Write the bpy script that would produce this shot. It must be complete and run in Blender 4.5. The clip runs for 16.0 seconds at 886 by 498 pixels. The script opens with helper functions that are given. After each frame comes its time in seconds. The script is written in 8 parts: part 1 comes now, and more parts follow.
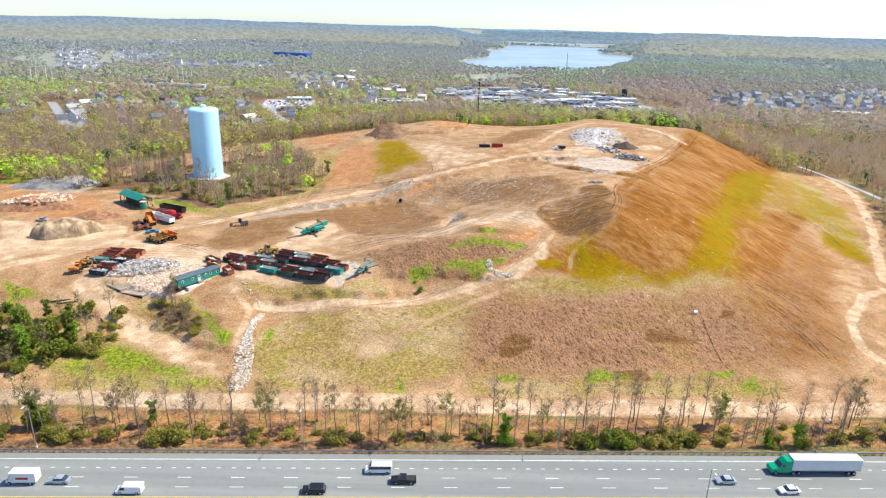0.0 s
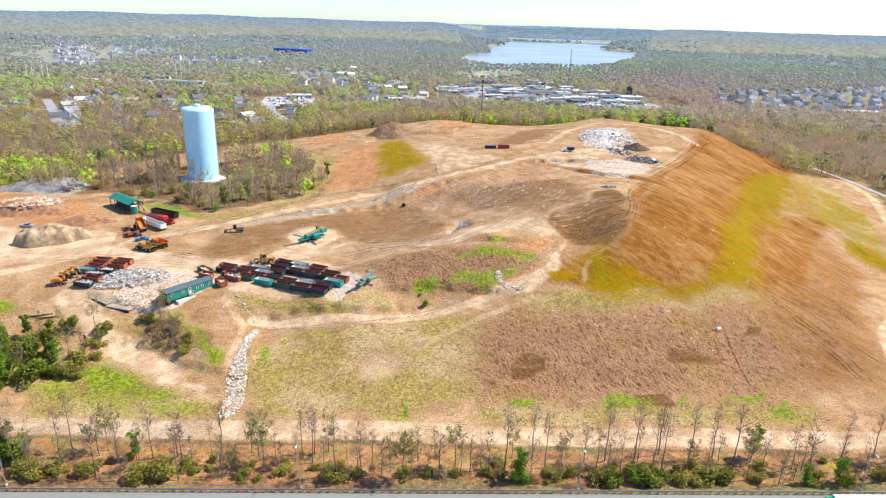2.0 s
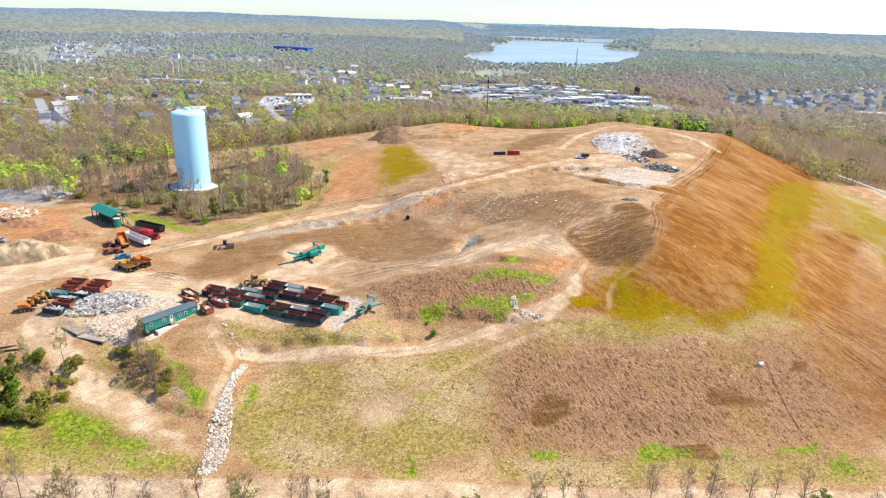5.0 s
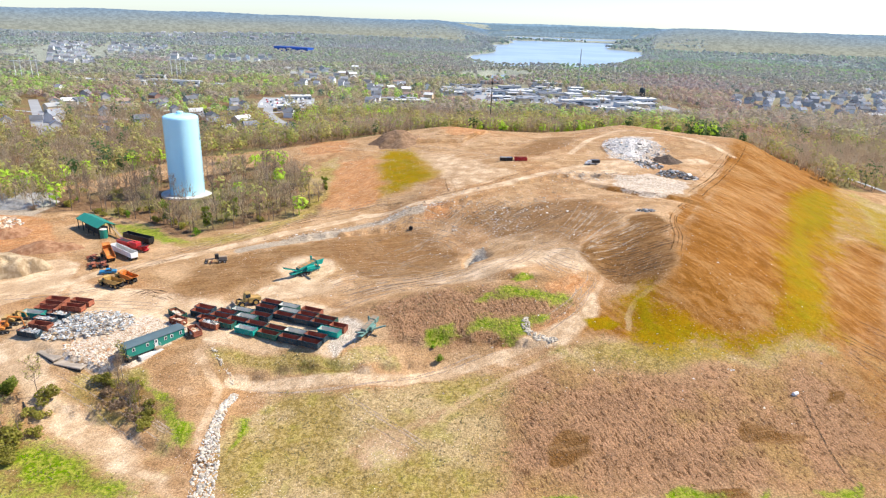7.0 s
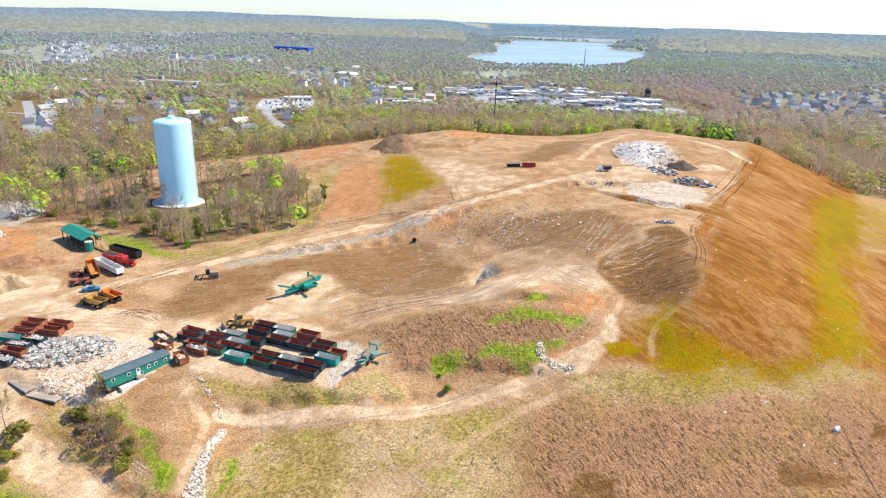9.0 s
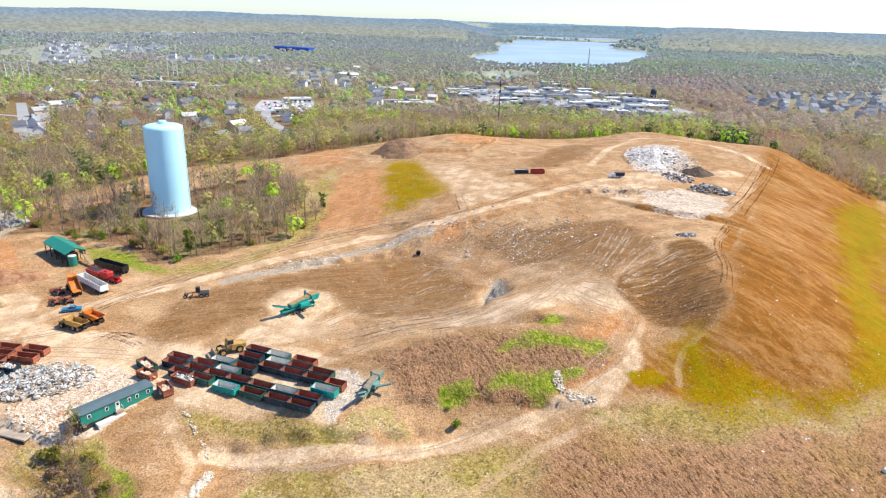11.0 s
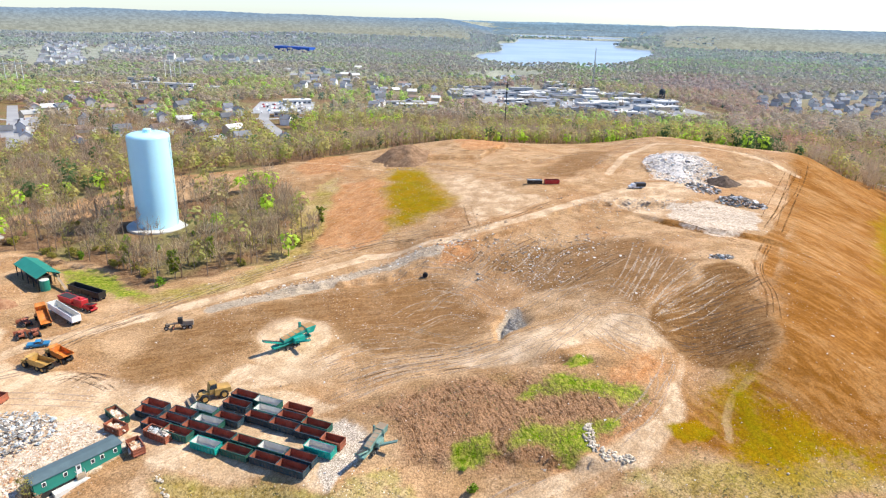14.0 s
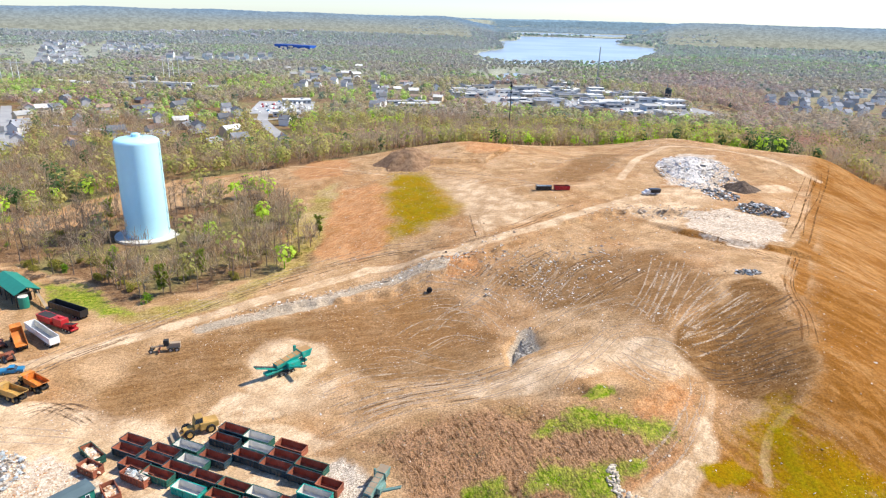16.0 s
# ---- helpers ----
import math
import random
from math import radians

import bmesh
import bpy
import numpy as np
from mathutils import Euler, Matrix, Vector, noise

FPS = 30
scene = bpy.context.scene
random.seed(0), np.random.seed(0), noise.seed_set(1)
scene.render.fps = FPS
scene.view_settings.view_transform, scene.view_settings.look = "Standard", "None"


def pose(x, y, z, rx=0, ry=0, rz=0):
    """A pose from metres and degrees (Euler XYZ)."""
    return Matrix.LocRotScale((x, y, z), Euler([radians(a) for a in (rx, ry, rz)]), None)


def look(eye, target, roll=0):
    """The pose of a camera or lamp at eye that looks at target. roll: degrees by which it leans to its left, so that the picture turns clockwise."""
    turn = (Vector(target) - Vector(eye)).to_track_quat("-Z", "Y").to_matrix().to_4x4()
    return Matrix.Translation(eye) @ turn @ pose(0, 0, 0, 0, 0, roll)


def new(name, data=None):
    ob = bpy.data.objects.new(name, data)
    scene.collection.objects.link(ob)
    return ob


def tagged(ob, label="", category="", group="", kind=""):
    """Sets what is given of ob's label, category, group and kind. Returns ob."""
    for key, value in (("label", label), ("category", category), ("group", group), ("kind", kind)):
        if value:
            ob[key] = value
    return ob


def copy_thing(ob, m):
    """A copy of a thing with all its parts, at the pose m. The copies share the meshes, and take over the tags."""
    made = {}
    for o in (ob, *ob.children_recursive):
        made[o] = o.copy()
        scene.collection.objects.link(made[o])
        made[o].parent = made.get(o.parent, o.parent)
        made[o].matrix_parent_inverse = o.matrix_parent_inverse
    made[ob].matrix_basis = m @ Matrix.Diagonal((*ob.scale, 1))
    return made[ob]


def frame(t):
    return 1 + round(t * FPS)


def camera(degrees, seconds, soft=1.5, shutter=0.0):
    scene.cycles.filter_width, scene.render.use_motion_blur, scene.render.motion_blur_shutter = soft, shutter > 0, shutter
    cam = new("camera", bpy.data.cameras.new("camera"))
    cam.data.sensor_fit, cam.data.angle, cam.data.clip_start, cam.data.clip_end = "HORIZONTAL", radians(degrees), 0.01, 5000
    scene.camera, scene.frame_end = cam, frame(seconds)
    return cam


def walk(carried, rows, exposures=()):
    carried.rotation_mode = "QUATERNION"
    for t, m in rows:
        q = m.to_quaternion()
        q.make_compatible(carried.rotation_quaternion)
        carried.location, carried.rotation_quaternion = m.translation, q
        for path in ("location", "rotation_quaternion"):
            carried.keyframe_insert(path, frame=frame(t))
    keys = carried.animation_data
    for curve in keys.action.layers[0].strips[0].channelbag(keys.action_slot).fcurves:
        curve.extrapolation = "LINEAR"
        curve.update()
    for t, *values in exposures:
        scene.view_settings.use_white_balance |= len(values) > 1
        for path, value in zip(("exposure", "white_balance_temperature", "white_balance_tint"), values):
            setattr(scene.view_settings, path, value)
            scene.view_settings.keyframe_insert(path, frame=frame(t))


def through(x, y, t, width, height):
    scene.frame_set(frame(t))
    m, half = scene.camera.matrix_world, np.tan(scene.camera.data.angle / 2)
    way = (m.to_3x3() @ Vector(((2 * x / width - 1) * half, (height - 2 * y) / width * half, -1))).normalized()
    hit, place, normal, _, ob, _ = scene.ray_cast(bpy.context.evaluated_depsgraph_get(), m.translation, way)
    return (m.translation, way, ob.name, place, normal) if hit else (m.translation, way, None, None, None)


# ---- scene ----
cam = camera(68.63, 16.0, soft=1.2)
# seconds, x, y, z in metres, then heading, pitch and lean in degrees
FLIGHT = [
    (0.0, -0.01, 0.26, 94.96, -0.001, -19.192, 1.570),
    (1.0, -1.16, 7.48, 94.96, 0.005, -19.374, 1.636),
    (2.0, -2.23, 14.82, 94.95, 0.016, -19.506, 1.689),
    (3.0, -3.25, 22.26, 94.93, 0.031, -19.590, 1.739),
    (4.0, -4.24, 29.78, 94.90, 0.051, -19.637, 1.786),
    (5.0, -5.21, 37.36, 94.86, 0.076, -19.657, 1.828),
    (6.0, -6.17, 44.98, 94.81, 0.105, -19.663, 1.861),
    (7.0, -7.13, 52.63, 94.76, 0.139, -19.666, 1.880),
    (8.0, -8.09, 60.27, 94.70, 0.177, -19.672, 1.882),
    (9.0, -9.06, 67.90, 94.64, 0.219, -19.685, 1.866),
    (10.0, -10.03, 75.49, 94.58, 0.266, -19.705, 1.833),
    (11.0, -10.99, 83.02, 94.53, 0.315, -19.728, 1.789),
    (12.0, -11.94, 90.47, 94.47, 0.369, -19.752, 1.738),
    (13.0, -12.85, 97.83, 94.43, 0.425, -19.778, 1.687),
    (14.0, -13.72, 105.08, 94.39, 0.484, -19.813, 1.638),
    (15.0, -14.52, 112.18, 94.36, 0.546, -19.875, 1.592),
    (16.0, -15.24, 119.14, 94.34, 0.610, -20.000, 1.541),
]
walk(cam, [(t, pose(x, y, z, 0, 0, yaw) @ pose(0, 0, 0, 90 + pitch) @ pose(0, 0, 0, 0, 0, lean)) for t, x, y, z, yaw, pitch, lean in FLIGHT])

# ---- daylight: high spring sun from beyond and to the right ----
SUN_AZ, SUN_EL = radians(76), radians(50)  # clockwise from +y, above the horizon
world = bpy.data.worlds.new("sky")
scene.world = world
world.use_nodes = True
wn = world.node_tree.nodes
sky = wn.new("ShaderNodeTexSky")
sky.sky_type, sky.sun_disc, sky.sun_elevation, sky.sun_rotation = "NISHITA", False, SUN_EL, SUN_AZ
sky.air_density, sky.dust_density, sky.ozone_density, sky.altitude = 1.0, 0.2, 1.0, 50
tint = wn.new("ShaderNodeMix")
tint.data_type, tint.blend_type = "RGBA", "MULTIPLY"
tint.inputs[0].default_value, tint.inputs[7].default_value = 1.0, (0.78, 0.95, 1.26, 1)
world.node_tree.links.new(sky.outputs[0], tint.inputs[6])
world.node_tree.links.new(tint.outputs[2], wn["Background"].inputs[0])
wn["Background"].inputs[1].default_value = 0.12
sun = new("sun", bpy.data.lights.new("sun", "SUN"))
sun.data.energy, sun.data.angle, sun.data.color = 5.0, radians(0.6), (1.0, 0.92, 0.77)
sun_way = Vector((math.sin(SUN_AZ) * math.cos(SUN_EL), math.cos(SUN_AZ) * math.cos(SUN_EL), math.sin(SUN_EL)))
sun.matrix_world = look(sun_way * 300, (0, 0, 0))
scene.view_settings.exposure = 0.49

# ---- materials ----
class Nodes:
    """A short hand for node trees."""

    def __init__(self, name):
        self.mat = bpy.data.materials.new(name)
        self.mat.use_nodes = True
        self.tree = self.mat.node_tree
        self.out = self.tree.nodes["Principled BSDF"]
        self.coords = None

    def add(self, kind, **inputs):
        n = self.tree.nodes.new("ShaderNode" + kind)
        for key, value in inputs.items():
            slot = n.inputs[int(key[1:])] if key[0] == "i" and key[1:].isdigit() else n.inputs[key.replace("_", " ")]
            self.put(slot, value)
        return n

    def put(self, slot, value):
        if isinstance(value, bpy.types.NodeSocket):
            self.tree.links.new(value, slot)
        elif isinstance(value, tuple) and len(value) == 3 and slot.type == "RGBA":
            slot.default_value = (*value, 1)
        else:
            slot.default_value = value

    def where(self):
        if self.coords is None:
            self.coords = self.add("TexCoord").outputs["Object"]
        return self.coords

    def noise(self, scale, detail=3.0, stretch=None, rough=0.55, turn=0.0, bend=0.0):
        at = self.where()
        if stretch:
            if turn:
                at = self.add("Mapping", Vector=at, Rotation=(0, 0, turn)).outputs[0]
            at = self.add("Mapping", Vector=at, Scale=stretch).outputs[0]
        return self.add("TexNoise", Vector=at, Scale=scale, Detail=detail, Roughness=rough, Distortion=bend).outputs[0]

    def math(self, op, a, b=0.0, clamp=False):
        n = self.add("Math", i0=a, i1=b)
        n.operation, n.use_clamp = op, clamp
        return n.outputs[0]

    def span(self, v, a, b, lo=0.0, hi=1.0):
        n = self.add("MapRange", Value=v)
        n.interpolation_type = "SMOOTHSTEP"
        for key, x in zip(("From Min", "From Max", "To Min", "To Max"), (a, b, lo, hi)):
            self.put(n.inputs[key], x)
        return n.outputs[0]

    def mix(self, f, a, b):
        n = self.tree.nodes.new("ShaderNodeMix")
        n.data_type = "RGBA"
        self.put(n.inputs[0], f), self.put(n.inputs[6], a), self.put(n.inputs[7], b)
        return n.outputs[2]

    def bump(self, height, strength=0.5, distance=0.1, normal=None):
        n = self.add("Bump", Height=height, Strength=strength, Distance=distance)
        if normal is not None:
            self.put(n.inputs["Normal"], normal)
        return n.outputs[0]

    def done(self, color, rough=0.8, metal=0.0, normal=None, spec=0.4):
        self.put(self.out.inputs["Base Color"], color)
        self.put(self.out.inputs["Roughness"], rough)
        self.put(self.out.inputs["Metallic"], metal)
        self.put(self.out.inputs["Specular IOR Level"], spec)
        if normal is not None:
            self.put(self.out.inputs["Normal"], normal)
        return self.mat


def thin(n, color, rough=0.85, through=0.5):
    """Leaves and twigs: part of the light passes through."""
    mat = n.done(color, rough, spec=0.05)
    t = n.add("BsdfTranslucent", Color=color)
    m = n.add("MixShader", i0=through, i1=n.out.outputs[0], i2=t.outputs[0])
    n.tree.links.new(m.outputs[0], n.tree.nodes["Material Output"].inputs[0])
    return mat


def tone(c, k):
    return tuple(min(1.0, v * k) for v in c)


def plain(name, color, rough=0.6, metal=0.0, wear=0.25, scale=1.2, dirt=None, bump=0.15, vary=0.12, spec=0.4):
    """Paint, metal, wood or stone: two sizes of mottling, some dirt, and a shade of its own for each object."""
    n = Nodes(name)
    big, fine = n.noise(scale * 0.35, 3), n.noise(scale * 4, 4)
    c = n.mix(n.span(big, 0.35, 0.65), tone(color, 1 - wear * 0.5), tone(color, 1 + wear * 0.4))
    c = n.mix(n.span(fine, 0.45, 0.75, 0, 0.5), c, tone(color, 1 - wear))
    if dirt:
        c = n.mix(n.span(n.noise(scale * 0.9, 5), 0.52, 0.72, 0, 0.8), c, dirt)
    rnd = n.add("ObjectInfo").outputs["Random"]
    hsv = n.add("HueSaturation", Value=n.span(rnd, 0, 1, 1 - vary, 1 + vary), Color=c)
    return n.done(hsv.outputs[0], rough, metal, n.bump(fine, bump, 0.02), spec)


def leafy(name, colors, rough=0.8):
    """Foliage and twigs: every spray has its own shade."""
    n = Nodes(name)
    ramp = n.add("ValToRGB", Fac=n.add("NewGeometry").outputs["Random Per Island"])
    el = ramp.color_ramp.elements
    el[0].color, el[1].color = (*colors[0], 1), (*colors[-1], 1)
    for i, c in enumerate(colors[1:-1]):
        el.new((i + 1) / (len(colors) - 1)).color = (*c, 1)
    rnd = n.add("ObjectInfo").outputs["Random"]
    hsv = n.add("HueSaturation", Value=n.span(rnd, 0, 1, 0.8, 1.2), Color=ramp.outputs[0])
    patch = n.noise(0.02, 2)
    c = n.mix(n.span(patch, 0.4, 0.65, 0, 0.35), hsv.outputs[0], colors[0])
    return thin(n, c, rough)


def glassy(name, color=(0.03, 0.04, 0.05)):
    n = Nodes(name)
    return n.done(n.mix(n.span(n.noise(3, 2), 0.4, 0.6), color, tone(color, 1.6)), 0.08, 0.0, None, 0.8)


def earth():
    """The ground: bare soils, gravels, dead reed and young grass, laid out by the cover masks of the mesh."""
    n = Nodes("earth")
    wide, mid, fine, grit = n.noise(0.035, 4), n.noise(0.16, 5), n.noise(0.9, 5), n.noise(4.0, 3, None, 0.7)
    fall = n.noise(0.55, 5, (1.0, 0.06, 1.0), 0.62, radians(143), 0.3)
    side = n.noise(0.34, 5, (1.0, 0.13, 1.0), 0.62, radians(134), 0.6)
    swirl = n.noise(0.30, 5, (1.0, 0.22, 1.0), 0.65, radians(62), 2.6)
    grain = n.noise(0.7, 4, (1.0, 0.25, 1.0), 0.65, radians(38), 0.8)
    ragged = n.math("ADD", n.math("MULTIPLY", n.math("SUBTRACT", mid, 0.5), 0.7), n.math("MULTIPLY", n.math("SUBTRACT", fine, 0.5), 0.6))

    def cover(name):
        a = n.add("Attribute")
        a.attribute_name = name
        s = n.add("SeparateColor", Color=a.outputs["Color"])
        return (*s.outputs, a.outputs["Alpha"])

    brush, dry, grass, olive = cover("cover_a")
    dark, clay, pale, gravel = cover("cover_b")
    orange, white, rock, woods = cover("cover_c")
    trodden = n.math("SUBTRACT", 1.0, n.math("MULTIPLY", pale, 0.9))
    dry, brush = n.math("MULTIPLY", dry, trodden), n.math("MULTIPLY", brush, trodden)

    def mask(v, a=0.3, b=0.7, k=1.0, top=1.0):
        return n.span(n.math("ADD", v, n.math("MULTIPLY", n.math("MULTIPLY", ragged, k), n.span(v, 0.0, 0.12))), a, b, 0, top)

    def two(a, b, by=fine, lo=0.38, hi=0.64):
        return n.mix(n.span(by, lo, hi), a, b)

    # bare soil: tan, with browner and dustier patches
    c = two((0.340, 0.222, 0.130), (0.470, 0.325, 0.205), n.noise(0.09, 5, None, 0.6, 0, 1.2), 0.38, 0.62)
    c = n.mix(n.span(wide, 0.45, 0.60, 0, 0.5), c, (0.350, 0.200, 0.110))
    c = n.mix(n.span(n.noise(0.06, 4, None, 0.6), 0.54, 0.66, 0, 0.55), c, (0.52, 0.375, 0.25))
    c = n.mix(n.span(swirl, 0.52, 0.66, 0, 0.45), c, (0.245, 0.150, 0.085))
    # litter under the woods
    c = n.mix(mask(woods), c, n.mix(n.span(wide, 0.42, 0.6), two((0.165, 0.100, 0.060), (0.27, 0.18, 0.115), fine), two((0.16, 0.135, 0.070), (0.24, 0.205, 0.10), fine)))
    # past the site: colour greyed along y to match the haze-tinted far woods
    far_grey = n.span(n.add("SeparateXYZ", Vector=n.where()).outputs["Y"], 700, 1500, 0, 0.85)
    c = n.mix(far_grey, c, two((0.27, 0.30, 0.25), (0.34, 0.36, 0.31), wide))
    # the seeded east face: rust-brown with streaks down the fall line and dusty patches
    rust = n.mix(n.span(fall, 0.40, 0.62), (0.208, 0.098, 0.036), (0.305, 0.158, 0.068))
    rust = n.mix(n.span(n.noise(0.06, 5, (1, 0.35, 1), 0.65, radians(143), 1.0), 0.46, 0.66, 0, 0.7), rust, two((0.33, 0.185, 0.088), (0.42, 0.260, 0.140), fall, 0.4, 0.6))
    c = n.mix(mask(orange, 0.2, 0.8, 0.7), c, rust)
    c = n.mix(mask(clay, 0.2, 0.8, 1.0, 0.75), c, two((0.40, 0.200, 0.105), (0.49, 0.295, 0.175), grain))
    c = n.mix(mask(gravel), c, two((0.30, 0.245, 0.19), (0.47, 0.40, 0.315), grit, 0.40, 0.60))
    c = n.mix(mask(pale, 0.25, 0.75, 0.6), c, n.mix(n.span(grain, 0.48, 0.64, 0, 0.5), two((0.50, 0.365, 0.245), (0.62, 0.48, 0.345), mid), (0.40, 0.27, 0.165)))
    # dry grass: straw and olive, with bare spots
    straw = n.mix(n.span(wide, 0.46, 0.6), two((0.265, 0.195, 0.080), (0.395, 0.300, 0.150), fine), two((0.38, 0.28, 0.160), (0.47, 0.36, 0.215), fine))
    c = n.mix(mask(dry, 0.25, 0.85, 1.3), c, n.mix(n.span(mid, 0.48, 0.64, 0, 0.5), straw, two((0.185, 0.175, 0.045), (0.29, 0.255, 0.085), fine)))
    # dead reed: mauve-brown stalks combed down the slope, shade between clumps painted dark
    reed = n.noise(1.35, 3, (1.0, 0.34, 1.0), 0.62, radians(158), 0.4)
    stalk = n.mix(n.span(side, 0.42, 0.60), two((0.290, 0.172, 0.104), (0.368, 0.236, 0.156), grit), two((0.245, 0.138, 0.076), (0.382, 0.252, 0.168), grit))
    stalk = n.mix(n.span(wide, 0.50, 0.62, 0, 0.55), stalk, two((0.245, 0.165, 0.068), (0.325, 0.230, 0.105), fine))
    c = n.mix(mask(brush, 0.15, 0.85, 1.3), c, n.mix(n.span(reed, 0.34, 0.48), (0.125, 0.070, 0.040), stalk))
    # freshly graded dark soil
    c = n.mix(mask(dark, 0.25, 0.75, 0.45, 0.95), c, n.mix(n.span(n.noise(0.9, 4, (1.0, 0.10, 1.0), 0.6, radians(72), 0.4), 0.42, 0.66), two((0.122, 0.062, 0.027), (0.190, 0.108, 0.052), grit), (0.235, 0.145, 0.080)))
    # moss-yellow hydroseed
    c = n.mix(mask(olive, 0.05, 1.05, 1.7, 0.92), c, n.mix(n.span(mid, 0.46, 0.64, 0, 0.5), two((0.245, 0.165, 0.008), (0.225, 0.185, 0.010), fall, 0.42, 0.6), (0.27, 0.140, 0.028)))
    c = n.mix(mask(grass, 0.25, 0.95, 2.4, 0.9), c, two((0.105, 0.185, 0.018), (0.275, 0.285, 0.070), fine, 0.40, 0.60))
    c = n.mix(mask(white, 0.3, 0.7, 1.2), c, two((0.44, 0.35, 0.27), (0.62, 0.535, 0.44), fine))
    c = n.mix(mask(rock, 0.3, 0.7, 0.8), c, two((0.32, 0.265, 0.21), (0.64, 0.56, 0.47), grit, 0.45, 0.55))
    growth = n.math("ADD", n.math("ADD", woods, brush), n.math("ADD", grass, n.math("MULTIPLY", orange, 0.6)))
    bare = n.math("SUBTRACT", 1.0, n.math("MINIMUM", 1.0, growth))
    specks = n.math("MULTIPLY", n.span(n.noise(2.6, 1), 0.70, 0.73, 0, 0.9), n.span(n.noise(0.07, 3), 0.46, 0.6))
    c = n.mix(n.math("MULTIPLY", specks, bare), c, (0.76, 0.71, 0.64))
    smooth = n.math("SUBTRACT", 1.0, n.math("MULTIPLY", n.math("MAXIMUM", orange, pale), 0.35))
    clod = n.span(n.noise(1.1, 3, None, 0.6), 0.56, 0.68, 0, 0.6)
    c = n.mix(n.math("MULTIPLY", clod, smooth), c, n.add("HueSaturation", Value=0.58, Color=c).outputs[0])
    crumb = n.math("ADD", n.span(n.noise(2.4, 4, None, 0.72), 0.3, 0.7, -0.42, 0.42), n.span(mid, 0.35, 0.65, -0.10, 0.10))
    c = n.add("HueSaturation", Saturation=1.16, Value=n.math("ADD", 1.0, n.math("MULTIPLY", crumb, smooth)), Color=c).outputs[0]
    h = n.math("ADD", n.math("MULTIPLY", fine, 0.7), n.math("MULTIPLY", grit, 0.3))
    h = n.math("ADD", h, n.math("MULTIPLY", n.math("MULTIPLY", reed, brush), 2.2))
    h = n.math("ADD", h, n.math("ADD", n.math("MULTIPLY", swirl, 0.4), n.math("MULTIPLY", fall, 0.15)))
    return n.done(c, 0.95, 0, n.bump(h, 0.8, 0.35), 0.1)


def asphalt():
    n = Nodes("asphalt")
    lanes = n.noise(0.22, 4, (0.03, 1.0, 1.0))
    c = n.mix(n.span(lanes, 0.35, 0.65), (0.20, 0.215, 0.20), (0.255, 0.27, 0.25))
    c = n.mix(n.span(n.noise(0.5, 5), 0.5, 0.75, 0, 0.4), c, (0.165, 0.175, 0.165))
    grit = n.noise(30, 2)
    return n.done(n.mix(n.span(grit, 0.3, 0.7, 0, 0.25), c, (0.30, 0.305, 0.29)), 0.85, 0, n.bump(grit, 0.3, 0.01), 0.3)


M = {
    "earth": earth(), "asphalt": asphalt(),
    "road_paint": plain("road_paint", (0.75, 0.75, 0.72), 0.7, dirt=(0.35, 0.35, 0.34)),
    "yellow_paint": plain("yellow_paint", (0.7, 0.45, 0.05), 0.7),
    "steel": plain("steel", (0.42, 0.44, 0.45), 0.45, 0.7),
    "tower_paint": plain("tower_paint", (0.50, 0.86, 1.0), 0.25, wear=0.05, scale=0.25, vary=0.0),
    "concrete": plain("concrete", (0.62, 0.60, 0.55), 0.85, scale=0.8),
    "rust": plain("rust", (0.33, 0.105, 0.055), 0.85, 0.0, 0.45, 1.4, (0.32, 0.15, 0.10), 0.3, 0.2),
    "green_steel": plain("green_steel", (0.02, 0.105, 0.075), 0.6, 0.0, 0.4, 1.0, (0.16, 0.09, 0.06), 0.2, 0.25),
    "blue_steel": plain("blue_steel", (0.018, 0.045, 0.06), 0.6, 0.0, 0.4, 1.0, (0.16, 0.10, 0.07), 0.2, 0.25),
    "teal_paint": plain("teal_paint", (0.0, 0.30, 0.24), 0.55, wear=0.3, dirt=(0.14, 0.30, 0.24)),
    "office_paint": plain("office_paint", (0.02, 0.22, 0.165), 0.6, wear=0.15, vary=0),
    "roof_slate": plain("roof_slate", (0.09, 0.135, 0.15), 0.75, wear=0.2, vary=0.05),
    "shed_roof": plain("shed_roof", (0.02, 0.22, 0.16), 0.5, wear=0.15, vary=0),
    "white_paint": plain("white_paint", (0.78, 0.78, 0.76), 0.45, wear=0.08),
    "black_paint": plain("black_paint", (0.018, 0.018, 0.02), 0.35),
    "dark_iron": plain("dark_iron", (0.035, 0.033, 0.03), 0.7),
    "rubber": plain("rubber", (0.02, 0.02, 0.02), 0.9, dirt=(0.1, 0.08, 0.06)),
    "truck_green": plain("truck_green", (0.0, 0.32, 0.15), 0.3, wear=0.1),
    "red_paint": plain("red_paint", (0.45, 0.02, 0.025), 0.45, dirt=(0.3, 0.1, 0.06)),
    "orange_paint": plain("orange_paint", (0.62, 0.20, 0.03), 0.6, wear=0.5, dirt=(0.42, 0.26, 0.14)),
    "yellow_plant": plain("yellow_plant", (0.47, 0.28, 0.075), 0.6, wear=0.45, dirt=(0.40, 0.27, 0.13)),
    "blue_paint": plain("blue_paint", (0.03, 0.22, 0.42), 0.35),
    "silver_paint": plain("silver_paint", (0.42, 0.48, 0.52), 0.3, 0.3),
    "glass": glassy("glass"),
    "old_teal": plain("old_teal", (0.16, 0.30, 0.26), 0.7, wear=0.4, dirt=(0.36, 0.33, 0.27)),
    "timber": plain("timber", (0.33, 0.25, 0.17), 0.85),
}
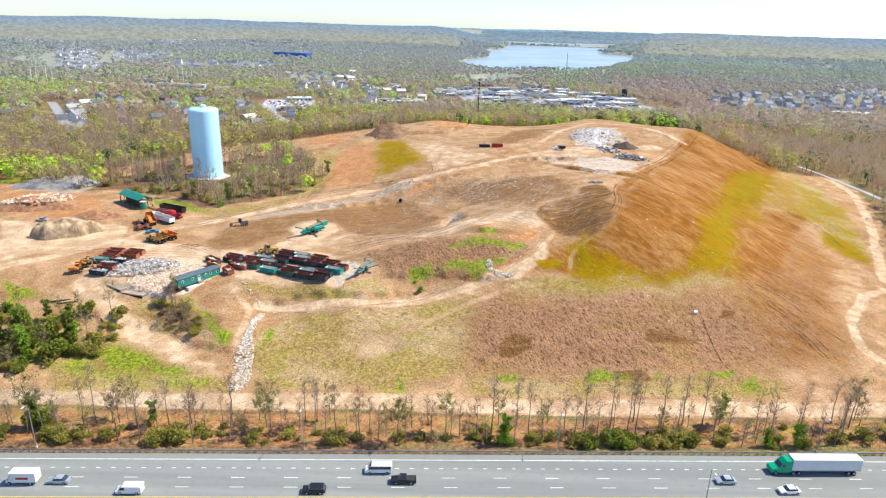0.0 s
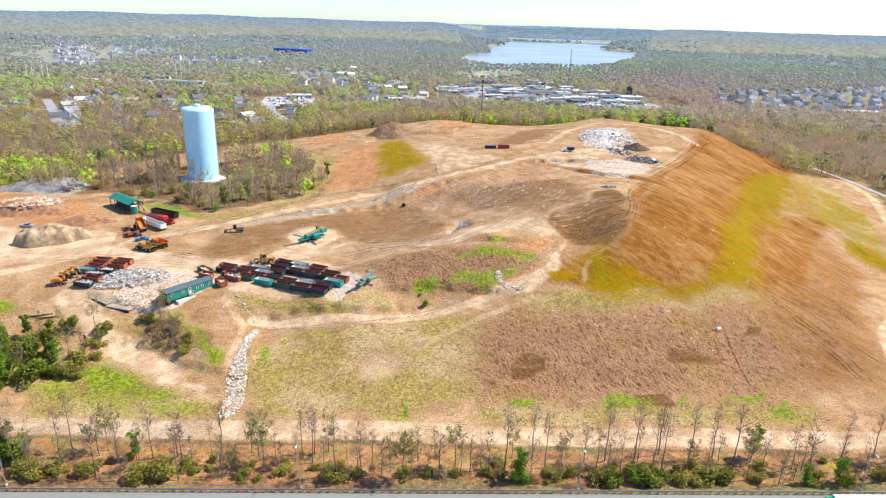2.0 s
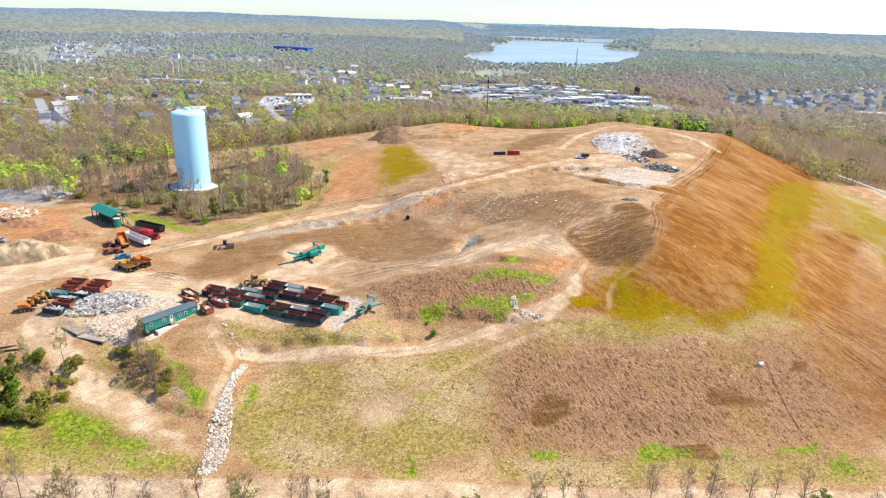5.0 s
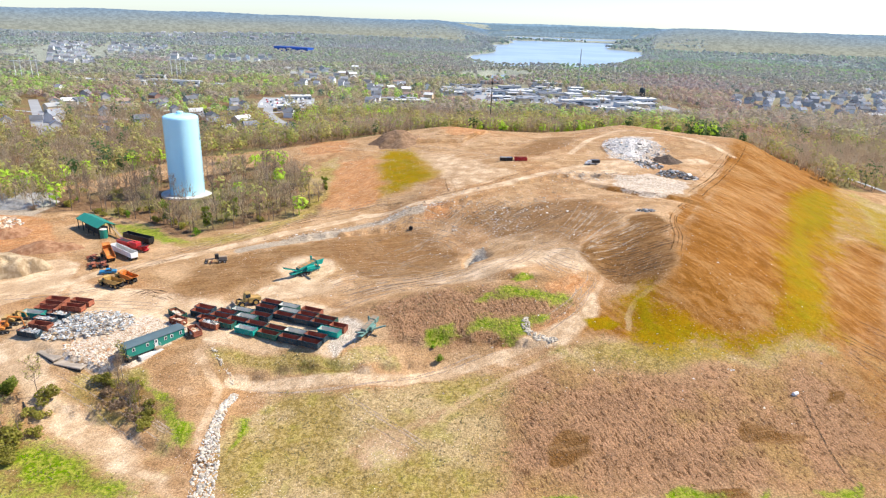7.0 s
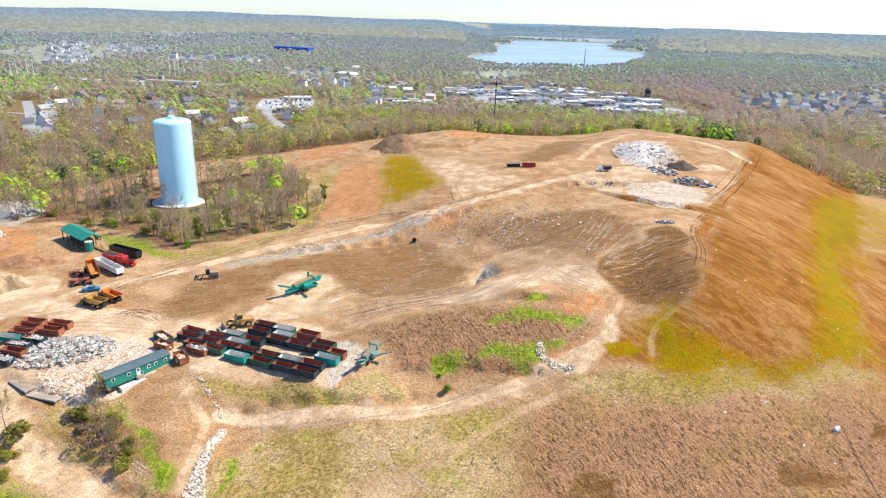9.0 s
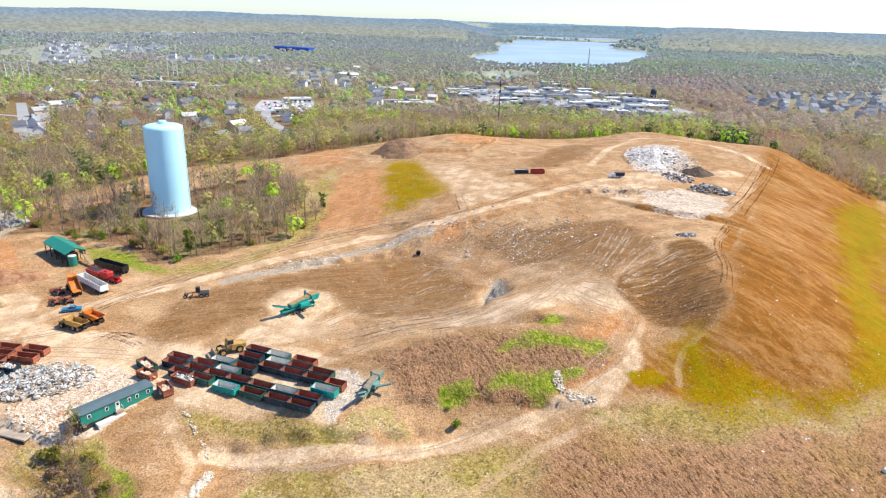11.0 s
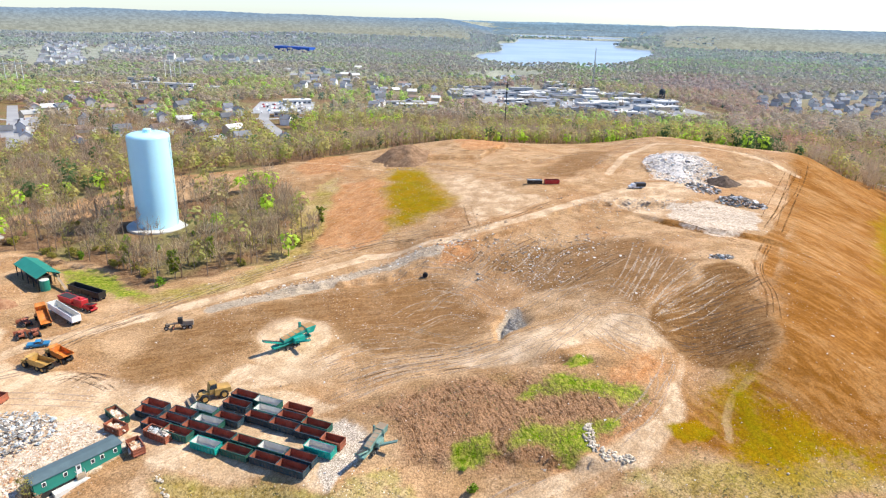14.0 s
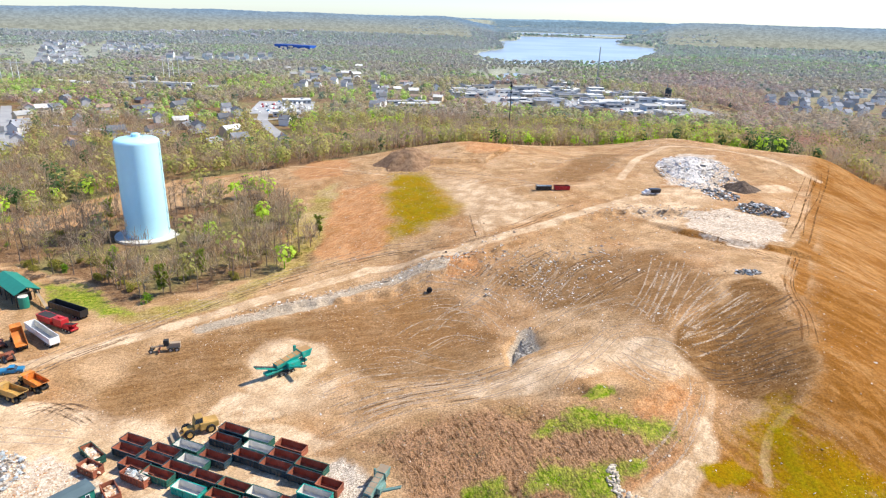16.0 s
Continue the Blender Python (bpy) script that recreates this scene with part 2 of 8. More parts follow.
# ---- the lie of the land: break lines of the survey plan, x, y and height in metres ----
ROAD_TURN = 0.0367  # the highway's slope against the x axis
BREAKS = {
    "verge": [(-260, 118, 0.2), (-100, 127, 0.6), (0, 131, 0.6), (107, 135, 0.6), (260, 141, 0.4)],
    "service_track": [(-260, 150, -1), (-118, 151, -1), (-45, 148, -1), (0, 150, -1), (50, 152, -1), (97, 153, -1), (160, 155, -1), (260, 158, -1)],
    "toe": [(17, 167, -0.2), (42, 169, -0.3), (83, 172, -0.8), (125, 168, -0.8)],
    "low_slope": [(-140, 178, 1), (-100, 187, 2.4), (-80, 180, 0), (-58, 176, 0.8), (-64, 186, 3), (-5, 183, 4.2), (17, 181, 4), (43, 187, 5.3), (83, 199, 5.0), (83, 185, 0.4), (70, 192, 5.2), (110, 199, 3.0)],
    "bench_road": [(-59, 200, 3.6), (-40, 198.5, 5.2), (-18, 200, 5.4), (-4, 204, 5.6), (10, 212, 9), (19, 218, 12.2)],
    "yard_edge": [(-104, 205, 8.6), (-84, 207, 8), (-64, 207, 8.8), (-40, 206, 9.4), (-26, 211, 10.2)],
    "yard": [(-160, 214, 8.6), (-80, 224, 8.8), (-60, 226, 9.4), (-40, 226, 10.2), (-62, 248, 10.4), (-36, 247, 11.6), (-95, 262, 10), (-142, 285, 9.4), (-165, 242, 8.6)],
    "basin": [(-34, 262, 11.4), (-47, 288, 12.2), (-21, 303, 13), (-30, 318, 15), (-12, 248, 14.6), (-4, 272, 14.2), (12, 300, 19)],
    "reed_shelf": [(-24, 228, 13.2), (-9, 219, 12.8), (6, 221, 14), (-7, 210, 6.4)],
    "gully": [(45.6, 251, 18.6), (42, 242, 18.2), (38, 233, 17.2), (31, 226, 15.6), (22, 219, 12.8)],
    "spoil_mound": [(14.5, 241, 21.4), (24, 251, 20.4), (42, 254, 23.4), (2, 240, 17.8)],
    "dark_rim": [(45, 221, 12.8), (55, 235, 19.6), (62, 227, 17.4), (66.6, 246, 24.4), (56, 262, 23.6), (78, 267, 25.6), (67, 287, 28.6)],
    "east_face": [(71, 218, 11.4), (97, 223, 12.6), (90, 246, 20.4), (97, 277, 25.6), (109, 330, 27), (140, 240, 4), (150, 300, 9)],
    "east_toe": [(140, 194, 0), (158, 222, 0), (182, 280, 1), (199, 374, 10.5), (204, 417, 11.5), (234, 356, 2.2), (262, 429, 2), (255, 480, 3)],
    "summit": [(104, 346, 27), (86, 352, 27), (67, 378, 27), (24, 369, 27), (112, 452, 31.5), (140, 458, 31), (167, 437, 31.5), (112, 400, 28), (50, 330, 25)],
    "far_rim": [(108, 496, 29.5), (20, 478, 25.5), (-8, 472, 28.5), (58, 476, 23.5), (76, 490, 24), (24, 502, 22), (-41, 456, 24), (-93, 437, 18), (-82, 417, 19), (0, 420, 25)],
    "haul_road": [(-121, 256, 9.8), (-76, 292, 12), (-24, 312, 18.6), (-4, 325, 22.4), (26, 346, 25)],
    "wood": [(-120, 350, 11.2), (-175, 329, 10), (-120, 293, 10), (-66, 324, 13), (-150, 400, 11), (-52, 400, 20)],
    "outskirts": [(-217, 355, 8), (-232, 300, 8), (-205, 255, 8.6), (-40, 560, 6), (100, 590, 3), (220, 560, 0), (-150, 520, 6), (330, 400, -1),
                  (300, 250, -1.5), (330, 160, -1), (-330, 200, 4), (-330, 400, 5), (205, 185, -1), (-250, 560, 5), (350, 560, -2)],
}
SPOTS = np.array([p for line in BREAKS.values() for p in line], float)


def kernel(r2):
    return -np.sqrt(r2 + 64.0)


def survey():
    """Weights of the smooth surface through the break lines."""
    x, y, z = SPOTS.T
    n = len(x)
    k = kernel((x[:, None] - x) ** 2 + (y[:, None] - y) ** 2) + np.eye(n) * 0.6
    big = np.zeros((n + 1, n + 1))
    big[:n, :n], big[:n, n], big[n, :n] = k, 1, 1
    return np.linalg.solve(big, np.append(z, 0))


WEIGHTS = survey()


def ease(a, b, v):
    s = np.clip((v - a) / (b - a), 0, 1)
    return s * s * (3 - 2 * s)


def waves(x, y, size, seed):
    """Cheap smooth noise, about -1 to 1, from a few sine sheets."""
    r = np.random.RandomState(seed)
    out = 0
    for k in range(7):
        a, p, s = r.uniform(0, 2 * np.pi), r.uniform(0, 2 * np.pi), size * r.uniform(0.6, 1.7)
        out = out + np.sin((x * np.cos(a) + y * np.sin(a)) * 2 * np.pi / s + p + 1.3 * np.sin((x * np.sin(a) - y * np.cos(a)) * 4 / s + k))
    return out / 4.0


LAKE_LEVEL = -12.0


def distance_inside(px, py, outline):
    """Signed distance to an outline, positive inside."""
    a = np.array(outline, float)
    b = np.roll(a, -1, 0)
    best, inside = np.full(px.shape, 1e9), np.zeros(px.shape, bool)
    for (ax, ay), (bx, by) in zip(a, b):
        dx, dy = bx - ax, by - ay
        u = np.clip(((px - ax) * dx + (py - ay) * dy) / (dx * dx + dy * dy + 1e-9), 0, 1)
        best = np.minimum(best, np.hypot(px - ax - u * dx, py - ay - u * dy))
        inside ^= ((ay > py) != (by > py)) & (px < dx * (py - ay) / (dy + 1e-12) + ax)
    return np.where(inside, best, -best)


LAKE = [(20, 1890), (46, 1790), (92, 1690), (150, 1650), (233, 1665), (313, 1662), (407, 1725), (548, 2058), (681, 2483), (745, 2740), (650, 2900), (690, 3120), (830, 3350), (860, 3731), (293, 3682), (290, 3400), (242, 3077), (150, 2900), (165, 2460), (87, 2173)]
POND = [(41, 1301), (70, 1400), (107, 1453), (140, 1390), (131, 1326), (59, 1222)]
ARM = [(330, 4000), (1000, 4050), (1180, 4390), (360, 4390)]


def far_land(x, y):
    """The country round the site: shallow hills, falling to the lake and rising to the horizon."""
    d = np.hypot(x, y)
    z = 3 - 9 * ease(450, 1000, y) + ease(300, 1400, d) * waves(x, y, 900, 5) * 4
    vale = ease(-0.03, 0.06, x / (np.abs(y) + 1)) * (1 - ease(0.22, 0.34, x / (np.abs(y) + 1))) * (y > 0)
    z = z + ease(1500, 3000, d) * (waves(x, y, 1700, 8) * 8 + 6) * (1 - vale)
    rise = 62 * ease(2300, 4900, d)
    return np.maximum(z + rise * (1 - vale) + 62 * ease(4430, 4900, d) * vale, -9.5)


def lake_mask(x, y):
    """1 in the lake, 0 on land."""
    out = np.zeros(x.shape)
    k = (y > 1000) & (x > -300) & (x < 1600)
    if k.any():
        xs, ys = x[k] + 14 * waves(x[k], y[k], 260, 3), y[k] + 25 * waves(x[k], y[k], 330, 4)
        out[k] = np.maximum(np.maximum(ease(-15, 15, distance_inside(xs, ys, LAKE)), ease(-10, 10, distance_inside(xs, ys, POND))), ease(-15, 15, distance_inside(xs, ys, ARM)))
    return out


# banks and cut edges: height of the step and its line, higher on the line's left
SCARPS = [
    (1.6, [(60, 336), (74, 317), (92, 307)]), (1.8, [(-45, 427), (-32, 434), (1, 435), (16, 466)]), (1.6, [(-56, 201), (-43, 203), (-28, 202), (-16, 206)]),
    (2.0, [(-15, 214), (-6, 216), (3, 215), (14, 214)]), (1.6, [(12, 238), (22, 238)]), (1.8, [(-62, 291), (-35, 301), (-12, 312), (4, 322)]), (1.8, [(28, 343), (52, 354), (73, 351)]),
    (1.6, [(-95, 186), (-84, 184), (-76, 178), (-66, 174)]), (1.5, [(-112, 205), (-100, 200), (-92, 199)]),
]


def scarp(x, y, step, line):
    best, side = np.full(x.shape, 1e9), np.zeros(x.shape)
    for (ax, ay), (bx, by) in zip(line, line[1:]):
        dx, dy = bx - ax, by - ay
        u = np.clip(((x - ax) * dx + (y - ay) * dy) / (dx * dx + dy * dy), 0, 1)
        d = np.hypot(x - ax - u * dx, y - ay - u * dy)
        s = np.where((y - ay) * dx - (x - ax) * dy > 0, d, -d)
        side = np.where(d < best, s, side)
        best = np.minimum(best, d)
    side = side + 0.5 * np.sin(x * 0.9) + 0.4 * np.sin(y * 1.3 + x * 0.4)
    return step * (ease(-0.9, 0.9, side) - 0.5) * np.exp(-np.abs(best) / 6.0)


def height(x, y):
    x, y = np.broadcast_arrays(np.asarray(x, float), np.asarray(y, float))
    shape, x, y = x.shape, x.ravel(), y.ravel()
    out = far_land(x, y)
    m = lake_mask(x, y)
    out = out * (1 - m) + (LAKE_LEVEL - 6) * m
    inside = (x > -420) & (x < 450) & (y > 100) & (y < 690)
    if inside.any():
        xi, yi = x[inside], y[inside]
        z = np.full(xi.shape, WEIGHTS[-1])
        for (sx, sy, _), w in zip(SPOTS, WEIGHTS):
            z += w * kernel((xi - sx) ** 2 + (yi - sy) ** 2)
        for step, line in SCARPS:
            z += scarp(xi, yi, step, line)
        edge = ease(-420, -300, xi) * (1 - ease(320, 450, xi)) * (1 - ease(580, 690, yi))
        out[inside] = out[inside] * (1 - edge) + z * edge
    # the highway's bed is level
    v = y - 127 - ROAD_TURN * x
    bed = 1 - ease(0.5, 5.0, v)
    out = out * (1 - bed) + bed * -0.05 * (v > -75) + bed * (v <= -75) * np.minimum(0.0, out)
    return out.reshape(shape)
# ---- what covers the ground: areas (kind, outline) and strips (kind, width, line) in plan metres ----
SOIL_AREAS = [
    ("dark2", [(-113, 186), (-101, 179), (-86, 173), (-71, 165), (-66, 161), (-97, 160)]),
    ("dark2", [(-100, 192), (-87, 198), (-69, 189), (-67, 175), (-76, 179)]),
    ("orange", [(99, 220), (149, 305), (193, 334), (120, 218), (99, 212)]),
    ("dark", [(65, 185), (70, 190), (73, 189), (74, 186), (79, 187), (84, 187), (82, 184), (74, 183), (64, 181)]),
    ("dark", [(18, 178), (24, 182), (30, 181), (28, 176), (19, 173)]),
    ("dark", [(94, 201), (99, 203), (95, 197), (92, 196)]),
    ("dark", [(51, 168), (58, 169), (59, 165), (52, 163)]),
    ("dark", [(41, 246), (38, 253), (41, 259), (50, 270), (58, 278), (67, 286), (72, 283), (72, 274), (71, 264), (68, 251), (64, 243), (59, 239), (55, 235), (51, 239), (46, 242)]),
    ("dark2", [(-16, 302), (-1, 308), (9, 312), (21, 312), (36, 316), (50, 317), (58, 293), (67, 288), (57, 278), (49, 270), (39, 260), (34, 259), (24, 276), (12, 279), (4, 296), (-5, 302)]),
    ("dark2", [(-96, 238), (-97, 253), (-90, 271), (-73, 282), (-48, 296), (-26, 307), (-12, 301), (-2, 277), (-1, 258), (-16, 251), (-34, 247), (-43, 265), (-58, 271), (-66, 254), (-78, 239), (-86, 234)]),
    ("dark2", [(24, 399), (58, 471), (76, 457), (60, 418), (44, 393), (30, 388)]),
    ("clay", [(-222, 313), (-212, 325), (-174, 308), (-154, 277), (-169, 270), (-204, 287)]),
    ("clay", [(-96, 435), (-90, 463), (-76, 464), (-66, 442), (-69, 418), (-84, 415)]),
    ("clay", [(23, 237), (32, 242), (39, 240), (34, 233), (25, 231), (23, 234)]),
    ("clay", [(-16, 316), (-4, 317), (-5, 306), (-17, 307)]),
    ("clay", [(-68, 397), (-47, 405), (-36, 341), (-45, 326), (-60, 326), (-70, 366)]),
    ("clay", [(-12, 471), (33, 636), (14, 458), (-5, 445)]),
    ("clay", [(3, 231), (16, 223), (21, 224), (30, 229), (33, 231), (26, 220), (14, 213), (2, 214), (-3, 216)]),
    ("clay", [(-188, 302), (-184, 317), (-166, 303), (-153, 278), (-166, 268)]),
    ("orange", [(262, 648), (262, 614), (236, 508), (221, 426), (162, 321), (103, 222), (75, 216), (45, 216), (32, 217), (39, 229), (52, 234), (65, 244), (78, 275), (94, 306), (131, 373)]),
    ("orange2", [(148, 330), (142, 287), (173, 312), (174, 263), (147, 220), (133, 232), (107, 222)]),
]
GROWTH_AREAS = [
    ("grass", [(12, 238), (15, 238), (20, 239), (21, 238), (16, 236)]),
    ("dry2", [(-34, 228), (-16, 234), (-3, 239), (7, 234), (-2, 223), (-15, 218)]),
    ("grass2", [(-136, 179), (-119, 177), (-101, 179), (-73, 166), (-61, 154), (-81, 153), (-108, 160), (-127, 165)]),
    ("dry", [(-116, 191), (-99, 179), (-81, 173), (-64, 161), (-97, 160)]),
    ("grass2", [(-115, 190), (-102, 180), (-87, 175), (-72, 166), (-65, 161), (-97, 160)]),
    ("brush", [(8, 197), (20, 201), (35, 204), (53, 204), (72, 207), (91, 210), (120, 218), (91, 169), (8, 164), (5, 175)]),
    ("brush", [(9, 203), (34, 203), (61, 203), (93, 212), (117, 230), (142, 250), (148, 229), (136, 194), (124, 176), (88, 171), (53, 169), (28, 166), (10, 167), (7, 180)]),
    ("brush", [(-34, 228), (-27, 231), (-16, 234), (-3, 239), (7, 234), (17, 234), (32, 232), (32, 229), (23, 221), (14, 214), (7, 215), (-10, 214), (-20, 213), (-26, 222)]),
    ("dry", [(-69, 154), (-99, 167), (-134, 176), (-141, 187), (-113, 180), (-94, 180), (-64, 169)]),
    ("dry", [(-102, 193), (-86, 201), (-67, 182), (-67, 174), (-81, 181), (-93, 186)]),
    ("dry", [(-100, 196), (-88, 200), (-81, 194), (-67, 181), (-66, 174), (-77, 179), (-92, 186)]),
    ("dry", [(-63, 326), (-65, 412), (-74, 398), (-76, 363), (-74, 312), (-87, 296), (-115, 288), (-107, 283), (-83, 285)]),
    ("dry", [(224, 418), (234, 399), (217, 337), (191, 274), (189, 299), (185, 330)]),
    ("dry", [(-112, 162), (-101, 170), (-97, 174), (-63, 162), (-56, 153), (-104, 150)]),
    ("dry", [(-59, 179), (-52, 194), (-26, 197), (0, 204), (13, 205), (9, 180), (8, 165), (-12, 155), (-47, 155), (-54, 163)]),
    ("dry", [(7, 164), (36, 166), (61, 167), (88, 171), (100, 166), (95, 158), (50, 156), (7, 154)]),
    ("dry", [(17, 206), (23, 213), (44, 215), (74, 214), (107, 222), (107, 218), (78, 209), (42, 202)]),
    ("dry", [(-72, 207), (-65, 209), (-48, 207), (-34, 207), (-23, 210), (-22, 207), (-26, 202), (-37, 199), (-53, 201), (-65, 201)]),
    ("dry", [(-70, 207), (-53, 208), (-34, 203), (-21, 207), (-19, 203), (-39, 200), (-59, 201)]),
    ("grass", [(-148, 308), (-132, 306), (-114, 293), (-104, 288), (-114, 284), (-134, 295)]),
    ("grass", [(-82, 195), (-77, 192), (-66, 182), (-64, 174), (-67, 175), (-72, 181)]),
    ("grass", [(-54, 188), (-52, 187), (-51, 178), (-53, 172), (-53, 178)]),
    ("grass", [(-109, 175), (-96, 175), (-73, 166), (-71, 159), (-94, 165)]),
    ("grass", [(17, 165), (24, 164), (23, 162), (17, 162)]),
    ("grass", [(-13, 162), (-10, 162), (-10, 158), (-12, 158)]),
    ("grass", [(-154, 209), (-139, 203), (-134, 198), (-143, 192)]),
    ("grass", [(-245, 348), (-222, 375), (-202, 381), (-197, 371), (-226, 348), (-238, 337)]),
    ("grass", [(4, 226), (7, 234), (15, 234), (25, 232), (32, 232), (31, 229), (16, 228), (10, 225)]),
    ("grass", [(0, 219), (10, 221), (22, 224), (23, 222), (14, 215), (6, 216), (0, 217)]),
    ("grass", [(-11, 218), (-4, 220), (-2, 217), (-5, 214), (-11, 213)]),
    ("grass", [(42, 167), (45, 168), (55, 167), (54, 163), (45, 162), (41, 161)]),
    ("grass", [(59, 166), (66, 169), (66, 167), (60, 164)]),
    ("grass", [(76, 170), (87, 173), (86, 170), (78, 168)]),
    ("grass", [(87, 167), (94, 169), (92, 162), (86, 161)]),
    ("olive", [(47, 225), (47, 231), (55, 235), (56, 230), (58, 224), (66, 219), (76, 218), (88, 221), (98, 234), (108, 260), (137, 315), (166, 367), (193, 395), (195, 375), (169, 334), (148, 313), (126, 269), (110, 234), (107, 225), (91, 217), (74, 213), (55, 213), (46, 216)]),
    ("olive", [(-43, 420), (-27, 416), (-13, 363), (-13, 358), (-29, 342), (-34, 341), (-37, 354), (-42, 384)]),
    ("olive", [(185, 307), (192, 293), (193, 278), (187, 266), (180, 274), (178, 288)]),
    ("olive", [(34, 223), (41, 225), (43, 222), (37, 218)]),
    ("olive2", [(152, 340), (224, 431), (216, 398), (224, 350), (202, 302), (184, 310), (173, 325), (142, 287), (128, 280)]),
]
DUST_AREAS = [
    ("pale2", [(-110, 200), (-95, 190), (-79, 180), (-62, 166), (-59, 157), (-80, 169), (-96, 177), (-111, 189)]),
    ("pale", [(-126, 222), (-100, 231), (-85, 231), (-70, 234), (-63, 248), (-42, 253), (-44, 242), (-57, 238), (-68, 232), (-83, 226), (-81, 212), (-93, 201), (-112, 199), (-116, 191), (-136, 222)]),
    ("pale", [(-123, 200), (-110, 203), (-98, 189), (-83, 179), (-65, 167), (-63, 163), (-92, 177), (-111, 189)]),
    ("pale", [(-193, 269), (-160, 264), (-134, 265), (-127, 236), (-154, 228), (-162, 222)]),
    ("pale", [(-65, 259), (-62, 273), (-46, 270), (-45, 258), (-51, 248), (-60, 248)]),
    ("pale", [(-129, 245), (-89, 239), (-74, 237), (-36, 224), (-31, 210), (-36, 207), (-72, 209), (-84, 224), (-91, 204), (-100, 200)]),
    ("pale", [(-15, 245), (2, 249), (11, 257), (23, 263), (33, 258), (39, 253), (43, 247), (33, 243), (25, 250), (17, 242), (4, 240), (-10, 242)]),
    ("pale", [(30, 223), (35, 229), (40, 234), (40, 228), (36, 220), (29, 213), (20, 213), (20, 216)]),
    ("pale", [(-122, 233), (-110, 237), (-92, 233), (-75, 234), (-70, 237), (-59, 235), (-47, 237), (-38, 233), (-42, 225), (-75, 232), (-83, 224), (-87, 215), (-90, 200), (-98, 197)]),
    ("pale2", [(-62, 245), (-60, 257), (-52, 270), (-44, 265), (-46, 251), (-54, 243)]),
    ("pale2", [(-28, 408), (-11, 362), (-4, 330), (11, 342), (27, 358), (14, 372), (-3, 404)]),
    ("pale2", [(46, 359), (64, 378), (86, 382), (95, 374), (74, 351), (65, 328), (57, 339)]),
    ("pale2", [(-27, 175), (-25, 180), (-18, 185), (-12, 180), (-11, 173), (-17, 169), (-24, 170)]),
    ("white", [(-115, 220), (-109, 223), (-97, 221), (-92, 211), (-101, 206), (-104, 203)]),
    ("white", [(72, 351), (90, 359), (103, 340), (91, 316), (76, 311), (67, 327)]),
    ("white", [(75, 390), (98, 445), (114, 442), (110, 404), (96, 388)]),
    ("white", [(-95, 224), (-85, 222), (-79, 215), (-88, 200), (-95, 196), (-105, 201), (-104, 209)]),
    ("rock", [(-39, 210), (-36, 224), (-31, 219), (-30, 212), (-34, 207)]),
    ("gravel", [(-232, 348), (-209, 356), (-182, 330), (-181, 316), (-208, 319)]),
    ("gravel", [(0, 252), (1, 264), (4, 273), (7, 276), (8, 271), (5, 261), (2, 254)]),
    ("gravel", [(-229, 338), (-225, 357), (-199, 356), (-182, 330), (-192, 316), (-212, 321)]),
]
AREAS = GROWTH_AREAS + SOIL_AREAS + DUST_AREAS
STRIPS = [
    ("pale", 5, [(-158, 216), (-143, 228), (-121, 257), (-75, 291), (-42, 319), (-13, 319), (19, 340), (45, 360), (70, 381)]),
    ("pale", 9, [(70, 381), (105, 387), (127, 393)]),
    ("pale", 4, [(-61, 199), (-42, 198), (-16, 201), (0, 206), (15, 213), (24, 216)]),
    ("pale", 2.5, [(21, 213), (14, 209), (9, 207)]),
    ("pale", 5, [(181, 248), (220, 322), (248, 382), (259, 430)]),
    ("pale", 4, [(138, 180), (135, 187), (142, 206), (162, 231), (175, 239)]),
    ("pale", 3, [(-72, 206), (-64, 197), (-62, 185), (-62, 176)]),
    ("pale", 3, [(-101, 454), (-58, 424), (-24, 408), (-1, 383), (19, 389)]),
    ("pale", 3, [(-27, 175), (-10, 184), (10, 201), (28, 211)]),
    ("track", 4, [(63, 332), (74, 317), (90, 308), (99, 319)]),
    ("dark", 2, [(-45, 427), (-32, 434), (1, 435), (16, 465)]),
    ("dark", 1.2, [(11, 238), (16, 238), (21, 238)]),
    ("dark", 1.0, [(-46, 203), (-38, 202), (-28, 201)]),
    ("dark", 1.2, [(-6, 216), (3, 215), (14, 214)]),
    ("clay", 1.6, [(-12, 152), (19, 155), (58, 157), (98, 158)]),
    ("pale", 4, [(59, 400), (76, 439), (99, 468), (115, 459), (133, 440), (143, 422), (149, 407)]),
    ("track", 5, [(149, 407), (132, 373), (98, 316), (85, 294)]),
    ("track", 3.5, [(162, 426), (145, 392), (107, 328), (88, 298), (78, 278)]),
    ("track", 2.5, [(78, 287), (75, 272), (72, 259), (66, 246), (59, 238)]),
    ("pale", 2, [(36, 259), (41, 253), (44, 248), (42, 241), (40, 234), (37, 228), (32, 223)]),
    ("pale", 2.2, [(56, 235), (50, 231), (47, 225), (46, 220)]),
    ("gravel", 5.5, [(-82, 278), (-69, 286), (-56, 293), (-42, 305), (-27, 310), (-18, 313)]),
    ("clay", 1.5, [(37, 441), (21, 452), (20, 474)]),
    ("dark", 1.2, [(-6, 357), (-4, 341), (-3, 326)]),
    ("dark", 1.5, [(-39, 411), (-14, 406), (10, 389), (22, 386)]),
]

